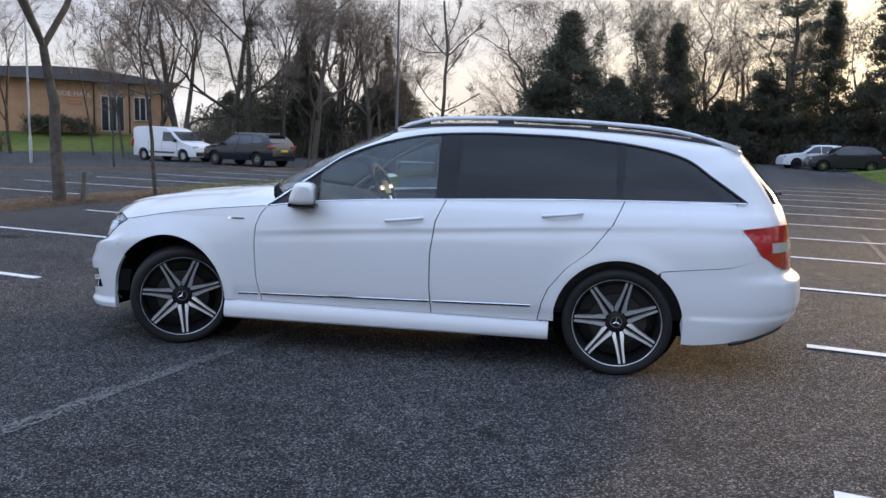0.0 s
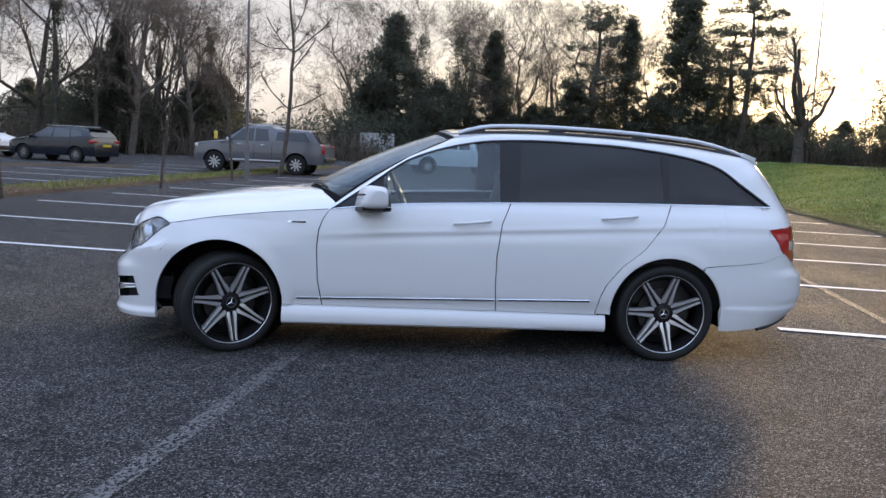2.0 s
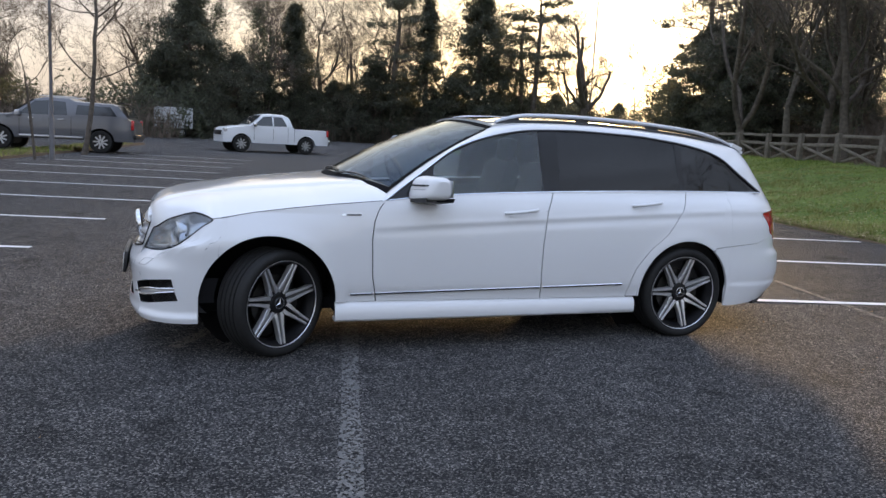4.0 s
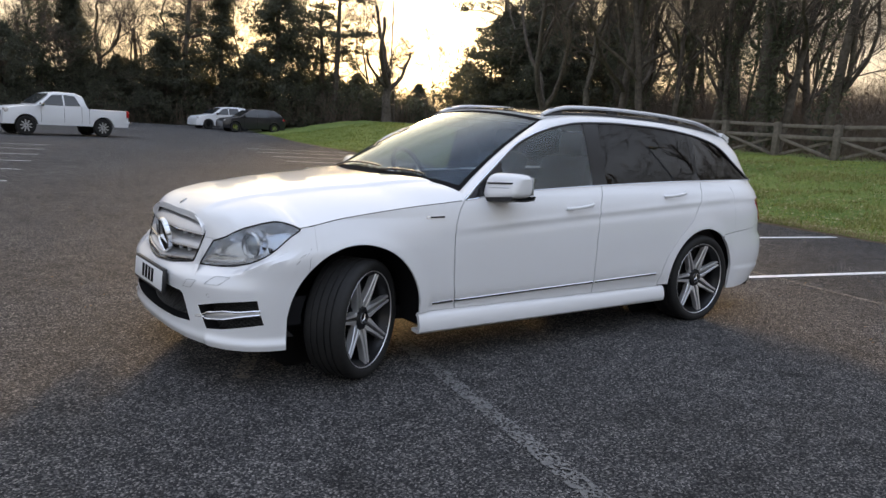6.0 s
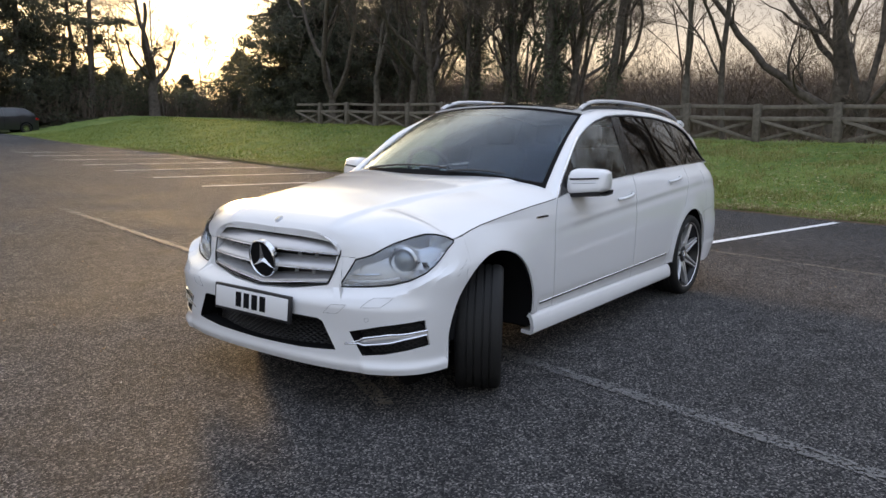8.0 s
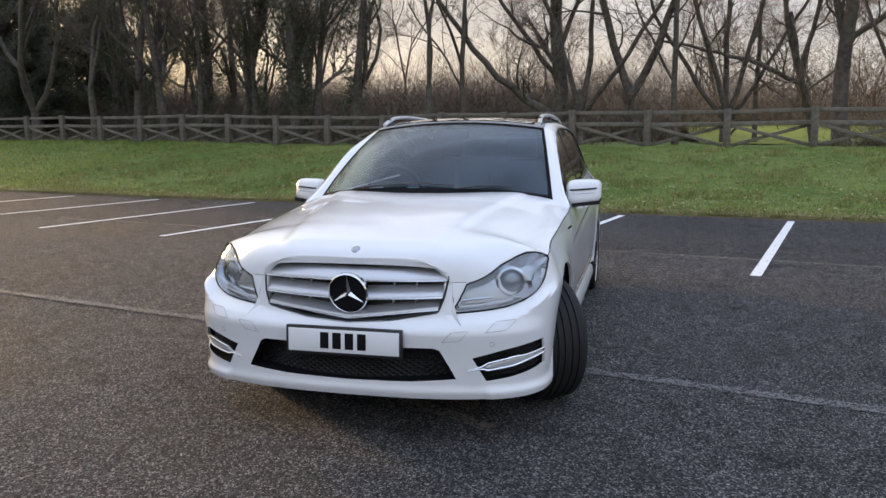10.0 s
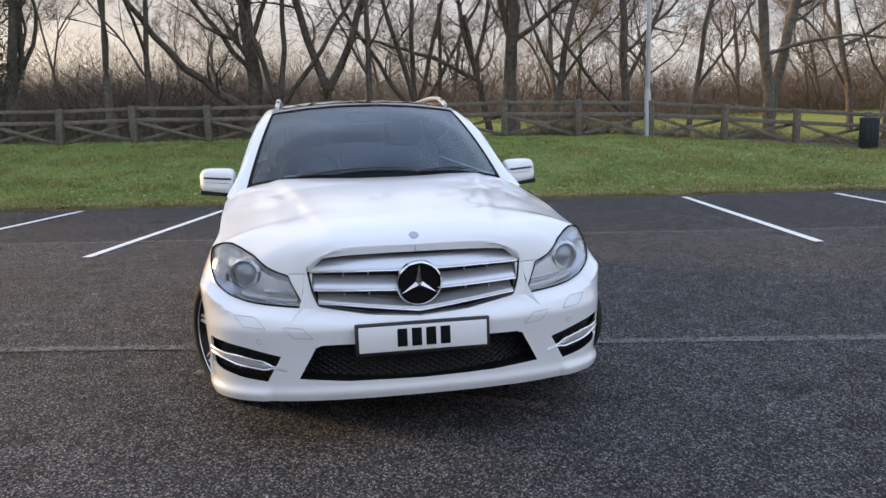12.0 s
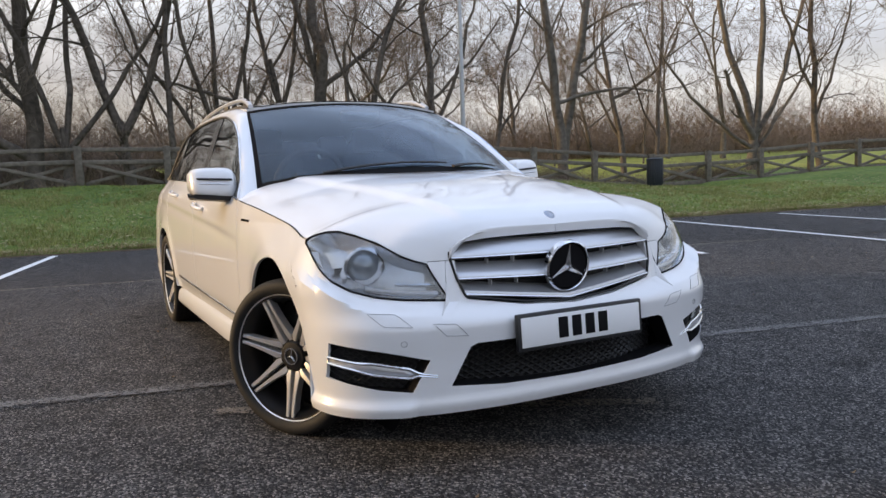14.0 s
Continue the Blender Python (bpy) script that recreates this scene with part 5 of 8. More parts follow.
pane(-0.455, 0.285, M_GLASS_S, "front_side_window", "lightly tinted front side window", 0.004, 0.014)
pane(0.405, 1.335, M_GLASS_D, "rear_side_window", "privacy-tinted rear side window", 0.004, 0.010)
pane(1.375, 2.045, M_GLASS_D, "quarter_window", "privacy-tinted quarter window", 0.004, 0.010)
for xa, xb, name in ((-0.765, -0.45, "mirror_base_panel"), (0.280, 0.410, "centre_pillar_trim"), (1.33, 1.38, "rear_pillar_trim")):
    P = []
    for x in steps(xa, xb, 10):
        a, b = dlo_low(x) + 0.002, dlo_top(x) - 0.001
        P.append([(x, -half_width(x, a + (b - a) * t) + 0.003, a + (b - a) * t) for t in steps(0, 1, 10)])
    both(name, P, M_TRIM, car, 0.006, "gloss black trim")
for fn, nm, mt, r in ((dlo_top, "window_edge", M_BLACK, 0.007), (dlo_low, "belt_trim", M_CHROME, 0.0042)):
    for s in (1, -1):
        bm = bmesh.new()
        tube(bm, [(x, -s * (half_width(x, fn(x)) + 0.001), fn(x) + (0.001 if fn is dlo_low else -0.004)) for x in steps(-0.765, 2.055, 70)], r, 5)
        part(nm, bm, mt, car)
for s in (1, -1):
    bm = bmesh.new()
    tube(bm, [(x, -s * (half_width(x, dlo_top(x) + 0.005) + 0.002), dlo_top(x) + 0.003) for x in steps(-0.77, -0.05, 20)], 0.0055, 5)
    part("pillar_trim", bm, M_CHROME, car, "chrome strip along the pillar")

# door handles, fender badges, mirrors
for xa, zz in ((-0.005, 0.828), (0.925, 0.895)):
    for s in (1, -1):
        bm = bmesh.new()
        pts = [(xa + 0.225 * t, -s * (half_width(xa + 0.225 * t, zz) + 0.004 + 0.030 * math.sin(math.pi * min(1, max(0, t))) ** 0.5), zz + 0.026 * t) for t in steps(0, 1, 12)]
        tube(bm, pts, 0.0105, 10, 0.95)
        handle = part("door_handle", bm, M_PAINT, car, "white pull handle")
        P = []
        for t in steps(0.12, 0.88, 10):
            P.append([(xa + 0.225 * t, -(half_width(xa + 0.225 * t, zz + 0.026 * t + h) + 0.0015), zz + 0.026 * t + h) for h in (-0.012, -0.030 * math.sin(t * math.pi) ** 0.5 - 0.006)])
        part("handle_recess", shell(np.array(P) * np.array([1, s, 1]), 0.003), M_PAINT, handle, "shallow handle recess")
for s in (1, -1):
    P = [[(x, -(half_width(x, 0.800 + d + 0.02 * (x + 0.97)) + 0.003), 0.800 + d + 0.02 * (x + 0.97)) for d in (-0.0055, 0.0055)] for x in steps(-1.03, -0.915, 5)]
    badge = part("fender_badge", shell(np.array(P) * np.array([1, s, 1]), 0.004), M_CHROME, car, "slim chrome fender badge")
    P = [[(x, -(half_width(x, 0.800 + d + 0.02 * (x + 0.97)) + 0.0055), 0.800 + d + 0.02 * (x + 0.97)) for d in (-0.0042, 0.0042)] for x in steps(-1.005, -0.918, 5)]
    part("badge_bar", shell(np.array(P) * np.array([1, s, 1]), 0.002), M_GAP, badge)

for s in (1, -1):
    # mirror shell: rings along its width
    rows = []
    for t in steps(0, 1, 14):
        y = 0.805 + 0.205 * t
        r = 0.62 + 0.38 * (1 - abs(2 * t - 1) ** 4.5) ** 0.6
        hx, hz = 0.088 * r * (1 - 0.12 * t), (0.080 - 0.012 * t) * r
        cx, cz = -0.585 + 0.060 * t, 0.985 + 0.012 * t
        row = []
        for k in range(24):
            a = 2 * math.pi * k / 24
            ca, sa = math.cos(a), math.sin(a)
            dz = hz * math.copysign(abs(sa) ** 0.55, sa)
            row.append((cx + hx * math.copysign(abs(ca) ** 0.5, ca) + (0.30 * dz if ca < 0 else -0.05 * dz), -s * y, cz + dz))
        rows.append(row)
    bm = bmesh.new()
    vs = add_grid(bm, rows, True)
    bm.faces.new(vs[0])
    bm.faces.new(vs[-1][::-1])
    mir = part("door_mirror", bm, M_PAINT, car, "white door mirror with indicator strip")
    mir.location = (0.045, 0, -0.022)
    bm = bmesh.new()
    P = []
    for t in steps(0.05, 0.97, 12):
        y = 0.805 + 0.205 * t
        cx, cz = -0.585 + 0.060 * t, 0.985 + 0.012 * t
        P.append([(cx + dx, -s * y, cz - 0.068 + 0.008 * t + dz) for dx, dz in ((-0.092, 0.004), (-0.088, -0.018), (0.0, -0.026), (0.080, -0.018), (0.088, 0.004))])
    part("mirror_underside", shell(P, 0.006, (-0.58, -s * 0.9, 1.05)), M_BLACK, mir, "black mirror underside")
    for dz, mt in ((0.018, M_BLACK), (-0.006, M_SATIN)):
        bm = bmesh.new()
        pts = []
        for t in steps(0.12, 0.97, 14):
            y = 0.805 + 0.205 * t
            r = math.sin(math.pi * min(1, 0.13 + 0.87 * (1 - abs(2 * t - 1) ** 3.2)) / 2)
            pts.append((-0.585 + 0.060 * t - 0.088 * r * (1 - 0.12 * t) * 0.985 + (0.03 if t > 0.9 else 0), -s * y, 0.985 + 0.012 * t + dz))
        tube(bm, pts, 0.0055, 6)
        part("indicator_strip", bm, mt, mir, "slim indicator strip")
    bm = bmesh.new()
    tube(bm, [(-0.60, -s * 0.775, 0.925), (-0.59, -s * 0.83, 0.935), (-0.575, -s * 0.87, 0.945)], [0.05, 0.038, 0.03], 8, 0.55)
    part("mirror_arm", bm, M_BLACK, mir, "black mirror arm")
    bm = bmesh.new()
    P = [[(-0.495 + 0.05 * t, -s * (0.825 + 0.165 * t), 0.935 + 0.10 * v + 0.01 * t) for v in steps(0, 1, 3)] for t in steps(0, 1, 4)]
    part("mirror_glass", shell(P, 0.004, (-0.7, -s * 0.9, 0.98)), M_CHROME, mir, "mirror glass")

# under-body, wheel wells and cabin
bm = bmesh.new()
box(bm, 4.0, 1.30, 0.08, Matrix.Translation((0.05, 0, 0.235)), 0.02)
box(bm, 1.95, 1.62, 0.06, Matrix.Translation((-0.03, 0, 0.215)), 0.02)
part("underbody", bm, M_GAP, car, "black underbody")
for wx in (XF - 0.029, WB):
    for s in (1, -1):
        P = []
        for a in steps(-12, 192, 26):
            P.append([(wx + 0.400 * math.cos(radians(a)), -s * y, 0.295 + 0.402 * math.sin(radians(a))) for y in (0.50, 0.62, 0.74, 0.852)])
        bm = bmesh.new()
        add_grid(bm, P)
        bmesh.ops.create_circle(bm, cap_ends=True, segments=26, radius=0.40, matrix=Matrix.Translation((wx, -s * 0.50, 0.295)) @ Matrix.Rotation(radians(90), 4, "X"))
        part("wheel_well", bm, M_GAP, car, "black wheel arch liner")
bm = bmesh.new()
P = [[(-0.90 + 0.17 * f * f + (0.42 - 0.17 * f * f) * t, 0.69 * f, 0.950 - 0.035 * f * f * (1 - t) - 0.10 * t ** 3 + 0.03 * (1 - abs(f)) + 0.03 * math.exp(-((f - 0.5) / 0.25) ** 2) * t) for t in steps(0, 1, 8)] for f in steps(-1, 1, 20)]
add_grid(bm, P)
box(bm, 0.16, 1.38, 0.40, Matrix.Translation((-0.50, 0, 0.68)), 0.04)
box(bm, 0.8, 0.24, 0.3, Matrix.Translation((-0.10, 0, 0.50)), 0.04)
part("dashboard", bm, M_CLOTH, car, "black dashboard")
bm = bmesh.new()
box(bm, 2.9, 1.44, 0.04, Matrix.Translation((0.6, 0, 0.33)))
box(bm, 0.04, 1.36, 0.55, Matrix.Translation((1.98, 0, 0.65)))
box(bm, 0.04, 1.30, 0.58, Matrix.Translation((-0.92, 0, 0.50)))
part("cabin_floor", bm, M_CLOTH, car)
for s in (1, -1):
    bm = bmesh.new()
    box(bm, 2.7, 0.05, 0.55, Matrix.Translation((0.55, -s * 0.735, 0.62)), 0.01)
    part("door_card", bm, M_CLOTH, car)


def seat(x, y, wide, parent, name="front_seat", heads=(0,)):
    bm = bmesh.new()
    box(bm, 0.50, wide, 0.16, Matrix.Translation((x, y, 0.52)) @ Matrix.Rotation(radians(-6), 4, "Y"), 0.05)
    box(bm, 0.15, wide * 0.94, 0.62, Matrix.Translation((x + 0.30, y, 0.83)) @ Matrix.Rotation(radians(16), 4, "Y"), 0.06)
    ob = part(name, bm, M_CLOTH, parent, "dark upholstered seat")
    for h in heads:
        bm = bmesh.new()
        box(bm, 0.09, 0.24, 0.17, Matrix.Translation((x + 0.405, y + h, 1.215)) @ Matrix.Rotation(radians(10), 4, "Y"), 0.04)
        box(bm, 0.02, 0.12, 0.16, Matrix.Translation((x + 0.385, y + h, 1.12)))
        part("headrest", bm, M_CLOTH, ob)


seat(0.12, -0.36, 0.50, car)
seat(0.12, 0.36, 0.50, car)
seat(1.00, 0.0, 1.26, car, "rear_bench", (-0.42, 0.42))
SW = Matrix.Translation((-0.36, 0.36, 0.955)) @ Matrix.Rotation(radians(-25), 4, "Y")
bm = bmesh.new()
ringp = [SW @ Vector((0, 0.185 * math.cos(a), 0.185 * math.sin(a))) for a in np.linspace(0, 2 * math.pi, 29)]
tube(bm, ringp, 0.016, 8)
box(bm, 0.05, 0.17, 0.12, SW, 0.02)
wheel_s = part("steering_wheel", bm, M_CLOTH, car, "black leather steering wheel")
for a in (0, 180, 270):
    bm = bmesh.new()
    box(bm, 0.02, 0.10, 0.035, SW @ Matrix.Rotation(radians(a), 4, "X") @ Matrix.Translation((0.012, 0.12, 0)), 0.005)
    part("wheel_spoke", bm, M_SATIN, wheel_s, "silver steering wheel spoke")
bm = bmesh.new()
box(bm, 0.03, 0.24, 0.065, Matrix.Translation((-0.23, 0, 1.318)) @ Matrix.Rotation(radians(-15), 4, "Y"), 0.015)
part("interior_mirror", bm, M_BLACK, car)


# wheels
def road_wheel(parent):
    """Local: axle along y, outer face towards -y."""
    R, W = 0.312, 0.225
    rim_r = 0.252
    bm = bmesh.new()
    lathe(bm, [(rim_r, 0.09), (rim_r - 0.012, 0.06), (rim_r - 0.035, 0.0), (rim_r - 0.030, -0.06), (rim_r - 0.014, -0.085), (rim_r - 0.010, -0.098), (rim_r + 0.004, -0.100), (rim_r + 0.004, -0.085)], 64)
    lathe(bm, [(0.001, -0.040), (0.10, -0.040), (0.10, 0.06), (rim_r - 0.03, 0.06)], 48)
    hub = part("wheel", bm, M_RIMDARK, parent, "black and machined silver alloy wheel")
    bm = bmesh.new()
    h = W / 2
    prof = [(rim_r - 0.006, -h * 0.83), (rim_r + 0.006, -h * 0.93), (rim_r + 0.018, -h * 1.0), (rim_r + 0.034, -h * 1.01), (R - 0.014, -h * 0.97), (R - 0.005, -h * 0.88), (R - 0.001, -h * 0.76)]
    for gy in (-0.055, -0.02, 0.02, 0.055):
        prof += [(R, gy - 0.0055), (R - 0.007, gy - 0.004), (R - 0.007, gy + 0.004), (R, gy + 0.0055)]
    prof += [(R - 0.001, h * 0.76), (R - 0.007, h * 0.88), (R - 0.020, h * 0.97), (R - 0.06, h), (rim_r, h * 0.85)]
    lathe(bm, prof, 72)
    part("tyre", bm, M_RUBBER, hub, "black low-profile tyre", 30)
    bm = bmesh.new()
    lathe(bm, [(rim_r - 0.0045, -0.096), (rim_r - 0.0030, -0.1010), (rim_r - 0.0005, -0.1030), (rim_r + 0.0010, -0.101)], 72)
    part("rim_lip", bm, M_ALLOY, hub, "machined rim lip")
    n = 7
    v0 = None
    for k in range(n):
        a = 2 * math.pi * (k + 0.5) / n + radians(23.57)
        ca, sa = math.cos(a), math.sin(a)

        def at(r, off, y):
            # radial distance r, sideways off
            return Vector((r * ca - off * sa, y, r * sa + off * ca))
        bm = bmesh.new()
        tan = math.tan(math.pi / n)
        for g in (1, -1):
            # one arm of the V, running beside the slot that parts it from its neighbour
            bb = a + g * math.pi / n
            cb, sb = math.cos(bb), math.sin(bb)
            rows = []
            for t in steps(0, 1, 10):
                r = 0.060 + 0.184 * t
                e0 = 0.0105 - 0.005 * t
                e1 = min(float(np.interp(r, [0.06, 0.098, 0.132, 0.18, 0.243], [0.038, 0.032, 0.0265, 0.0220, 0.0200])), r * math.sin(math.pi / n) + 0.0015)
                y = -0.060 - 0.034 * t ** 0.8
                sec = ((e0, 0.035), (e0, 0.003), (e0 + 0.002, 0), (e1 - 0.002, 0), (e1, 0.003), (e1, 0.035))
                rows.append([Vector((r * cb + g * o * sb, y + q, r * sb - g * o * cb)) for o, q in sec])
            add_grid(bm, rows, True)
        part("spoke", bm, M_ALLOY, hub, "" if k else "machined twin spoke", 20)
        # dark web between neighbouring arms
        b2 = a + math.pi / n
        bm = bmesh.new()
        cb, sb = math.cos(b2), math.sin(b2)
        rows = []
        for t in steps(0, 1, 4):
            r = 0.06 + 0.18 * t
            w = 0.014
            y = -0.030 - 0.030 * t
            rows.append([Vector((r * cb - o * sb, y + d, r * sb + o * cb)) for o, d in ((-w, 0.03), (-w, 0), (w, 0), (w, 0.03))])
        add_grid(bm, rows)
        part("spoke_web", bm, M_RIMDARK, hub)
    bm = bmesh.new()
    lathe(bm, [(0.001, -0.068), (0.030, -0.070), (0.055, -0.066), (0.064, -0.052), (0.075, -0.035)], 40)
    part("hub_centre", bm, M_RIMDARK, hub, "dark wheel centre")
    bm = bmesh.new()
    lathe(bm, [(0.029, -0.068), (0.029, -0.073), (0.034, -0.073), (0.035, -0.066)], 32)
    part("cap_ring", bm, M_CHROME, hub, "silver centre cap ring")
    bm = bmesh.new()
    for k in range(3):
        a = radians(90 + 120 * k)
        w = 0.006
        vs = [bm.verts.new((r * math.cos(b), -0.0735, r * math.sin(b))) for r, b in ((0.030, a), (w, a + 1.047), (w, a - 1.047))]
        tip = bm.verts.new((0, -0.078, 0))
        bm.faces.new([vs[0], vs[1], tip])
        bm.faces.new([vs[0], tip, vs[2]])
        bm.faces.new([vs[1], vs[2], tip])
    part("cap_bars", bm, M_CHROME, hub, smooth=0)
    for k in range(5):
        a = 2 * math.pi * k / 5
        bm = bmesh.new()
        lathe(bm, [(0.001, -0.062), (0.008, -0.062), (0.009, -0.045)], 8, Matrix.Translation((0.052 * math.cos(a), -0.004, 0.052 * math.sin(a))))
        part("wheel_bolt", bm, M_GAP, hub)
    bm = bmesh.new()
    lathe(bm, [(0.07, -0.012), (0.155, -0.012), (0.157, 0.012), (0.07, 0.012)], 40)
    part("brake_disc", bm, M_DISC, hub, "worn steel brake disc")
    bm = bmesh.new()
    prism(bm, [(0.10 * math.cos(a), 0.10 * math.sin(a)) for a in np.linspace(-0.5, 0.5, 6)] + [(0.172 * math.cos(a), 0.172 * math.sin(a)) for a in np.linspace(0.5, -0.5, 6)], 0.05)
    part("brake_caliper", bm, M_DISC, hub)
    return hub


STEER = 32
WY = 0.772
w1 = road_wheel(car)
w1.matrix_basis = Matrix.Translation((WB, -WY, 0.302))
w2 = copy_thing(w1, Matrix.Translation((WB, WY, 0.302)) @ Matrix.Rotation(math.pi, 4, "Z"))
copy_thing(w1, Matrix.Translation((XF, -WY + 0.005, 0.276)) @ Matrix.Rotation(radians(STEER), 4, "Z") @ Matrix.Rotation(radians(7), 4, "Y"))
copy_thing(w1, Matrix.Translation((XF, WY - 0.005, 0.276)) @ Matrix.Rotation(math.pi + radians(STEER), 4, "Z") @ Matrix.Rotation(radians(12), 4, "Y"))

# ---- parked vehicles ----


def simple_wheel(parent, r, w, mat_rim, at):
    bm = bmesh.new()
    h = w / 2
    lathe(bm, [(r * 0.62, -h * 0.8), (r * 0.68, -h), (r * 0.92, -h), (r * 0.985, -h * 0.8), (r, -h * 0.5), (r, h * 0.5), (r * 0.985, h * 0.8), (r * 0.9, h), (r * 0.6, h)], 32)
    ob = part("wheel", bm, M_RUBBER, parent, "black tyre on an alloy wheel")
    bm = bmesh.new()
    lathe(bm, [(0.001, -h * 0.45), (r * 0.60, -h * 0.40), (r * 0.64, -h * 0.85), (r * 0.66, -h * 0.80)], 28)
    part("rim", bm, M_RIMDARK, ob)
    for k in range(9):
        a = 2 * math.pi * k / 9 + 0.3
        bm = bmesh.new()
        rows = [[Vector((q * math.cos(a) - o * math.sin(a), y, q * math.sin(a) + o * math.cos(a))) for o, y in ((-ww, -h * 0.5), (-ww, -h * 0.75), (ww, -h * 0.75), (ww, -h * 0.5))] for q, ww in ((r * 0.06, r * 0.06), (r * 0.64, r * 0.065))]
        add_grid(bm, rows)
        part("rim_spoke", bm, mat_rim, ob, smooth=20)
    ob.matrix_basis = at
    return ob


def vehicle(name, label, m, spec, group="parked vehicles"):
    """A parked vehicle: nose towards -x, built from its outline seen from the side.
    spec: top (roof and bonnet line), belt, low, half width, roof half width, wheels, panes, paint and the like."""
    root = thing(name, label, spec.get("category", "car"), group, m)
    top, belt = line_fn(spec["top"]), line_fn(spec["belt"])
    low, hw, rw = spec["low"], spec["half"], spec["roof"]
    x0, x1 = spec["top"][0][0], spec["top"][-1][0]

    def wid(x):
        d = min(x - x0, x1 - x) / 0.55
        return hw * (1 - 0.16 * max(0, 1 - d) ** 2.2)

    def flank(x, z):
        """Half width at a height: full below the belt, leaning in above it."""
        w = wid(x)
        b, t = belt(x), max(top(x), belt(x) + 0.01)
        if z <= b:
            k = (z - low) / max(b - low, 0.1)
            return w * (0.955 + 0.045 * math.sin(math.pi * min(1, max(0, 0.15 + 0.75 * k))))
        f = min(1, (z - b) / max(spec["height"] - b, 0.05))
        return w * 0.978 - (w * 0.978 - rw) * f ** 1.15

    bm = bmesh.new()
    rows = []
    xs = sorted(set([round(v, 3) for v in np.linspace(x0, x1, 70)] + [round(p[0], 3) for p in spec["top"]]))
    for x in xs:
        t, b = top(x), belt(x)
        sec = []
        for k in range(7):
            z = low + (min(b, t - 0.02) - low) * k / 6
            sec.append((flank(x, z), z))
        zz = min(b, t - 0.02)
        for k in range(1, 6):
            z = zz + (t - 0.035 - zz) * k / 5 if t - 0.035 > zz else zz + 0.003 * k
            sec.append((flank(x, z) - (0.0 if t - 0.035 > zz else 0.03 * k), z))
        ye = sec[-1][0]
        sec += [(ye * 0.93, max(t - 0.008, sec[-1][1] + 0.001)), (ye * 0.6, t + 0.006), (0.0, t + 0.010)]
        full = [(x, -y, z) for y, z in sec] + [(x, y, z) for y, z in sec[-2::-1]]
        rows.append(full)
    vs = add_grid(bm, rows, True)
    bm.faces.new(vs[0])
    bm.faces.new(vs[-1][::-1])
    body = part("body", bm, spec["paint"], root, spec.get("paint_label", ""))
    r = spec["wheel_r"]
    cs = []
    for wx in spec["wheels"]:
        b = bmesh.new()
        bmesh.ops.create_cone(b, cap_ends=True, segments=36, radius1=r * 1.17, radius2=r * 1.17, depth=hw * 3, matrix=Matrix.Translation((wx, 0, r * 1.02)) @ Matrix.Rotation(radians(90), 4, "X"))
        cs.append(b)
    cut(body, cs)
    bm = bmesh.new()
    box(bm, (x1 - x0) * 0.9, hw * 1.25, 0.35, Matrix.Translation(((x0 + x1) / 2, 0, low + 0.22)))
    part("underbody", bm, M_GAP, root)
    for wx in spec["wheels"]:
        for s in (1, -1):
            mm = Matrix.Translation((wx, -s * (hw - 0.12), r)) @ (Matrix() if s == 1 else Matrix.Rotation(math.pi, 4, "Z"))
            simple_wheel(root, r, 0.22, spec.get("rim", M_SATIN), mm)
    for outline in spec["panes"]:
        for s in (1, -1):
            bm = bmesh.new()
            # four-cornered pane laid on the flank, a little proud
            (ax, az), (bx, bz), (cx, cz), (dx, dz) = outline
            P = []
            for i in range(9):
                f = i / 8
                lo = (ax + (dx - ax) * f, az + (dz - az) * f)
                hi = (bx + (cx - bx) * f, bz + (cz - bz) * f)
                P.append([(lo[0] + (hi[0] - lo[0]) * g, -s * (flank(lo[0] + (hi[0] - lo[0]) * g, lo[1] + (hi[1] - lo[1]) * g) + 0.006), lo[1] + (hi[1] - lo[1]) * g) for g in steps(0, 1, 4)])
            bm.free()
            part("window", shell(P, 0.004, ((x0 + x1) / 2, 0, 1.0)), M_WINDOW, root, "dark side window")
    for (xa, za), (xb, zb), nm, mt in spec.get("screens", ()):
        P = []
        for f in steps(-1, 1, 10):
            P.append([(xa + (xb - xa) * g + (0.02 if nm == "rear_screen" else -0.02), f * (flank(xa + (xb - xa) * g, za + (zb - za) * g) - 0.08), za + (zb - za) * g + 0.02) for g in steps(0, 1, 4)])
        part(nm, shell(P, 0.004, ((x0 + x1) / 2, 0, 0.8)), mt, root, "dark glass")
    for x, y, z, sx, sy, sz, nm, mt in spec.get("bits", ()):
        for s in ((1, -1) if abs(y) > 0.01 else (1,)):
            bm = bmesh.new()
            box(bm, sx, sy, sz, Matrix.Translation((x, -s * y, z)), min(sx, sy, sz) * 0.25)
            part(nm, bm, mt, root)
    for x in spec.get("seams", ()):
        for s in (1, -1):
            P = [[(x + o, -s * (flank(x, z) + 0.002), z) for o in (-0.006, 0.006)] for z in np.linspace(low + 0.12, belt(x), 8)]
            part("door_seam", shell(P, 0.003, (x, 0, 0.8)), M_GAP, root)
    return root


def heading(ax, ay, bx, by, side, wheels):
    """The pose that sets the front wheel over a and the rear wheel towards b; side: how far those wheels lie to the left of the middle."""
    a = math.atan2(by - ay, bx - ax)
    mid = (wheels[0] + wheels[1]) / 2
    cx, cy = (ax + bx) / 2, (ay + by) / 2
    return Matrix.Translation((cx, cy, ground_z(cx, cy))) @ Matrix.Rotation(a, 4, "Z") @ Matrix.Translation((-mid, side, 0))


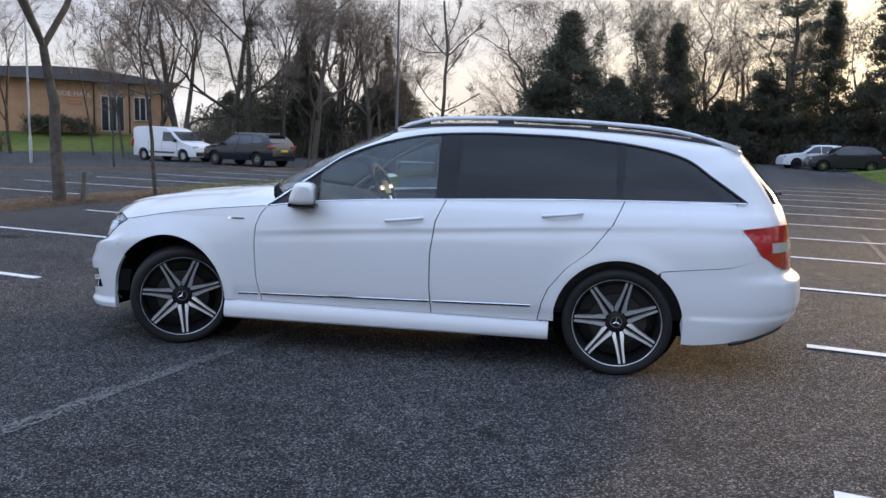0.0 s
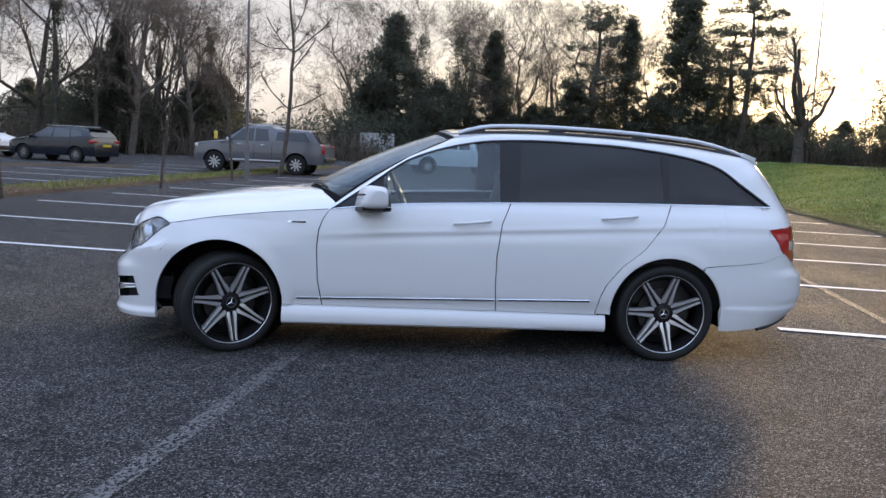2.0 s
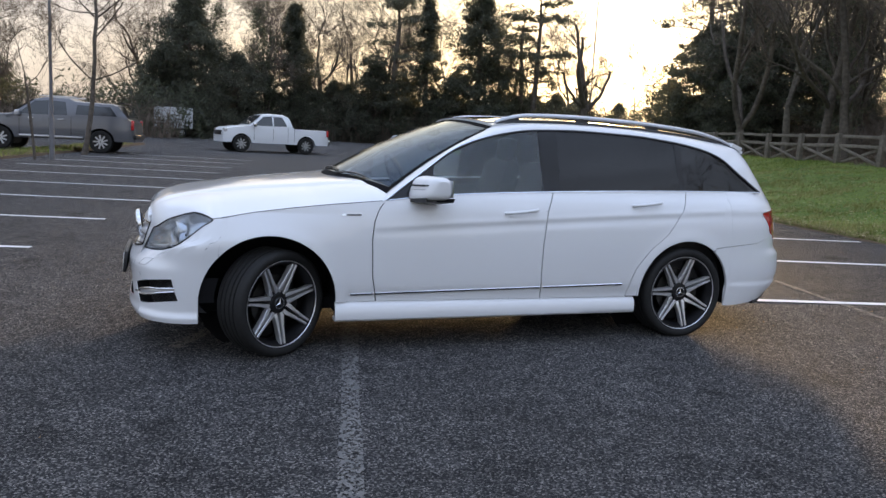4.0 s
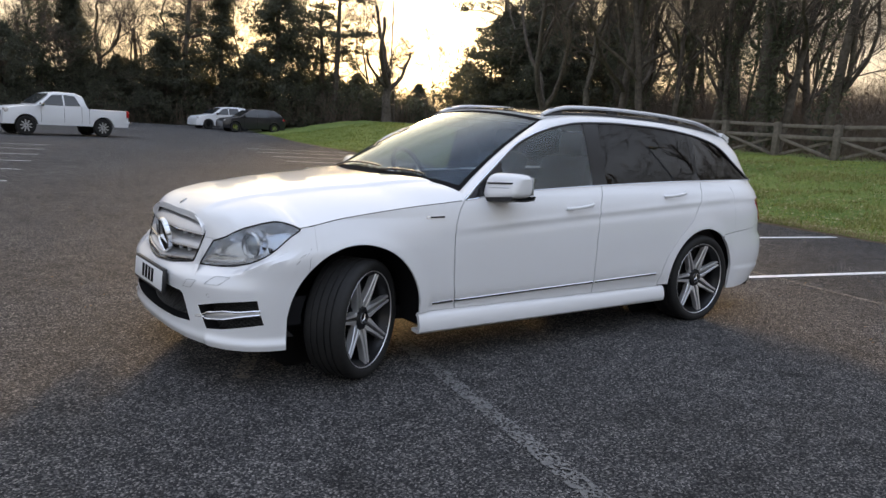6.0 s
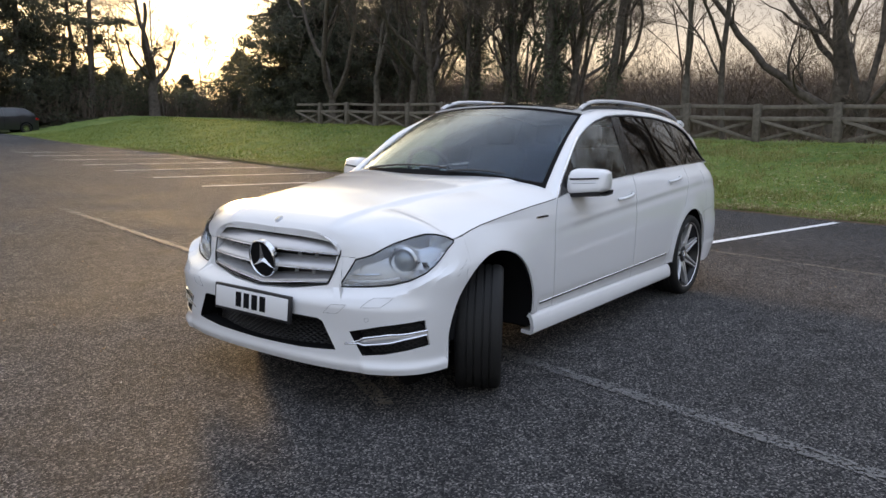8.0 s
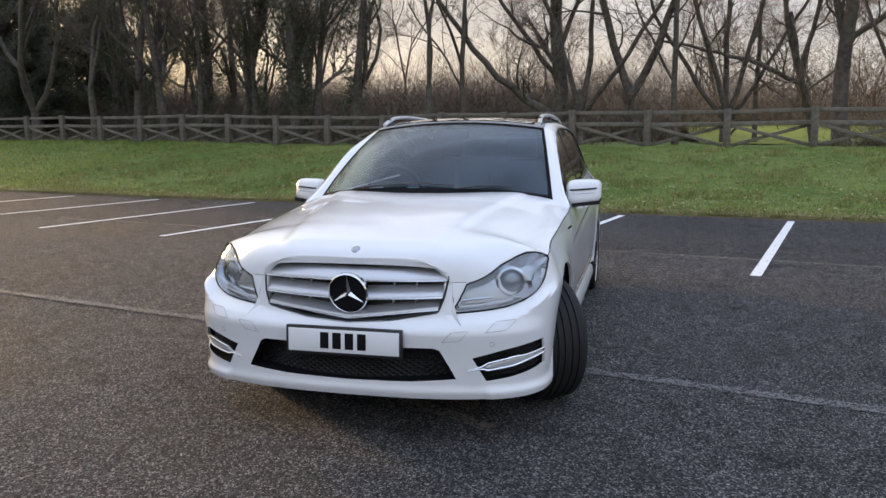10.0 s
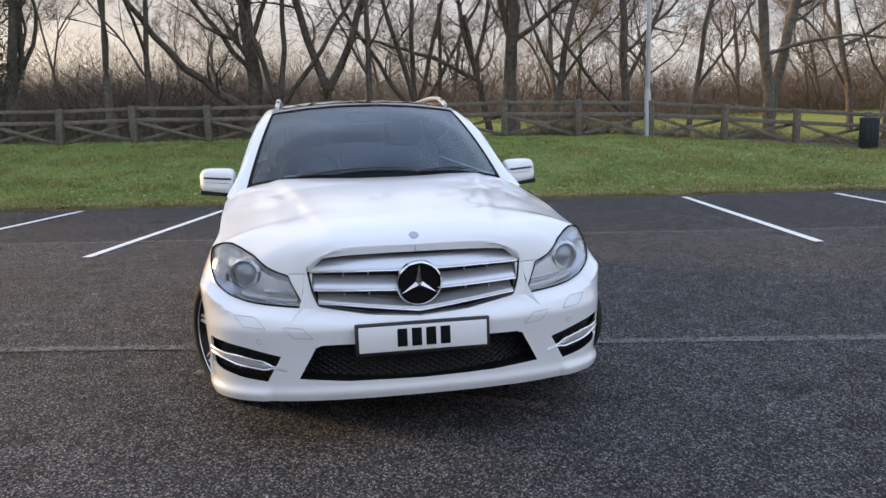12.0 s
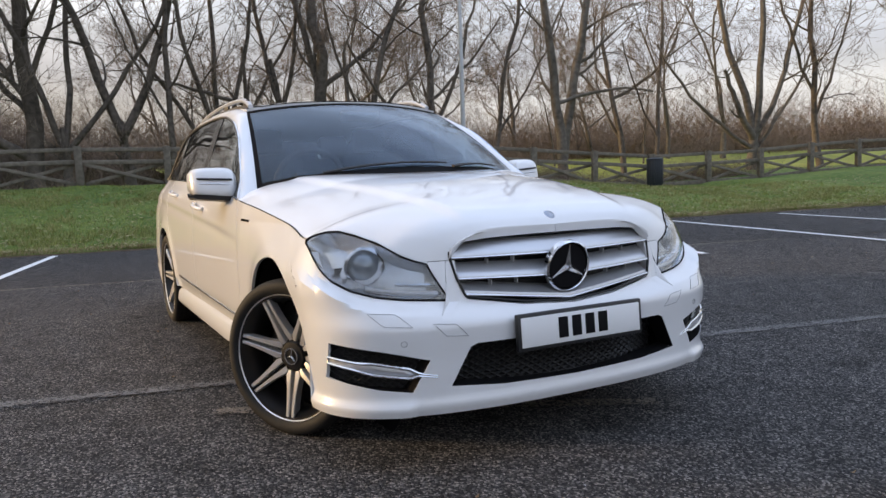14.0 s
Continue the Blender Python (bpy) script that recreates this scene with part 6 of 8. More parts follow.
PICKUP = dict(category="pickup truck", height=1.82, low=0.42, half=0.92, roof=0.70, wheel_r=0.385, wheels=(-1.62, 1.55), paint=M_SILVERPAINT, paint_label="grey metallic paint",
              top=[(-2.46, 0.70), (-2.42, 0.98), (-2.28, 1.10), (-1.75, 1.18), (-1.25, 1.22), (-0.55, 1.74), (-0.25, 1.81), (0.50, 1.82), (0.62, 1.76), (0.70, 1.72), (1.95, 1.69), (2.12, 1.62), (2.50, 1.16), (2.62, 1.10), (2.65, 0.62)],
              belt=[(-2.6, 0.95), (-1.2, 1.16), (2.6, 1.20)],
              panes=[((-1.02, 1.22), (-0.55, 1.66), (-0.10, 1.70), (-0.10, 1.22)), ((-0.04, 1.22), (-0.04, 1.70), (0.42, 1.68), (0.50, 1.24)), ((0.76, 1.27), (0.80, 1.60), (1.86, 1.58), (2.08, 1.27))],
              screens=[((-1.22, 1.24), (-0.62, 1.70), "windscreen", M_WINDOW), ((2.46, 1.24), (2.24, 1.64), "rear_screen", M_WINDOW)], seams=(-1.0, -0.07, 0.62),
              bits=[(2.58, 0.80, 1.00, 0.10, 0.16, 0.34, "tail_lamp", M_RED), (-2.34, 0.70, 0.98, 0.16, 0.30, 0.16, "headlamp", M_CLEARLAMP), (0.0, 0.93, 0.50, 2.0, 0.10, 0.06, "side_step", M_SATIN), (-1.02, 1.00, 1.24, 0.14, 0.20, 0.17, "door_mirror", M_SATIN),
                    (2.66, 0.0, 0.60, 0.10, 1.70, 0.16, "rear_bumper", M_BLACK), (-2.47, 0.0, 0.85, 0.08, 1.0, 0.25, "grille", M_CHROME), (0.15, 0.60, 1.85, 1.2, 0.04, 0.04, "roof_rail", M_SATIN), (2.16, 0.0, 1.75, 0.22, 1.2, 0.03, "spoiler", M_BLACK),
                    (-0.62, 0.935, 1.08, 0.20, 0.03, 0.03, "door_handle", M_CHROME), (0.30, 0.935, 1.08, 0.20, 0.03, 0.03, "door_handle", M_CHROME)])
vehicle("pickup_truck", "grey metallic double-cab pickup with a hardtop canopy", heading(-7.40, 24.2, -4.25, 23.75, 0.82, PICKUP["wheels"]), PICKUP)
WPICK = dict(PICKUP, paint=M_VANWHITE, paint_label="white paint", height=1.75, wheel_r=0.375, wheels=(-1.50, 1.50),
             top=[(-2.30, 0.70), (-2.26, 0.95), (-2.12, 1.06), (-1.60, 1.14), (-1.15, 1.19), (-0.50, 1.68), (-0.20, 1.74), (0.45, 1.73), (0.70, 1.62), (0.85, 1.20), (0.95, 1.12), (2.55, 1.12), (2.60, 1.05), (2.62, 0.62)],
             panes=[((-0.95, 1.20), (-0.50, 1.60), (-0.10, 1.63), (-0.10, 1.20)), ((-0.04, 1.20), (-0.04, 1.63), (0.38, 1.61), (0.58, 1.22))],
             screens=[((-1.12, 1.22), (-0.57, 1.64), "windscreen", M_WINDOW), ((0.86, 1.22), (0.72, 1.58), "rear_screen", M_WINDOW)], seams=(-0.95, -0.07, 0.62, 0.92),
             bits=[(2.56, 0.80, 0.98, 0.10, 0.14, 0.30, "tail_lamp", M_RED), (-2.18, 0.70, 0.94, 0.16, 0.30, 0.16, "headlamp", M_CLEARLAMP), (-0.95, 1.00, 1.22, 0.14, 0.20, 0.17, "door_mirror", M_CHROME), (2.66, 0.0, 0.60, 0.10, 1.70, 0.14, "rear_bumper", M_CHROME), (-2.31, 0.0, 0.82, 0.08, 1.0, 0.2, "grille", M_BLACK)])
vehicle("pickup_truck", "white double-cab pickup with an open load bed", heading(0.95, 29.9, 3.85, 30.5, 0.82, WPICK["wheels"]), WPICK)
SUV = dict(height=1.60, low=0.30, half=0.90, roof=0.62, wheel_r=0.345, wheels=(-1.32, 1.33), paint=M_NAVY, paint_label="dark blue paint",
           top=[(-2.18, 0.55), (-2.15, 0.78), (-2.00, 0.92), (-1.60, 1.01), (-1.05, 1.07), (-0.35, 1.50), (-0.05, 1.57), (0.6, 1.60), (1.3, 1.57), (1.75, 1.50), (1.95, 1.30), (2.10, 1.05), (2.18, 0.90), (2.20, 0.45)],
           belt=[(-2.2, 0.80), (-1.0, 1.02), (0.5, 1.06), (2.2, 1.14)],
           panes=[((-0.85, 1.07), (-0.33, 1.43), (0.12, 1.50), (0.12, 1.08)), ((0.18, 1.08), (0.18, 1.50), (0.92, 1.48), (1.05, 1.12)), ((1.10, 1.13), (1.00, 1.47), (1.42, 1.43), (1.66, 1.20))],
           screens=[((-1.02, 1.09), (-0.42, 1.47), "windscreen", M_WINDOW), ((2.04, 1.14), (1.80, 1.46), "rear_screen", M_WINDOW)], seams=(-0.82, 0.15, 1.06), rim=M_CHROME,
           bits=[(2.08, 0.70, 0.96, 0.20, 0.34, 0.14, "tail_lamp", M_RED), (-2.00, 0.66, 0.80, 0.22, 0.32, 0.12, "headlamp", M_CLEARLAMP), (-0.80, 0.97, 1.10, 0.12, 0.18, 0.14, "door_mirror", M_NAVY), (0.55, 0.60, 1.62, 1.7, 0.03, 0.03, "roof_rail", M_SATIN),
                 (2.20, 0.0, 0.78, 0.03, 0.52, 0.11, "rear_plate", M_YELLOW), (1.83, 0.0, 1.52, 0.20, 1.1, 0.03, "spoiler", M_BLACK)])
vehicle("compact_suv", "dark blue compact SUV with silver roof rails", heading(-15.83, 27.0, -13.32, 26.16, 0.80, SUV["wheels"]) @ Matrix.Diagonal((0.96, 0.96, 0.90, 1)), SUV)
VAN = dict(category="van", height=1.82, low=0.28, half=0.84, roof=0.70, wheel_r=0.315, wheels=(-1.38, 1.32), paint=M_VANWHITE, paint_label="white paint",
           top=[(-2.16, 0.50), (-2.13, 0.72), (-2.0, 0.85), (-1.55, 0.99), (-1.25, 1.06), (-0.55, 1.58), (-0.25, 1.72), (0.1, 1.80), (1.2, 1.82), (1.95, 1.80), (2.12, 1.72), (2.16, 1.2), (2.18, 0.45)],
           belt=[(-2.2, 0.75), (-1.0, 1.02), (2.2, 1.08)],
           panes=[((-1.05, 1.06), (-0.52, 1.50), (-0.02, 1.56), (-0.02, 1.06))],
           screens=[((-1.20, 1.09), (-0.60, 1.55), "windscreen", M_WINDOW)], seams=(-1.0, 0.02, 0.95),
           bits=[(-2.0, 0.62, 0.76, 0.22, 0.28, 0.16, "headlamp", M_CLEARLAMP), (0.0, 0.845, 0.48, 1.7, 0.03, 0.08, "rubbing_strip", M_BLACK), (-0.95, 0.92, 1.10, 0.12, 0.18, 0.18, "door_mirror", M_BLACK), (-2.15, 0.0, 0.42, 0.08, 1.4, 0.20, "front_bumper", M_BLACK), (2.14, 0.76, 0.95, 0.08, 0.12, 0.4, "tail_lamp", M_RED)])
vehicle("small_van", "white small panel van with black bumper", heading(-18.07, 28.26, -20.66, 29.0, -0.74, VAN["wheels"]) @ Matrix.Diagonal((0.97, 0.97, 0.92, 1)), VAN)
HATCH = dict(SUV, height=1.50, wheel_r=0.31, half=0.86, low=0.24, paint=M_VANWHITE, paint_label="white paint",
             top=[(-2.05, 0.50), (-2.0, 0.70), (-1.85, 0.82), (-1.4, 0.90), (-1.0, 0.96), (-0.30, 1.40), (0.05, 1.48), (0.8, 1.49), (1.35, 1.44), (1.75, 1.18), (1.92, 0.98), (2.0, 0.86), (2.02, 0.40)],
             belt=[(-2.1, 0.70), (-0.9, 0.92), (0.5, 0.96), (2.1, 1.0)], wheels=(-1.27, 1.27),
             panes=[((-0.75, 0.96), (-0.28, 1.33), (0.10, 1.40), (0.10, 0.97)), ((0.15, 0.97), (0.15, 1.40), (0.78, 1.39), (0.92, 1.0))],
             screens=[((-0.96, 0.98), (-0.36, 1.37), "windscreen", M_WINDOW), ((1.72, 1.03), (1.40, 1.39), "rear_screen", M_WINDOW)], seams=(-0.72, 0.12, 0.95),
             bits=[(1.90, 0.66, 0.86, 0.18, 0.30, 0.14, "tail_lamp", M_RED), (-1.86, 0.62, 0.70, 0.22, 0.30, 0.12, "headlamp", M_CLEARLAMP), (-0.70, 0.92, 1.0, 0.12, 0.16, 0.13, "door_mirror", M_BLACK)])
vehicle("hatchback_car", "white hatchback parked by the far hedge", heading(13.3, 45.3, 15.8, 45.5, 0.76, HATCH["wheels"]), HATCH)
DARKH = dict(HATCH, paint=M_DARKGREY, paint_label="dark grey paint")
vehicle("hatchback_car", "dark grey hatchback beside a white one", heading(14.1, 42.6, 16.6, 42.5, 0.76, DARKH["wheels"]), DARKH)

# ---- fence, lamp posts, bin ----


def fence_x(y):
    return 16.4 + 0.178 * y


posts_y = list(np.arange(-27.3, 26, 2.0))


def fence_bay(ya, yb):
    """One bay of the timber fence: a post, two rails and a crossed brace."""
    a = Vector((fence_x(ya), ya, ground_z(fence_x(ya), ya) - 0.05))
    b = Vector((fence_x(yb), yb, ground_z(fence_x(yb), yb) - 0.05))
    bay = thing("fence_bay", "weathered post-and-rail timber fence with crossed braces", "fence", "fence along the bank", Matrix.Translation(a))
    d = b - a
    ang = math.atan2(d.y, d.x)
    L = math.hypot(d.x, d.y)
    rot = Matrix.Rotation(ang, 4, "Z")
    tilt = math.atan2(d.z, L)
    j = random.Random(int(ya * 10))
    bm = bmesh.new()
    box(bm, 0.17, 0.15, 1.12, rot @ Matrix.Rotation(radians(j.uniform(-2, 2)), 4, "Y") @ Matrix.Translation((0, 0, 0.52)), 0.015)
    part("post", bm, M_FENCE, bay)
    for h, sz in ((0.99, 0.10), (0.68, 0.11)) + (((0.10, 0.13),) if ya < -13 else ()):
        bm = bmesh.new()
        box(bm, L + 0.06, 0.075, sz, rot @ Matrix.Rotation(-tilt + radians(j.uniform(-0.5, 0.5)), 4, "Y") @ Matrix.Translation((L / 2, -0.10 if h > 0.8 else -0.02, h + 0.01)), 0.015)
        part("rail", bm, M_FENCE, bay)
    for s in (0, 1):
        p, q = ((0.10, 0.14), (L - 0.1, 0.64)) if s else ((0.10, 0.64), (L - 0.1, 0.14))
        bm = bmesh.new()
        ln = math.hypot(q[0] - p[0], q[1] - p[1])
        box(bm, ln, 0.06, 0.085, rot @ Matrix.Translation(((p[0] + q[0]) / 2, -0.09 + 0.07 * s, (p[1] + q[1]) / 2 + d.z / 2)) @ Matrix.Rotation(-math.atan2(q[1] - p[1], q[0] - p[0]) - tilt, 4, "Y"), 0.012)
        part("brace", bm, M_FENCE, bay)
    return bay


for ya, yb in zip(posts_y[:-1], posts_y[1:]):
    fence_bay(ya, yb)


def lamp_post(x, y, high, label, sleeve=1.3, r=0.055, twin=False, mat=M_LAMPPOST):
    z = ground_z(x, y) - 0.05
    root = thing("lamp_post", label, "lamp post", "", Matrix.Translation((x, y, z)))
    bm = bmesh.new()
    tube(bm, [(0, 0, 0), (0, 0, sleeve), (0, 0, sleeve + 0.12)], [r * 1.55, r * 1.55, r * 1.1], 14)
    part("sleeve", bm, mat, root, "wider grey base section")
    bm = bmesh.new()
    tube(bm, [(0, 0, sleeve), (0, 0, high * 0.5), (0, 0, high)], [r * 1.1, r, r * 0.75], 12)
    part("pole", bm, mat, root, "slim galvanised pole")
    for side in (1, -1) if twin else (1,):
        bm = bmesh.new()
        box(bm, 0.5 if twin else 0.7, 0.24, 0.10, Matrix.Translation((side * (0.28 if twin else 0.30), 0, high)), 0.03)
        part("lantern", bm, mat, root)
    return root


lamp_post(14.78, -9.2, 8.0, "grey steel lamp post standing on the grass bank", 1.25, 0.060)
lamp_post(-5.11, 18.70, 6.13, "slim grey lamp post with twin lanterns among parked vehicles", 1.1, 0.044, twin=True, mat=M_LAMPPOST_BACKLIT)
lamp_post(-22.0, 22.9, 8.0, "slim grey lamp post by the far lane", 1.1, 0.042)
lamp_post(31.0, 52.0, 14.0, "slim dark lamp post before the sunset trees", 1.2, 0.060)

root = thing("litter_bin", "dark slatted litter bin on the grass by the fence", "litter bin", "", Matrix.Translation((13.0, -14.75, ground_z(13.0, -14.75) - 0.02)))
bm = bmesh.new()
lathe(bm, [(0.001, 0), (0.20, 0.0), (0.22, 0.03), (0.22, 0.82), (0.19, 0.82), (0.19, 0.1)], 20, Matrix.Rotation(radians(90), 4, "X"))
part("drum", bm, M_BIN, root)
for k in range(20):
    a = 2 * math.pi * k / 20
    bm = bmesh.new()
    box(bm, 0.045, 0.02, 0.74, Matrix.Rotation(a, 4, "Z") @ Matrix.Translation((0, 0.232, 0.43)), 0.004)
    part("slat", bm, M_BIN, root)
bm = bmesh.new()
lathe(bm, [(0.19, 0.80), (0.25, 0.80), (0.25, 0.87), (0.17, 0.90), (0.17, 0.80)], 20, Matrix.Rotation(radians(90), 4, "X"))
part("rim", bm, M_BIN, root)

# ---- trees ----


def limb(V, F, pts, rads, n):
    base = len(V)
    prev = None
    for i, p in enumerate(pts):
        d = (pts[min(i + 1, len(pts) - 1)] - pts[max(i - 1, 0)])
        d.normalize()
        s = d.cross(Vector((0.31, 0.87, 0.38)))
        s.normalize()
        u = s.cross(d)
        for k in range(n):
            a = 2 * math.pi * k / n
            q = p + (s * math.cos(a) + u * math.sin(a)) * rads[i]
            V.append((q.x, q.y, q.z))
    for i in range(len(pts) - 1):
        for k in range(n):
            a, b = base + i * n + k, base + i * n + (k + 1) % n
            F.append((a, b, b + n, a + n))


def grow(seed, high, r0, fork=0.3, spread=0.55, depth=5, kids=(3, 4), droop=0.0, trunks=1, up=0.25, split=None, wander=1.0):
    """Limbs and twigs of a leafless tree. Gives the wood (trunk and limbs) and the twigs as two meshes."""
    rnd = random.Random(seed)
    W, WF, T, TF = [], [], [], []

    def rv():
        return Vector((rnd.gauss(0, 1), rnd.gauss(0, 1), rnd.gauss(0, 1)))

    def branch(p, d, length, r, level):
        n = 6 if level < 2 else 3
        pts, rads = [p.copy()], [r]
        q, dd = p.copy(), d.copy()
        for i in range(n):
            dd = (dd + rv() * wander * ((0.10 if level else 0.05) + 0.05 * level) + Vector((0, 0, up * (1 if level > 0 else 0.3) - droop * level)) * 0.35).normalized()
            q = q + dd * length / n
            pts.append(q.copy())
            rads.append(max(r * (1 - (0.42 if level < 3 else 0.75) * (i + 1) / n), 0.005))
        sides = 9 if level == 0 else 6 if level == 1 else 4 if level == 2 else 3
        if level <= 2:
            limb(W, WF, pts, rads, sides)
        else:
            limb(T, TF, pts, rads, sides)
        if level >= depth:
            return
        if level == 0 and split:
            turn = rnd.uniform(0, 6.28)
            for k in range(split[1]):
                a = turn + 6.283 * k / split[1] + rnd.uniform(-0.4, 0.4)
                lean = split[2] * rnd.uniform(0.55, 1.35)
                branch(pts[-1].copy(), Vector((math.cos(a) * math.sin(lean), math.sin(a) * math.sin(lean), math.cos(lean))), high * rnd.uniform(0.48, 0.60), rads[-1] * rnd.uniform(0.68, 0.88), 1)
            return
        m = rnd.randint(*kids) + (1 if level >= 2 else 0)
        for k in range(m):
            t = fork if (level == 0 and k == 0) else rnd.uniform(0.35 if level else max(fork, 0.25), 1.0)
            if k == m - 1:
                t = 1.0
            i = min(int(t * n), n - 1)
            f = t * n - i
            o = pts[i].lerp(pts[i + 1], f)
            axis = (pts[i + 1] - pts[i]).normalized()
            side = rv()
            side = (side - axis * side.dot(axis)).normalized()
            lean = spread * rnd.uniform(0.6, 1.3) * (0.45 if k == m - 1 else 1)
            nd = (axis * math.cos(lean) + side * math.sin(lean)).normalized()
            rr = (rads[i] * (1 - f) + rads[i + 1] * f) * rnd.uniform(0.45, 0.72)
            branch(o, nd, length * rnd.uniform(0.48, 0.74), max(rr, 0.0085), level + 1)

    for k in range(trunks):
        d0 = Vector((rnd.gauss(0, 0.03 + 0.12 * (trunks > 1)), rnd.gauss(0, 0.03 + 0.12 * (trunks > 1)), 1)).normalized()
        branch(Vector((0.12 * k, 0.05 * k, -0.15)), d0, high * (split[0] if split else 0.50), r0 * (1 if k == 0 else 0.75), 0)
    return W, WF, T, TF


def mesh_raw(name, V, F, mat, smooth=True):
    me = bpy.data.meshes.new(name)
    me.from_pydata(V, [], F)
    me.materials.append(mat)
    if smooth:
        me.shade_smooth()
    return me


def leaves(V, F, c, rad, n, size, rnd, flat=1.0):
    """A clump of small leaf faces in an uneven ball."""
    for _ in range(n):
        v = rnd.normal(0, 1, 3)
        v /= max(np.linalg.norm(v), 1e-6)
        p = np.array(c) + v * rad * rnd.uniform(0.35, 1.0) ** 0.6 * np.array([1, 1, flat])
        a, b = rnd.normal(0, 1, 3), rnd.normal(0, 1, 3)
        a = a / np.linalg.norm(a) * size * rnd.uniform(0.5, 1.2)
        b = b / np.linalg.norm(b) * size * rnd.uniform(0.3, 0.7)
        i = len(V)
        V += [tuple(p - a), tuple(p + b), tuple(p + a)]
        F.append((i, i + 1, i + 2))


def bare_tree(name, seed, high, r0, label, bark, **kw):
    W, WF, T, TF = grow(seed, high, r0, **kw)
    root = thing(name, label, "tree", "winter trees")
    o = new("trunk", mesh_raw("trunk", W, WF, bark))
    o.parent = root
    o = new("crown", mesh_raw("crown", T, TF, M_TWIG))
    o.parent = root
    tagged(o, "fine bare twigs")
    return root


def limbed_tree(seed, label, stems, bark, kids=(4, 6), spread=0.75, reach=0.30, levels=4):
    """A leafless tree from its main stems: (start height, lean at the foot, lean at the tip, lean away, length, radius);
    leans in degrees, positive towards -y. Side branches and twigs grow from the stems."""
    rnd = random.Random(seed)
    W, WF, T, TF = [], [], [], []

    def rv():
        return Vector((rnd.gauss(0, 1), rnd.gauss(0, 1), rnd.gauss(0, 1)))

    def branch(p, d, length, r, level):
        n = 5 if level == 1 else 4 if level == 2 else 3
        pts, rads, q, dd = [p.copy()], [r], p.copy(), d.copy()
        for i in range(n):
            dd = (dd + rv() * (0.16 + 0.03 * level) + Vector((0, 0, 0.10))).normalized()
            q = q + dd * length / n
            pts.append(q.copy())
            rads.append(max(r * (1 - 0.72 * (i + 1) / n), 0.0055))
        limb(W if level < 3 else T, WF if level < 3 else TF, pts, rads, 5 if level == 1 else 4 if level == 2 else 3)
        if level >= levels:
            return
        for k in range(rnd.randint(4, 5) if level < 3 else 3):
            t = 1.0 if k == 0 else rnd.uniform(0.25, 1.0)
            i = min(int(t * n), n - 1)
            o = pts[i].lerp(pts[i + 1], t * n - i)
            axis = (pts[i + 1] - pts[i]).normalized()
            side = rv()
            side = (side - axis * side.dot(axis)).normalized()
            lean = spread * rnd.uniform(0.6, 1.3) * (0.4 if k == 0 else 1)
            branch(o, (axis * math.cos(lean) + side * math.sin(lean)).normalized(), length * rnd.uniform(0.42, 0.68), max(rads[i] * rnd.uniform(0.45, 0.7), 0.0085), level + 1)

    first = None
    for z0, a0, a1, away, length, r in stems:
        n = 10
        q = Vector((0, 0, z0 - 0.15))
        if first:
            q = min(first, key=lambda v: abs(v.z - z0)).copy()
        pts, rads = [q.copy()], [r * (1.25 if not first else 1.0)]
        for i in range(n):
            a, b = radians(a0 + (a1 - a0) * i / (n - 1)), radians(away)
            dd = (Vector((math.sin(b), -math.sin(a), math.cos(a) * math.cos(b))) + rv() * 0.085).normalized()
            q = q + dd * length / n
            pts.append(q.copy())
            rads.append(max(r * (1 - 0.55 * (i + 1) / n), 0.02))
        limb(W, WF, pts, rads, 9)
        if not first:
            first = pts
        for k in range(rnd.randint(*kids)):
            t = rnd.uniform(0.22 if z0 < 0.5 else 0.10, 1.0)
            i = min(int(t * n), n - 1)
            axis = (pts[i + 1] - pts[i]).normalized()
            side = rv()
            side = (side - axis * side.dot(axis)).normalized()
            lean = rnd.uniform(0.55, 1.15)
            branch(pts[i].lerp(pts[i + 1], t * n - i), (axis * math.cos(lean) + side * math.sin(lean)).normalized(), length * reach * rnd.uniform(0.6, 1.2), max(rads[i] * rnd.uniform(0.28, 0.5), 0.014), 1)
    root = thing("bare_tree", label, "tree", "winter trees")
    for nm, vv, ff, mat in (("trunk", W, WF, bark), ("crown", T, TF, M_TWIG)):
        o = new(nm, mesh_raw(nm, vv, ff, mat))
        o.parent = root
        if nm == "crown":
            tagged(o, "fine bare twigs")
    return root


def ivy_tree(name, seed, high, r0, label, cover=0.6, **kw):
    root = bare_tree(name, seed, high, r0, label, M_BARK, **kw)
    rnd = np.random.default_rng(seed)
    V, F = [], []
    for k in range(46):
        t = rnd.uniform(0, 1)
        z = high * cover * t
        w = 0.35 + 0.75 * (1 - abs(2 * t - 0.9)) * rnd.uniform(0.5, 1)
        a = rnd.uniform(0, 2 * math.pi)
        leaves(V, F, (0.35 * w * math.cos(a), 0.35 * w * math.sin(a), z), w * 0.75, 60, 0.13, rnd)
    o = new("ivy", mesh_raw("ivy", V, F, M_IVY_HAZED, False))
    o.parent = root
    tagged(o, "dark ivy round the trunk")
    return root


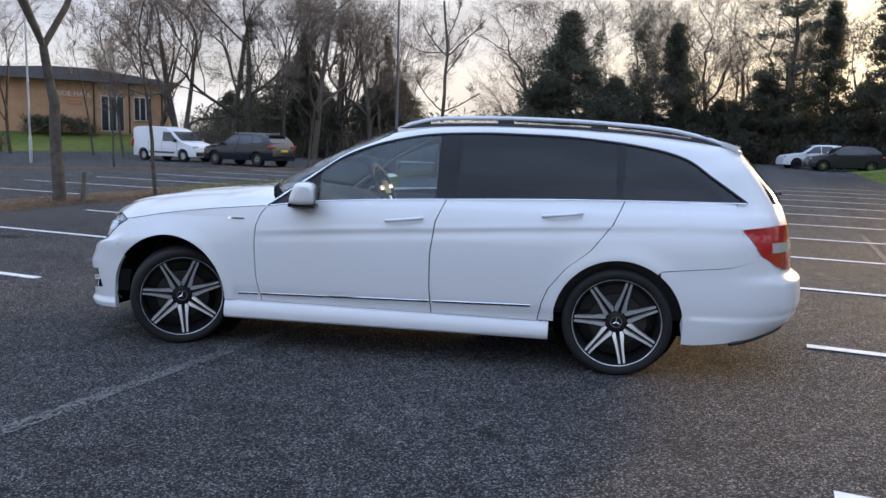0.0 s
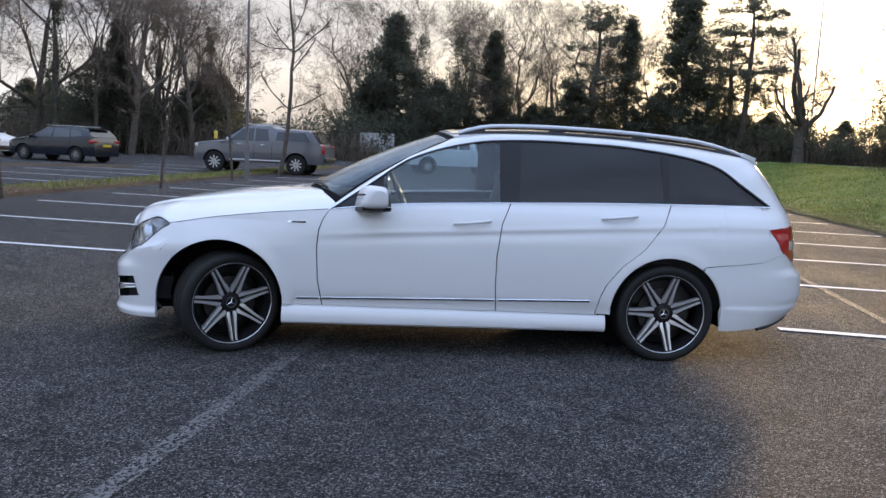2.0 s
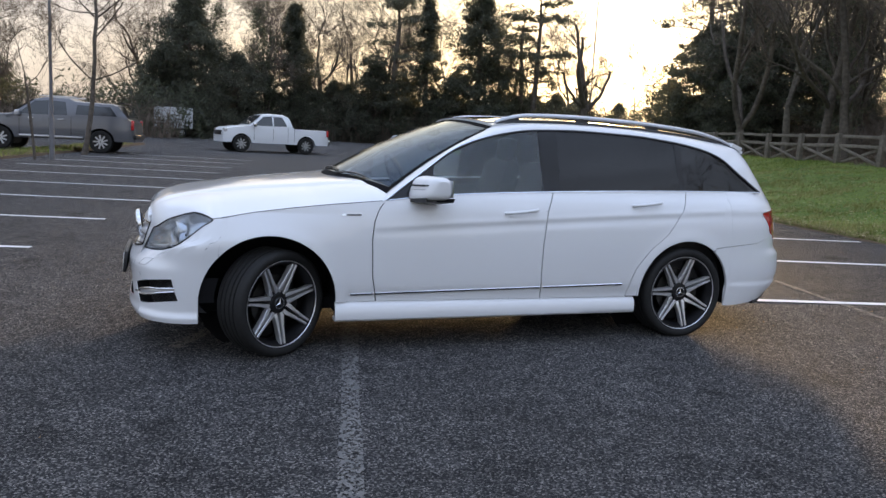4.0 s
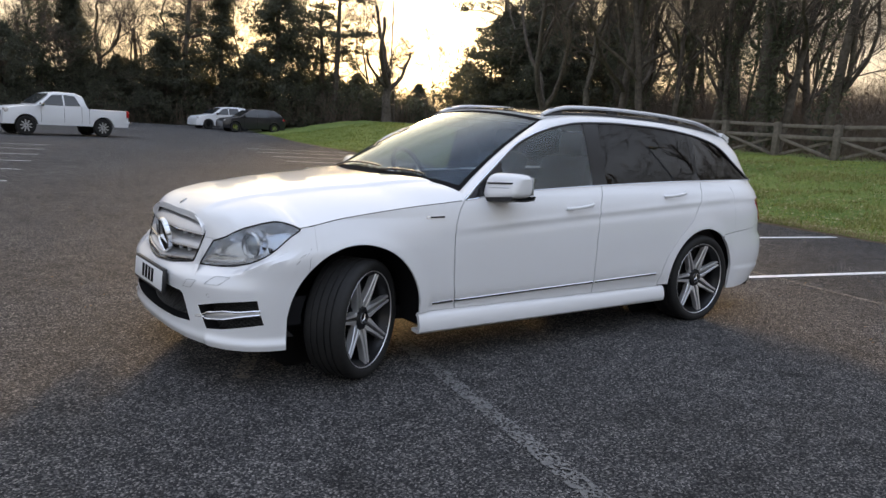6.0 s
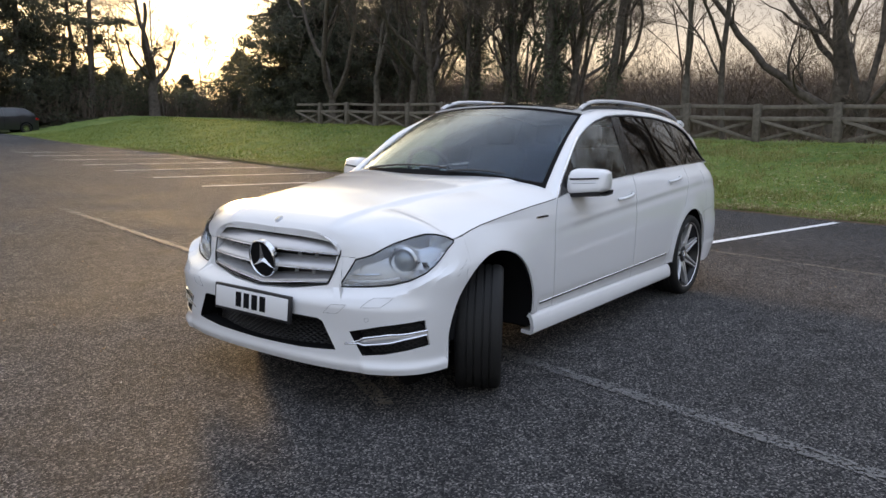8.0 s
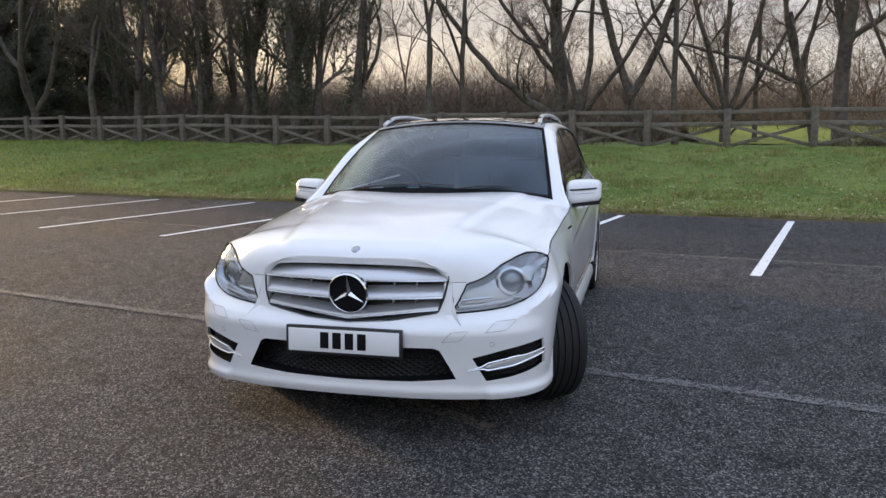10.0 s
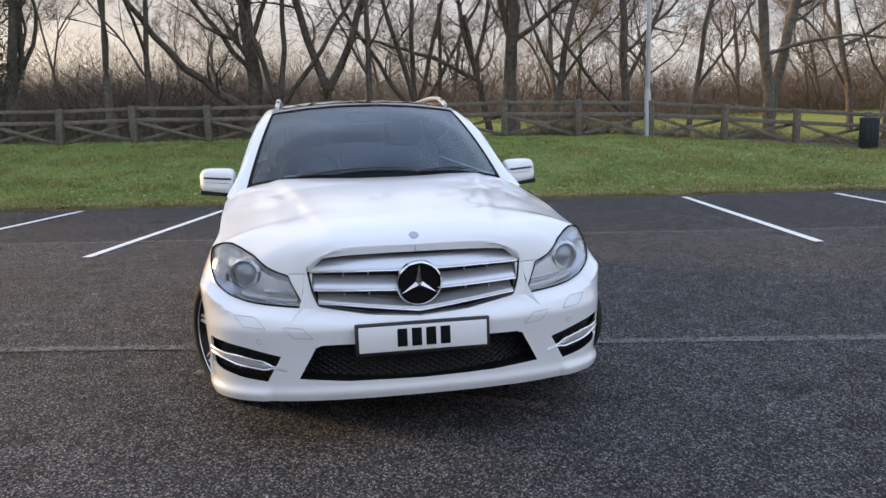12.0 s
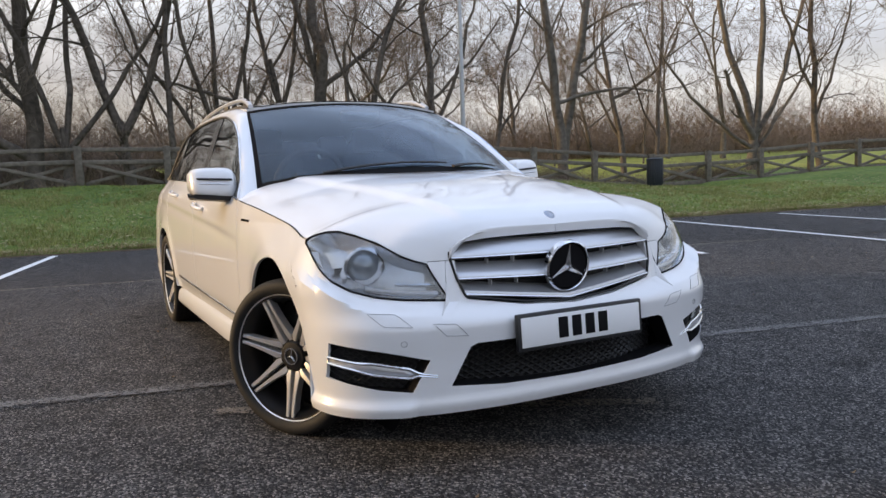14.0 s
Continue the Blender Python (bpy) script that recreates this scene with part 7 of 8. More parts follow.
def ivy_mass(name, seed, high, r0, label, cover=0.8, clumps=110, **kw):
    """A leafless tree whose trunk and limbs are hung with thick ivy."""
    W, WF, T, TF = grow(seed, high, r0, **kw)
    root = thing(name, label, "tree", "evergreen trees")
    rnd = np.random.default_rng(seed)
    spots = [v for v in W if v[2] < high * cover and math.hypot(v[0], v[1]) < high * 0.24]
    V, F = [], []
    for _ in range(clumps):
        c = np.array(spots[rnd.integers(len(spots))]) + rnd.normal(0, 0.22, 3)
        leaves(V, F, c, rnd.uniform(0.35, 0.95), 62, 0.14, rnd, 0.9)
    for part_name, vv, ff, mat, lab in (("trunk", W, WF, M_BARK, ""), ("crown", T, TF, M_TWIG, "fine bare twigs"), ("ivy", V, F, M_IVY_HAZED, "thick dark ivy")):
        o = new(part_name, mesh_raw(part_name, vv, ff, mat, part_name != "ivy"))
        o.parent = root
        if lab:
            tagged(o, lab)
    return root


def conifer(name, seed, high, wide, label, base=0.08, dense=1.0, tip=0.75):
    rnd = np.random.default_rng(seed)
    root = thing(name, label, "tree", "evergreen trees")
    V, F = [], []
    limb(V, F, [Vector((0, 0, -0.1)), Vector((0.05, 0, high * 0.5)), Vector((0, 0.05, high * 0.98))], [high * 0.02, high * 0.014, 0.02], 7)
    LV, LF = [], []
    n = int(230 * dense)
    for k in range(n):
        t = base + (1 - base) * (k + rnd.uniform()) / n
        z = high * t
        a = rnd.uniform(0, 2 * math.pi)
        lump = 0.85 + 0.75 * noise.noise((math.cos(a) * 1.3 + seed, math.sin(a) * 1.3, z * 0.55))
        reach = wide * min(1.0, (1 - t) * tip) ** 0.8 * lump * rnd.uniform(0.55, 1.08) + 0.15
        tipp = np.array([reach * math.cos(a), reach * math.sin(a), z - reach * 0.10 + rnd.normal(0, 0.12)])
        limb(V, F, [Vector((0, 0, z)), Vector(tipp)], [0.03, 0.012], 3)
        for q in (0.55, 0.85, 1.0):
            leaves(LV, LF, tipp * np.array([q, q, 1]) + np.array([0, 0, 0.05]), rnd.uniform(0.28, 0.62), int(30 * dense), 0.15, rnd, 0.75)
    o = new("trunk", mesh_raw("trunk", V, F, M_BARK))
    o.parent = root
    o = new("crown", mesh_raw("crown", LV, LF, M_NEEDLE_HAZED, False))
    o.parent = root
    tagged(o, "dense dark evergreen foliage")
    return root


def pine(name, seed, high, label):
    """A pine: bare lower stem, separate flat plates of foliage above."""
    rnd = np.random.default_rng(seed)
    root = thing(name, label, "tree", "evergreen trees")
    V, F, LV, LF = [], [], [], []
    limb(V, F, [Vector((0, 0, -0.1)), Vector((0.2, 0.1, high * 0.4)), Vector((-0.1, 0.2, high * 0.75)), Vector((0.1, 0, high * 0.97))], [high * 0.022, high * 0.017, high * 0.011, 0.03], 8)
    for k in range(42):
        t = rnd.uniform(0.22, 1.0)
        z = high * t
        reach = high * 0.26 * (1.15 - abs(t - 0.62) * 1.7) * rnd.uniform(0.35, 1.0)
        a = rnd.uniform(0, 2 * math.pi)
        p = np.array([reach * math.cos(a), reach * math.sin(a), z + reach * 0.12])
        limb(V, F, [Vector((0, 0, z - 0.1)), Vector(p * np.array([0.5, 0.5, 1]) - np.array([0, 0, 0.08])), Vector(p)], [0.06, 0.04, 0.015], 4)
        for q in range(5):
            o = p + rnd.normal(0, 1, 3) * np.array([0.42, 0.42, 0.18])
            leaves(LV, LF, o, rnd.uniform(0.3, 0.6), 60, 0.14, rnd, 0.5)
    o = new("trunk", mesh_raw("trunk", V, F, M_BARK))
    o.parent = root
    o = new("crown", mesh_raw("crown", LV, LF, M_NEEDLE_HAZED, False))
    o.parent = root
    tagged(o, "plates of dark needles")
    return root


def put(src, x, y, turn, size, first):
    m = Matrix.Translation((x, y, ground_z(x, y) - 0.05)) @ Matrix.Rotation(turn, 4, "Z")
    if first:
        src.matrix_basis = m @ Matrix.Scale(size, 4)
        return src
    o = copy_thing(src, m)
    o.scale = (size,) * 3
    return o


WOODS = [
    bare_tree("bare_tree", 11, 13.5, 0.21, "tall leafless tree with a forked grey trunk", M_BARK_PALE, fork=0.28, spread=0.55, trunks=2, kids=(4, 4), wander=1.5),
    bare_tree("bare_tree", 23, 14.5, 0.20, "tall leafless tree with upright dark limbs", M_BARK, fork=0.34, spread=0.55, kids=(4, 5), wander=1.5),
    bare_tree("bare_tree", 37, 12.5, 0.24, "leafless tree with low spreading limbs", M_BARK_PALE, fork=0.20, spread=0.75, kids=(4, 5), wander=1.3),
    bare_tree("bare_tree", 41, 13.0, 0.12, "slender leafless tree with fine branches", M_BARK, fork=0.36, spread=0.58, kids=(4, 5), wander=1.4),
    bare_tree("bare_tree", 58, 14.0, 0.16, "leafless tree with arching branches", M_BARK, fork=0.28, spread=0.66, kids=(4, 5), up=0.20, wander=1.25),
    bare_tree("bare_tree", 64, 9.0, 0.075, "thin young leafless tree", M_BARK, fork=0.35, spread=0.50, kids=(3, 4)),
    bare_tree("bare_tree", 149, 10.5, 0.128, "leafless tree with a grey trunk and wide limbs", M_BARK, split=(0.30, 3, 0.42), spread=0.70, kids=(5, 6), wander=1.3),
    bare_tree("bare_tree", 103, 13.0, 0.21, "leafless tree whose trunk splits in a clear fork", M_BARK_PALE, split=(0.20, 2, 0.30), spread=0.55, kids=(4, 5), wander=1.3),
    bare_tree("bare_tree", 117, 12.5, 0.30, "stout leafless tree with heavy low limbs", M_BARK, split=(0.12, 3, 0.50), spread=0.60, kids=(4, 5), wander=1.5),
    bare_tree("bare_tree", 131, 11.5, 0.15, "many-stemmed leafless tree with rising limbs", M_BARK, split=(0.08, 5, 0.42), spread=0.50, kids=(3, 4), wander=1.4),
]
IVIES = [ivy_tree("ivy_clad_tree", 71, 13.0, 0.22, "leafless tree with an ivy-clad trunk", 0.62, fork=0.35, spread=0.5), ivy_tree("ivy_clad_tree", 82, 12.0, 0.20, "leafless tree wrapped in dark ivy", 0.8, fork=0.3, spread=0.5)]
EVER = [ivy_mass("ivy_clad_tree", 91, 12.0, 0.30, "broad tree with limbs smothered in dark ivy", 0.9, 230, split=(0.12, 4, 0.45), spread=0.55, kids=(4, 5)), ivy_mass("ivy_clad_tree", 95, 14.0, 0.24, "tall leafless tree thickly hung with dark ivy", 0.85, 150, fork=0.15, spread=0.42, kids=(4, 5)), pine("pine_tree", 99, 12.5, "tall pine with flat plates of foliage"), conifer("conifer", 97, 7.0, 3.2, "low rounded evergreen thicket tree", 0.02, 1.2, 2.6),
        conifer("conifer", 141, 11.0, 3.3, "tall dense conifer with a pointed top", 0.0, 1.3, 1.06), conifer("conifer", 143, 11.0, 2.0, "narrow dark conifer shaped like a spire", 0.0, 1.0, 1.04), conifer("conifer", 151, 9.5, 3.7, "broad evergreen with a blunt top smothered in ivy", 0.0, 1.3, 1.5)]
used = set()


def plant(kind, i, x, y, size=1.0, turn=None):
    src = kind[i]
    first = src.name not in used
    used.add(src.name)
    put(src, x, y, place.uniform(0, 6.28) if turn is None else turn, size, first)


place = random.Random(5)
# the row just behind the fence: those towards the far end, then the ones that stand apart
for y, i, s in ((26, 8, 1), (22.5, 7, 1), (20.0, 1, .95), (17.9, 1, .9), (16.8, 3, 1), (13.4, 3, .95), (11.0, 4, .95), (6.0, 7, .9), (4.6, 3, .9), (-30.5, 4, 1)):
    plant(WOODS, i, 19.9 + 0.178 * y + place.uniform(-0.3, 0.3), y, s)
for x, y, i, s in ((22.2, 11.8, 0, 1.0), (21.8, 9.3, 1, .95)):
    plant(IVIES, i, x, y, s)
APART = (
    (22.7, 14.4, "leaning leafless tree behind the fence", M_BARK, ((0, 8, 16, 3, 11, .19), (3.2, 25, 5, 0, 6, .10))),
    (21.6, 1.75, "stout leafless tree with heavy limbs to one side", M_BARK, ((0, -2, -6, 0, 11, .27), (0.8, -62, -22, -5, 6.5, .15), (2.0, -38, -28, 8, 6, .10), (3.2, 24, 10, -8, 6, .09))),
    (21.1, 0.80, "leafless tree dividing low into three stems", M_BARK, ((0, 0, -4, 0, 2.0, .17), (1.0, -24, -12, 0, 8, .10), (1.2, 5, 6, 6, 9, .10), (1.1, 42, 10, -6, 8, .09))),
    (20.8, -0.90, "leafless tree whose trunk forks clearly in two", M_BARK, ((0, -4, -4, 0, 2.2, .20), (1.7, -20, -14, 0, 9, .14), (1.7, 26, 4, 2, 9, .135))),
    (20.6, -2.20, "slender straight leafless tree", M_BARK, ((0, 0, 2, 0, 11, .105), (2.4, -30, -14, 0, 4, .045))),
    (21.4, -3.80, "many-stemmed leafless tree with rising limbs", M_BARK, ((0, 2, 0, 0, 1.4, .22), (0.8, -42, -16, 4, 7, .085), (0.9, -16, -6, -6, 8, .095), (1.0, 2, 4, 6, 8.5, .10), (0.9, 14, 10, -4, 8, .085), (0.8, 40, 14, 0, 7, .075))),
    (21.5, -6.50, "leafless tree with one long arching limb", M_BARK, ((0, -9, -14, 0, 4.5, .14), (2.2, -62, -82, 0, 4.6, .085), (2.3, -14, -8, 5, 7, .09), (2.1, 8, 2, -5, 8, .08))),
    (20.6, -7.10, "tall leafless tree with a thick straight trunk", M_BARK, ((0, 0, 1, 0, 11, .245), (3.3, -20, -10, 0, 6, .12), (3.4, 56, 30, 0, 5, .10))),
    (19.5, -8.10, "slanting leafless tree with fine branches", M_BARK, ((0, 6, 26, 0, 10, .125), (1.6, 40, 50, 4, 5, .06), (1.9, -32, -10, 0, 5, .06))),
    (19.1, -10.70, "leaning leafless tree with tangled branches", M_BARK, ((0, -6, -2, 0, 10, .155), (1.2, -48, -30, 0, 5, .08), (1.8, 32, 14, 5, 6, .08), (2.6, 52, 34, -4, 4, .06))),
    (18.8, -12.50, "slim slanting leafless tree", M_BARK, ((0, 6, 10, 0, 10, .10), (1.5, 38, 20, 0, 5, .05))),
    (18.3, -15.40, "leafless tree with two thick stems from one foot", M_BARK_PALE, ((0, -5, -4, 0, 11, .20), (0.1, 10, 8, 2, 11, .20), (3.3, 72, 96, 0, 4.6, .075))),
    (17.6, -19.20, "slim leafless tree with fine branches", M_BARK, ((0, 3, -3, 0, 9, .085), (1.8, -36, -16, 0, 4, .045))),
    (16.8, -23.50, "broad leafless tree with many spreading stems", M_BARK_PALE, ((0, -3, 0, 0, 1.8, .30), (1.2, -40, -26, 0, 3.2, .15), (1.3, -10, -6, 4, 9, .16), (1.3, 8, 6, -4, 9, .15), (1.2, 30, 16, 0, 8, .12), (1.0, -60, -34, 6, 6, .085), (1.0, 58, 30, 4, 6, .085))),
    (16.2, -26.90, "straight leafless tree beside the fence", M_BARK, ((0, -4, -2, 0, 11, .14), (2.2, 34, 12, 0, 6, .07), (2.8, -34, -14, 0, 6, .07))),
)
for k, (x, y, label, bark, stems) in enumerate(APART):
    put(limbed_tree(201 + k, label, stems, bark), x, y, 0.0, 1.0, True)
root = thing("dead_pole", "bare dead stem without branches behind the fence", "tree", "winter trees", Matrix.Translation((21.5, -4.7, ground_z(21.5, -4.7) - 0.05)))
bm = bmesh.new()
tube(bm, [(0, 0, 0), (0.02, 0.03, 1.5), (0.0, -0.02, 3.2), (0.03, 0.0, 4.6)], [0.085, 0.075, 0.065, 0.05], 8)
part("stem", bm, M_BARK, root)
# deeper wood
for k in range(34):
    y = place.uniform(-34, 40)
    x = 23 + 0.178 * y + place.uniform(0, 26)
    if -9 < y < 3 and x < 44:
        continue
    plant(WOODS, place.choice((1, 3, 4, 5, 7, 9, 3, 5)), x, y, place.uniform(0.65, 1.0))
infill = random.Random(9)
for k in range(9):
    y = infill.uniform(5, 26)
    plant(WOODS, infill.choice((1, 3, 4, 7, 9, 5)), 23 + 0.178 * y + infill.uniform(0, 14), y, infill.uniform(0.7, 1.0), infill.uniform(0, 6.28))
for x, y, i, s in ((21.3, 11.36, 0, 1.05), (24.5, 17, 0, 1), (26, 21, 1, 1), (22.5, 13.5, 1, .85), (29, 25, 0, 1.1), (34, 29, 1, 1.1), (33.5, 21, 0, 1), (40, 27, 1, 1)):
    plant(IVIES, i, x, y, s)
for x, y, i, s in ((28.6, 33.8, 3, 1.05), (31.5, 32.5, 0, .95), (33.5, 29.5, 3, 1.1), (27.5, 28.5, 3, .75), (37, 29, 0, .95)):
    plant(EVER, i, x, y, s)


def by_bearing(kind, i, deg, dist, s, ox=0.0, oy=-5.3):
    a = radians(deg)
    plant(kind, i, ox + dist * math.cos(a), oy + dist * math.sin(a), s)


# trees against the sunset, across the far end
for deg, dist, i, s in ((51.0, 47, 3, 1.25), (54.0, 52, 2, 1.0), (65.9, 60, 2, .95), (66.9, 61, 2, .80), (70.1, 60, 4, 1.25), (73.9, 60, 5, 1.0), (76.2, 60, 2, .96), (77.6, 60, 3, .85), (79.6, 61, 3, .6), (83.6, 58, 4, .86), (85.4, 57, 1, .78), (87.6, 56, 3, .8), (88.6, 57, 1, .75), (91.0, 52, 6, 1.0), (92.6, 53, 3, .8),
                        (71.6, 62, 3, .8), (62.3, 62, 3, .5), (59.5, 64, 3, .45), (56.0, 60, 3, .7), (105.2, 50, 3, .62), (110.1, 48, 4, .66), (111.0, 49, 3, .8)):
    by_bearing(EVER, i, deg, dist, s)
for k in range(26):
    by_bearing(EVER, 3, place.uniform(63, 93), place.uniform(60, 66), place.uniform(0.42, 0.66))
for deg in (68.2, 75.2, 82.6, 86.5):
    by_bearing(EVER, 1, deg, 63, 0.72)
for k in range(9):
    by_bearing(EVER, 3, place.uniform(100, 117), place.uniform(52, 58), place.uniform(0.45, 0.75))
for deg, dist, i, s in ((61.6, 57, 5, .85), (58.2, 66, 5, .9), (62.6, 68, 4, .8), (67.5, 66, 1, .85), (71.5, 66, 4, .9), (74.8, 66, 0, .95), (76.5, 66, 2, .95), (79.0, 66, 1, .98), (81.2, 64, 2, .95), (83.0, 66, 0, .92), (86.8, 64, 4, .9), (89.5, 62, 1, .9), (93.0, 60, 2, .9),
                        (95.3, 54, 5, .50), (97.2, 56, 5, .46), (102.4, 50, 3, .66), (103.6, 52, 1, .62), (91.5, 54, 3, .88), (105.2, 48, 1, .9), (108.0, 50, 0, .95), (109.4, 45, 1, 1.0), (111.6, 46, 3, 1.0), (115.2, 48, 1, 1.0), (118.9, 46, 0, 1.0), (120.5, 54, 4, .9), (122.5, 44, 5, 1.0), (124.5, 47, 5, .9), (129.5, 48, 3, .8), (132.5, 46, 1, .9), (135, 44, 4, 1), (138, 46, 2, 1)):
    by_bearing(WOODS, i, deg, dist, s)
for deg, dist, i, s in ((113.9, 44, 0, .95), (107.6, 52, 1, .95), (104.2, 50, 1, .8)):
    by_bearing(IVIES, i, deg, dist, s)
a = radians(62.2)
put(limbed_tree(231, "gnarled old leafless tree against the sunset", ((0, 4, -4, 0, 3.4, .42), (2.2, -60, -30, 0, 5, .20), (2.6, 38, 12, 10, 5.5, .22), (3.2, -14, 8, -8, 5.5, .20), (2.4, 72, 40, 0, 4, .14)), M_BARK, (4, 5), 0.9, 0.34), 57 * math.cos(a), -5.3 + 57 * math.sin(a), radians(-60), 1.0, True)
# young trees in the planted strip between the bays
plant(WOODS, 6, -8.86, 7.66, 1.0, 1.0)
plant(WOODS, 5, -7.88, 9.4, 0.62, 2.0)
for x, y, s in ((-6.3, 13.9, .50), (-5.52, 18.6, .55), (-17.5, 22.0, .6), (-15.0, 8.5, .6)):
    plant(WOODS, 5, x, y, s)


put(limbed_tree(243, "tall young leafless tree planted beside the parked pickup", ((0, 9, -4, 0, 6.6, .085), (2.3, 66, 55, 8, 1.5, .026), (2.7, -52, -35, -6, 1.5, .028), (3.6, 40, 30, -8, 1.5, .026), (4.2, -50, -30, 8, 1.6, .028), (4.5, 52, 40, 0, 1.8, .032), (5.3, 30, 15, 5, 1.4, .022)), M_BARK, (3, 4), 0.7, 0.22, 3), -4.67, 22.1, radians(90), 1.0, True)


# brush and undergrowth behind the fence, hedges at the far end
def brush(name, n, where, high, mat, label, lean=0.22, thick=0.012):
    rnd = np.random.default_rng(len(name) * 7 + n)
    V, F = [], []
    for _ in range(n):
        x, y, hs = where(rnd)
        z = ground_z(x, y) - 0.1
        h = high * hs * rnd.uniform(0.5, 1.1)
        lx, ly = rnd.normal(0, lean, 2) * h
        kx, ky = rnd.normal(0, lean * 0.7, 2) * h
        a = rnd.uniform(0, math.pi)
        wx, wy = thick * math.cos(a), thick * math.sin(a)
        i = len(V)
        V += [(x - wx, y - wy, z), (x + wx, y + wy, z), (x + lx * 0.5 + kx - wx * 0.7, y + ly * 0.5 + ky - wy * 0.7, z + h * 0.55), (x + lx * 0.5 + kx + wx * 0.7, y + ly * 0.5 + ky + wy * 0.7, z + h * 0.55), (x + lx, y + ly, z + h)]
        F += [(i, i + 1, i + 3, i + 2), (i + 2, i + 3, i + 4)]
        for t in range(5):
            f = rnd.uniform(0.15, 0.95)
            bx, by, bz = x + lx * f * 0.8, y + ly * f * 0.8, z + h * f
            ex, ey, ez = rnd.normal(0, 0.42, 2).tolist() + [rnd.uniform(-0.12, 0.42)]
            i = len(V)
            V += [(bx - wx * 0.6, by - wy * 0.6, bz), (bx + wx * 0.6, by + wy * 0.6, bz), (bx + ex * h * 0.6, by + ey * h * 0.6, bz + ez * h * 0.6)]
            F.append((i, i + 1, i + 2))
    return tagged(raw(name, V, F, mat), label, "undergrowth", kind="stuff")


def bush_field(n, seed, x0, y0, y1, deep, wide, tall):
    """Gives a place() for brush that gathers into rounded bushes over a strip beyond the fence."""
    rr = np.random.default_rng(seed)
    cs = [(rr.uniform() ** 0.9 * deep, rr.uniform(y0, y1), rr.uniform(*wide), rr.uniform(*tall)) for _ in range(n)]

    def spot(rnd):
        d, y, r, h = cs[rnd.integers(n)]
        a, q = rnd.uniform(0, 2 * math.pi), math.sqrt(rnd.uniform())
        yy = y + r * q * math.sin(a)
        return x0 + 0.178 * yy + d + r * q * math.cos(a), yy, h * (math.sqrt(1 - 0.93 * q * q) * 0.75 + 0.25)
    return spot


brush("russet_brush", 30000, bush_field(105, 3, 35.0, -64, -3, 15, (1.2, 3.2), (1.5, 4.8)), 1.0, M_BRUSH, "russet winter undergrowth beyond the field", 0.70, 0.011)
brush("brown_undergrowth", 26000, bush_field(130, 4, 27.0, -9, 46, 16, (1.3, 3.0), (2.4, 5.4)), 1.0, M_BRUSH, "brown leafless undergrowth beneath the trees", 0.55, 0.011)
brush("fence_scrub", 7000, bush_field(46, 6, 17.6, -21, -7, 3.2, (0.5, 1.2), (0.4, 1.15)), 1.0, M_BRUSH, "low brown scrub growing round the fence", 0.70, 0.007)


def far_wood(rnd):
    y = rnd.uniform(-90, 70)
    d = rnd.uniform() * 30
    return 52.0 + 0.178 * y + d, y, (0.5 + 0.4 * d / 30) * (0.9 + 0.9 * noise.noise((y * 0.16, d * 0.12, 6.0)) + 0.4 * noise.noise((y * 0.5, d * 0.3, 2.0)))


def mid_thicket(rnd):
    y = rnd.uniform(2, 30)
    d = rnd.uniform() * 9
    return 23.0 + 0.178 * y + d, y, 0.5 + 0.5 * d / 9


brush("mid_thicket", 9000, mid_thicket, 3.4, M_TWIG, "dense leafless saplings beyond the timber fence", 0.28, 0.012)
brush("distant_wood", 21000, far_wood, 10.0, M_BRUSH, "hazy brown winter wood in the distance", 0.55, 0.035)


def foot_of_fence(rnd):
    y = rnd.uniform(-34, 34)
    return 17.6 + 0.178 * y + rnd.uniform() * 4.5, y, rnd.uniform(0.3, 1) * (1.0 if y > 0 or -17 < y < -13 else 0.35)


brush("bramble_stems", 7000, foot_of_fence, 0.75, M_BRUSH, "low bramble stems at the foot of the trees", 0.55, 0.008)


def far_end(rnd):
    deg = rnd.uniform(48, 119)
    d = (58 + rnd.uniform() * 14) if deg < 92 else (46 + rnd.uniform() * 18)
    return d * math.cos(radians(deg)), -5.3 + d * math.sin(radians(deg)), rnd.uniform(0.5, 1)


brush("far_thicket", 16000, far_end, 3.0, M_TWIG, "dense leafless thicket at the far end", 0.16, 0.022)


def hedge(name, n, where, size, label, lift=0.0):
    rnd = np.random.default_rng(n)
    V, F = [], []
    for _ in range(n):
        x, y, h, r = where(rnd)
        leaves(V, F, (x, y, ground_z(x, y) + lift + h), r, 70, size, rnd, 0.8)
    return tagged(raw(name, V, F, M_IVY_HAZED), label, "hedge", kind="stuff")


def far_hedge(rnd):
    deg = rnd.uniform(50, 118)
    d = (60 if deg < 90 else 50) + rnd.uniform(-2, 5)
    low = rnd.uniform() ** 1.5
    return d * math.cos(radians(deg)), -5.3 + d * math.sin(radians(deg)), 0.2 + 2.6 * low, rnd.uniform(0.7, 1.3)


hedge("evergreen_hedge", 700, far_hedge, 0.20, "dark evergreen hedge along the far end")

# planted strip between the bays
P = []
for y in np.arange(5.5, 34, 0.8):
    cx = -9.55 + 0.205 * (y - 5.5) + (0.0 if y < 12 else -0.0)
    P.append([(cx + o * (0.75 + 0.12 * noise.noise((y, o, 2))), y, ground_z(cx, y) + 0.012 + (0.06 if abs(o) < 1 else -0.01)) for o in (-1, -0.85, -0.3, 0.3, 0.85, 1)])
bm = bmesh.new()
add_grid(bm, P)
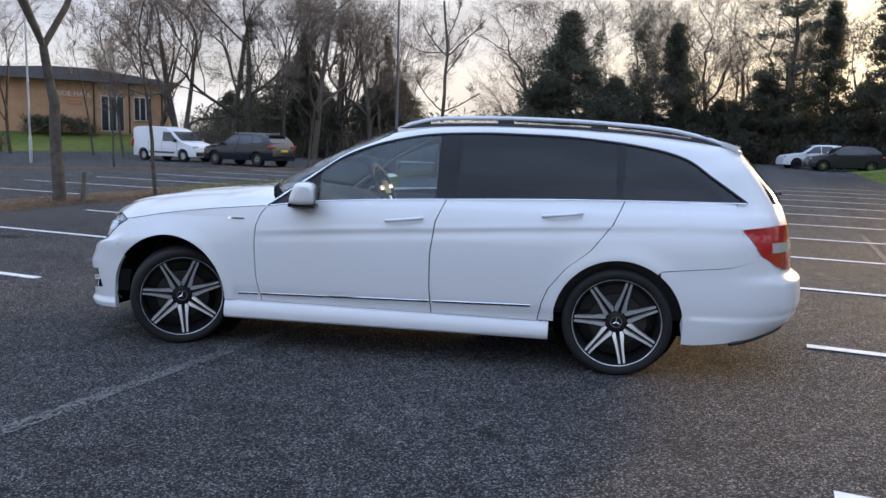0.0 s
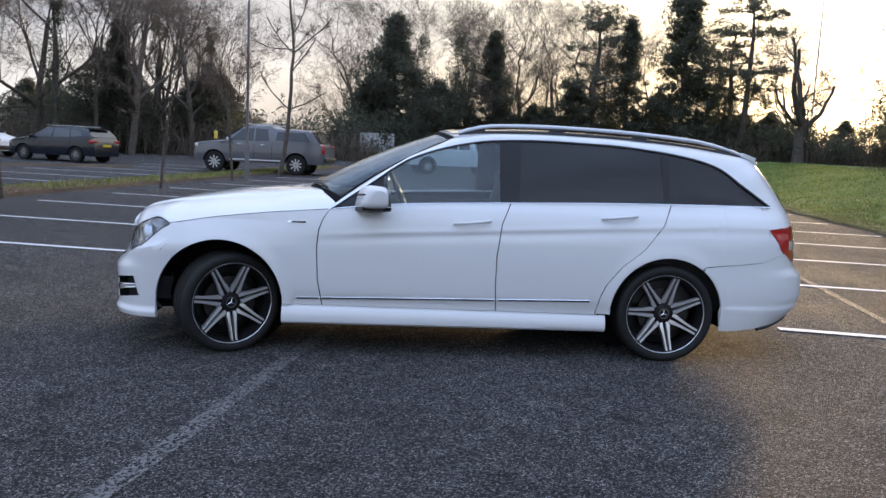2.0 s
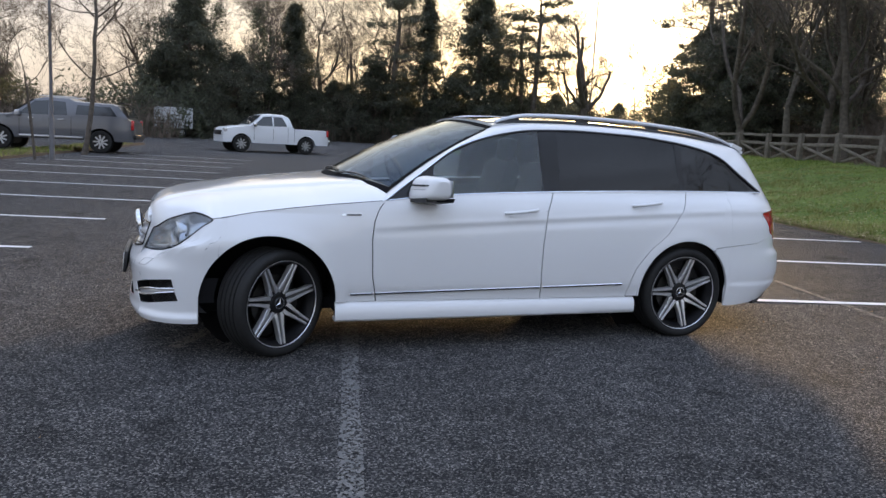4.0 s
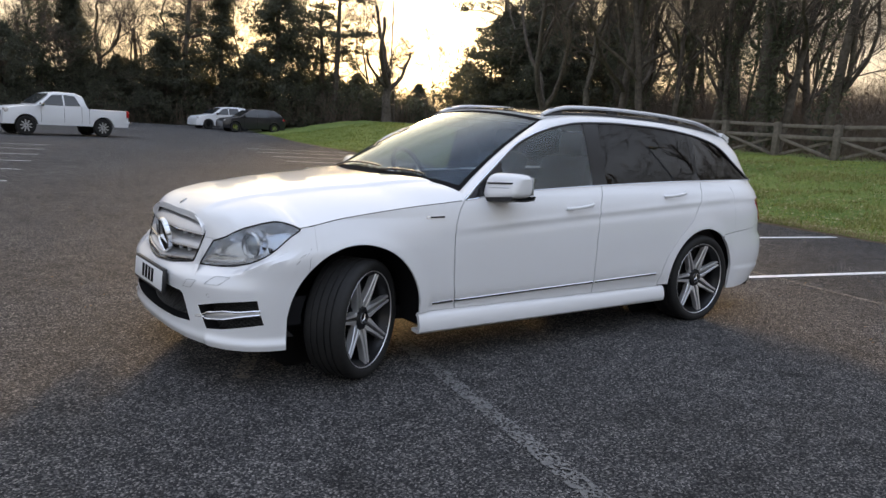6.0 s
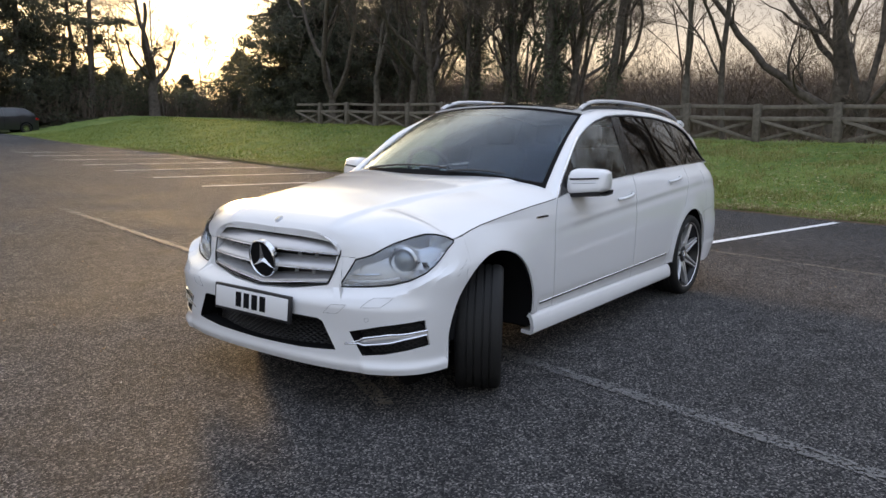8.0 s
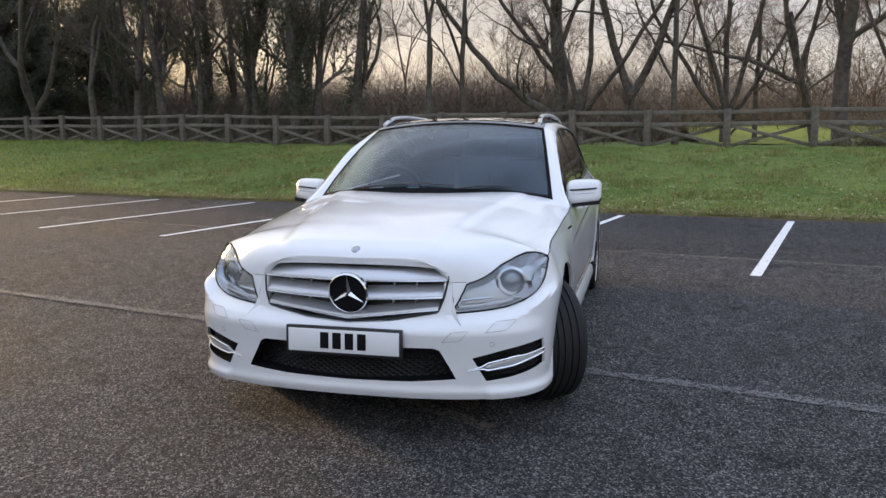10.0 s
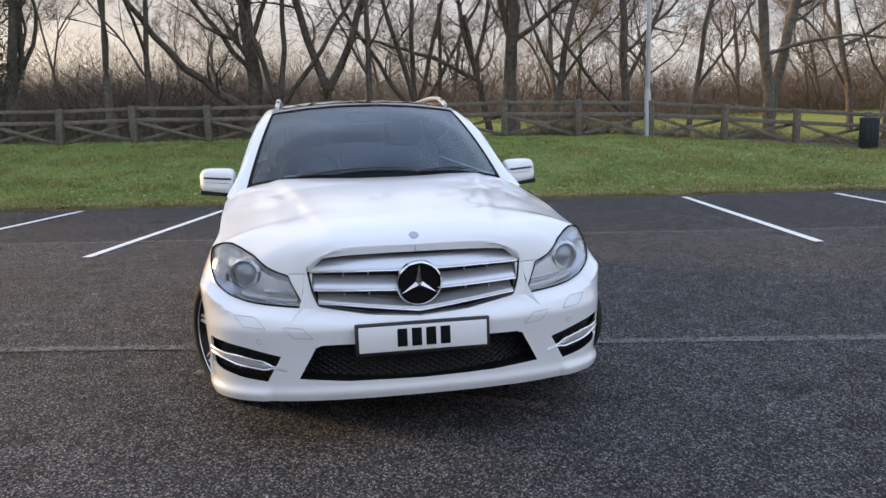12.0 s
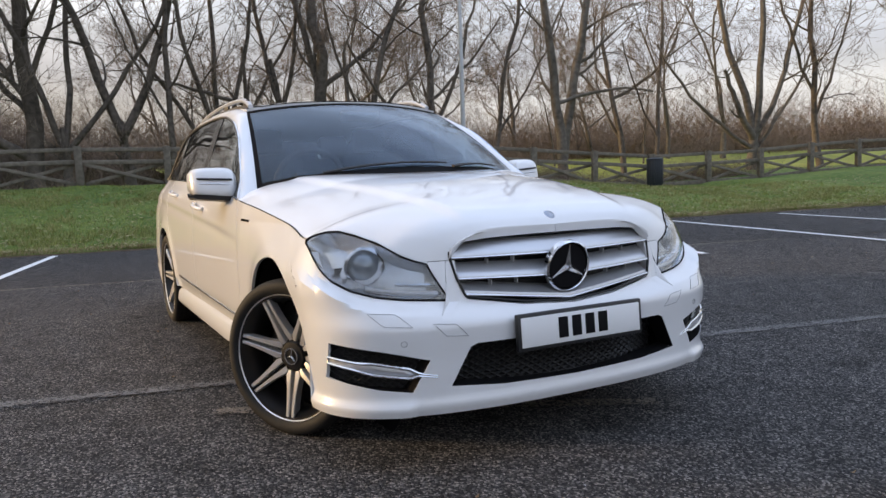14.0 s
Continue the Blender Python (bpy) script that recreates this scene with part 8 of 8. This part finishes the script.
tagged(part("planting_strip", bm, M_SOIL, None, "", 60), "strip of leaf litter and soil between the bays", "planting bed", kind="structure")


def on_strip():
    y = rng.uniform(5.5, 32)
    x = -9.55 + 0.205 * (y - 5.5) + rng.uniform(-0.7, 0.7)
    return x, y, ground_z(x, y) + 0.06


tufts("strip_leaves", 5000, on_strip, M_DEADLEAF, 0.06, "brown leaves covering the planted strip", "leaves", flat=True)
tufts("strip_grass", 6000, lambda: (lambda p: p if p[1] > 11 else on_bank(3))(on_strip()), M_BLADE, 0.09, "grass growing in the planted strip", "grass")

# ---- the brick hall beyond the lane ----
HB = Matrix.Translation((-40.0, 38.7, 1.60)) @ Matrix.Rotation(radians(36), 4, "Z")
hall = thing("brick_hall", "low buff-brick hall with a shallow slate roof", "building", "", HB)
bm = bmesh.new()
box(bm, 26, 14, 4.6, Matrix.Translation((0, 7, 1.4)))
part("wall", bm, M_BRICK, hall, "buff brick wall")
bm = bmesh.new()
prism(bm, [(-13.6, 3.5), (-13.6, 3.7), (-2.0, 3.9), (5.4, 4.38), (7.6, 4.38), (13.0, 3.75), (13.5, 3.75), (13.5, 3.5)], 15.4, Matrix.Translation((0, 7, 0)))
part("roof", bm, M_ROOF, hall, "shallow slate roof")
for x, w, h, z in ((9.1, 1.5, 2.5, 1.35), (11.1, 1.2, 1.7, 1.75), (1.2, 1.5, 0.7, 2.1), (-1.6, 1.5, 0.7, 2.1)):
    bm = bmesh.new()
    box(bm, w, 0.12, h, Matrix.Translation((x, -0.06, z)), 0.02)
    wfr = part("window", bm, M_FRAMEW, hall, "white-framed window")
    for k in range(3):
        bm = bmesh.new()
        box(bm, w / 3 - 0.09, 0.05, h - 0.14, Matrix.Translation((x - w / 3 + k * w / 3, -0.115, z)))
        part("pane", bm, M_WINDOW, wfr)
for x in (7.9, 10.2, 12.4):
    bm = bmesh.new()
    box(bm, 0.09, 0.09, 3.5, Matrix.Translation((x, -0.05, 1.72)), 0.01)
    part("downpipe", bm, M_BLACK, hall)
txt = bpy.data.curves.new("sign_text", "FONT")
txt.body, txt.size, txt.extrude, txt.align_x = "SIDE HALL", 0.46, 0.02, "CENTER"
tob = new("sign_source", txt)
me = bpy.data.meshes.new_from_object(tob.evaluated_get(bpy.context.evaluated_depsgraph_get()))
bpy.data.objects.remove(tob)
me.materials.clear()
me.materials.append(M_SIGNW)
sign = new("sign_lettering", me)
sign.parent = hall
sign.matrix_basis = Matrix.Translation((6.65, -0.06, 2.48)) @ Matrix.Rotation(radians(90), 4, "X")
tagged(sign, "pale raised sign letters")
for k in range(3):
    bm = bmesh.new()
    box(bm, 1.3 - 0.3 * k, 0.05, 0.16, Matrix.Translation((6.65, -0.03, 2.42 - 0.22 * k)), 0.01)
    part("sign_bar", bm, M_GOLD, hall)
# lawn, planted bed and a dark mound before it
P = []
for i in range(13):
    row = []
    for j in range(7):
        q = HB @ Vector((-13 + 26 * i / 12, -8 + 7.9 * j / 6, 0))
        row.append((q.x, q.y, ground_z(q.x, q.y) - 0.05 + (1.58 - ground_z(q.x, q.y)) * (j / 6) ** 1.8))
    P.append(row)
bm = bmesh.new()
add_grid(bm, P)
tagged(part("lawn", bm, M_TURF, None, "", 60), "green lawn before the brick hall", "grass", kind="structure")


def hall_bed(rnd):
    q = HB @ Vector((rnd.uniform(3.6, 8.0), rnd.uniform(-1.2, -0.3), 0))
    return q.x, q.y, rnd.uniform(0.1, 1.0), rnd.uniform(0.3, 0.5)


hedge("hall_shrubs", 60, hall_bed, 0.12, "dark green shrubs against the hall wall", 1.05)


def lane_hedge(rnd):
    q = HB @ Vector((rnd.uniform(-3, 3.0), rnd.uniform(-9, -8), 0))
    return q.x, q.y, rnd.uniform(0.1, 0.8), rnd.uniform(0.35, 0.6)


hedge("clipped_hedge", 50, lane_hedge, 0.12, "low dark hedge beside the lane")

# far lane verge of red-brown litter
P = []
for t in steps(0, 1, 16):
    x, y = -24 + 13.2 * t, 15.4 + 9.6 * t
    P.append([(x - o * 0.55, y + o * 0.8, ground_z(x, y + o * 0.8) + (0.03 if abs(o) < 1 else 0.005)) for o in (-1, -0.6, 0, 0.6, 1)])
bm = bmesh.new()
add_grid(bm, P)
tagged(part("far_verge", bm, M_SOIL, None, "", 60), "narrow verge of reddish leaf litter", "planting bed", kind="structure")

# yellow board on a post added for an orange glow, pale trailer behind the pickups
root = thing("notice_sign", "small yellow board on a post standing in for an orange glow", "sign", "", Matrix.Translation((-10.9, 39.3, ground_z(-10.9, 39.3) - 0.02)))
bm = bmesh.new()
box(bm, 0.10, 0.10, 1.7, Matrix.Translation((0, 0, 0.85)), 0.01)
part("post", bm, M_FENCE, root)
bm = bmesh.new()
box(bm, 0.20, 0.05, 0.45, Matrix.Translation((0, -0.075, 1.30)), 0.01)
part("board", bm, M_GLOWBOARD, root)
root = thing("box_trailer", "pale box trailer among the far trees", "trailer", "", Matrix.Translation((-1.9, 45.0, ground_z(-1.9, 45.0))) @ Matrix.Rotation(radians(4), 4, "Z"))
bm = bmesh.new()
box(bm, 2.2, 1.6, 1.25, Matrix.Translation((0, 0, 1.15)), 0.06)
part("body", bm, M_VANWHITE, root)
for k in range(4):
    bm = bmesh.new()
    box(bm, 0.04, 0.02, 1.15, Matrix.Translation((-0.9 + 0.6 * k, -0.81, 1.15)))
    part("side_rib", bm, M_SATIN, root)
for sx in (-0.45, 0.45):
    for s in (1, -1):
        simple_wheel(root, 0.28, 0.18, M_SATIN, Matrix.Translation((sx, -s * 0.78, 0.28)) @ (Matrix() if s == 1 else Matrix.Rotation(math.pi, 4, "Z")))
bm = bmesh.new()
tube(bm, [(-1.0, 0, 0.5), (-1.8, 0, 0.45)], 0.04, 6)
part("drawbar", bm, M_BLACK, root)
# stake beside the young tree
root = thing("tree_stake", "short timber stake beside a young tree", "stake", "", Matrix.Translation((-8.42, 7.75, 0)))
bm = bmesh.new()
tube(bm, [(0, 0, -0.05), (0.03, 0.02, 0.6)], [0.045, 0.04], 8)
part("stake", bm, M_FENCE, root)
# field beyond the fence; its sunlight is put into the bright grass colour
P = [[(x + 0.178 * y, y, ground_z(x + 0.178 * y, y) + 0.07 + 0.85 * min(1, max(0, (x - 22.0) / 13.0)) ** 1.3) for y in np.arange(-60, -1, 3)] for x in np.arange(21, 62, 4)]
bm = bmesh.new()
add_grid(bm, P)
tagged(part("far_field", bm, M_FIELD_SUNNY, None, "", 60), "green field beyond the fence with sunlight put into its colour", "grass", kind="structure")
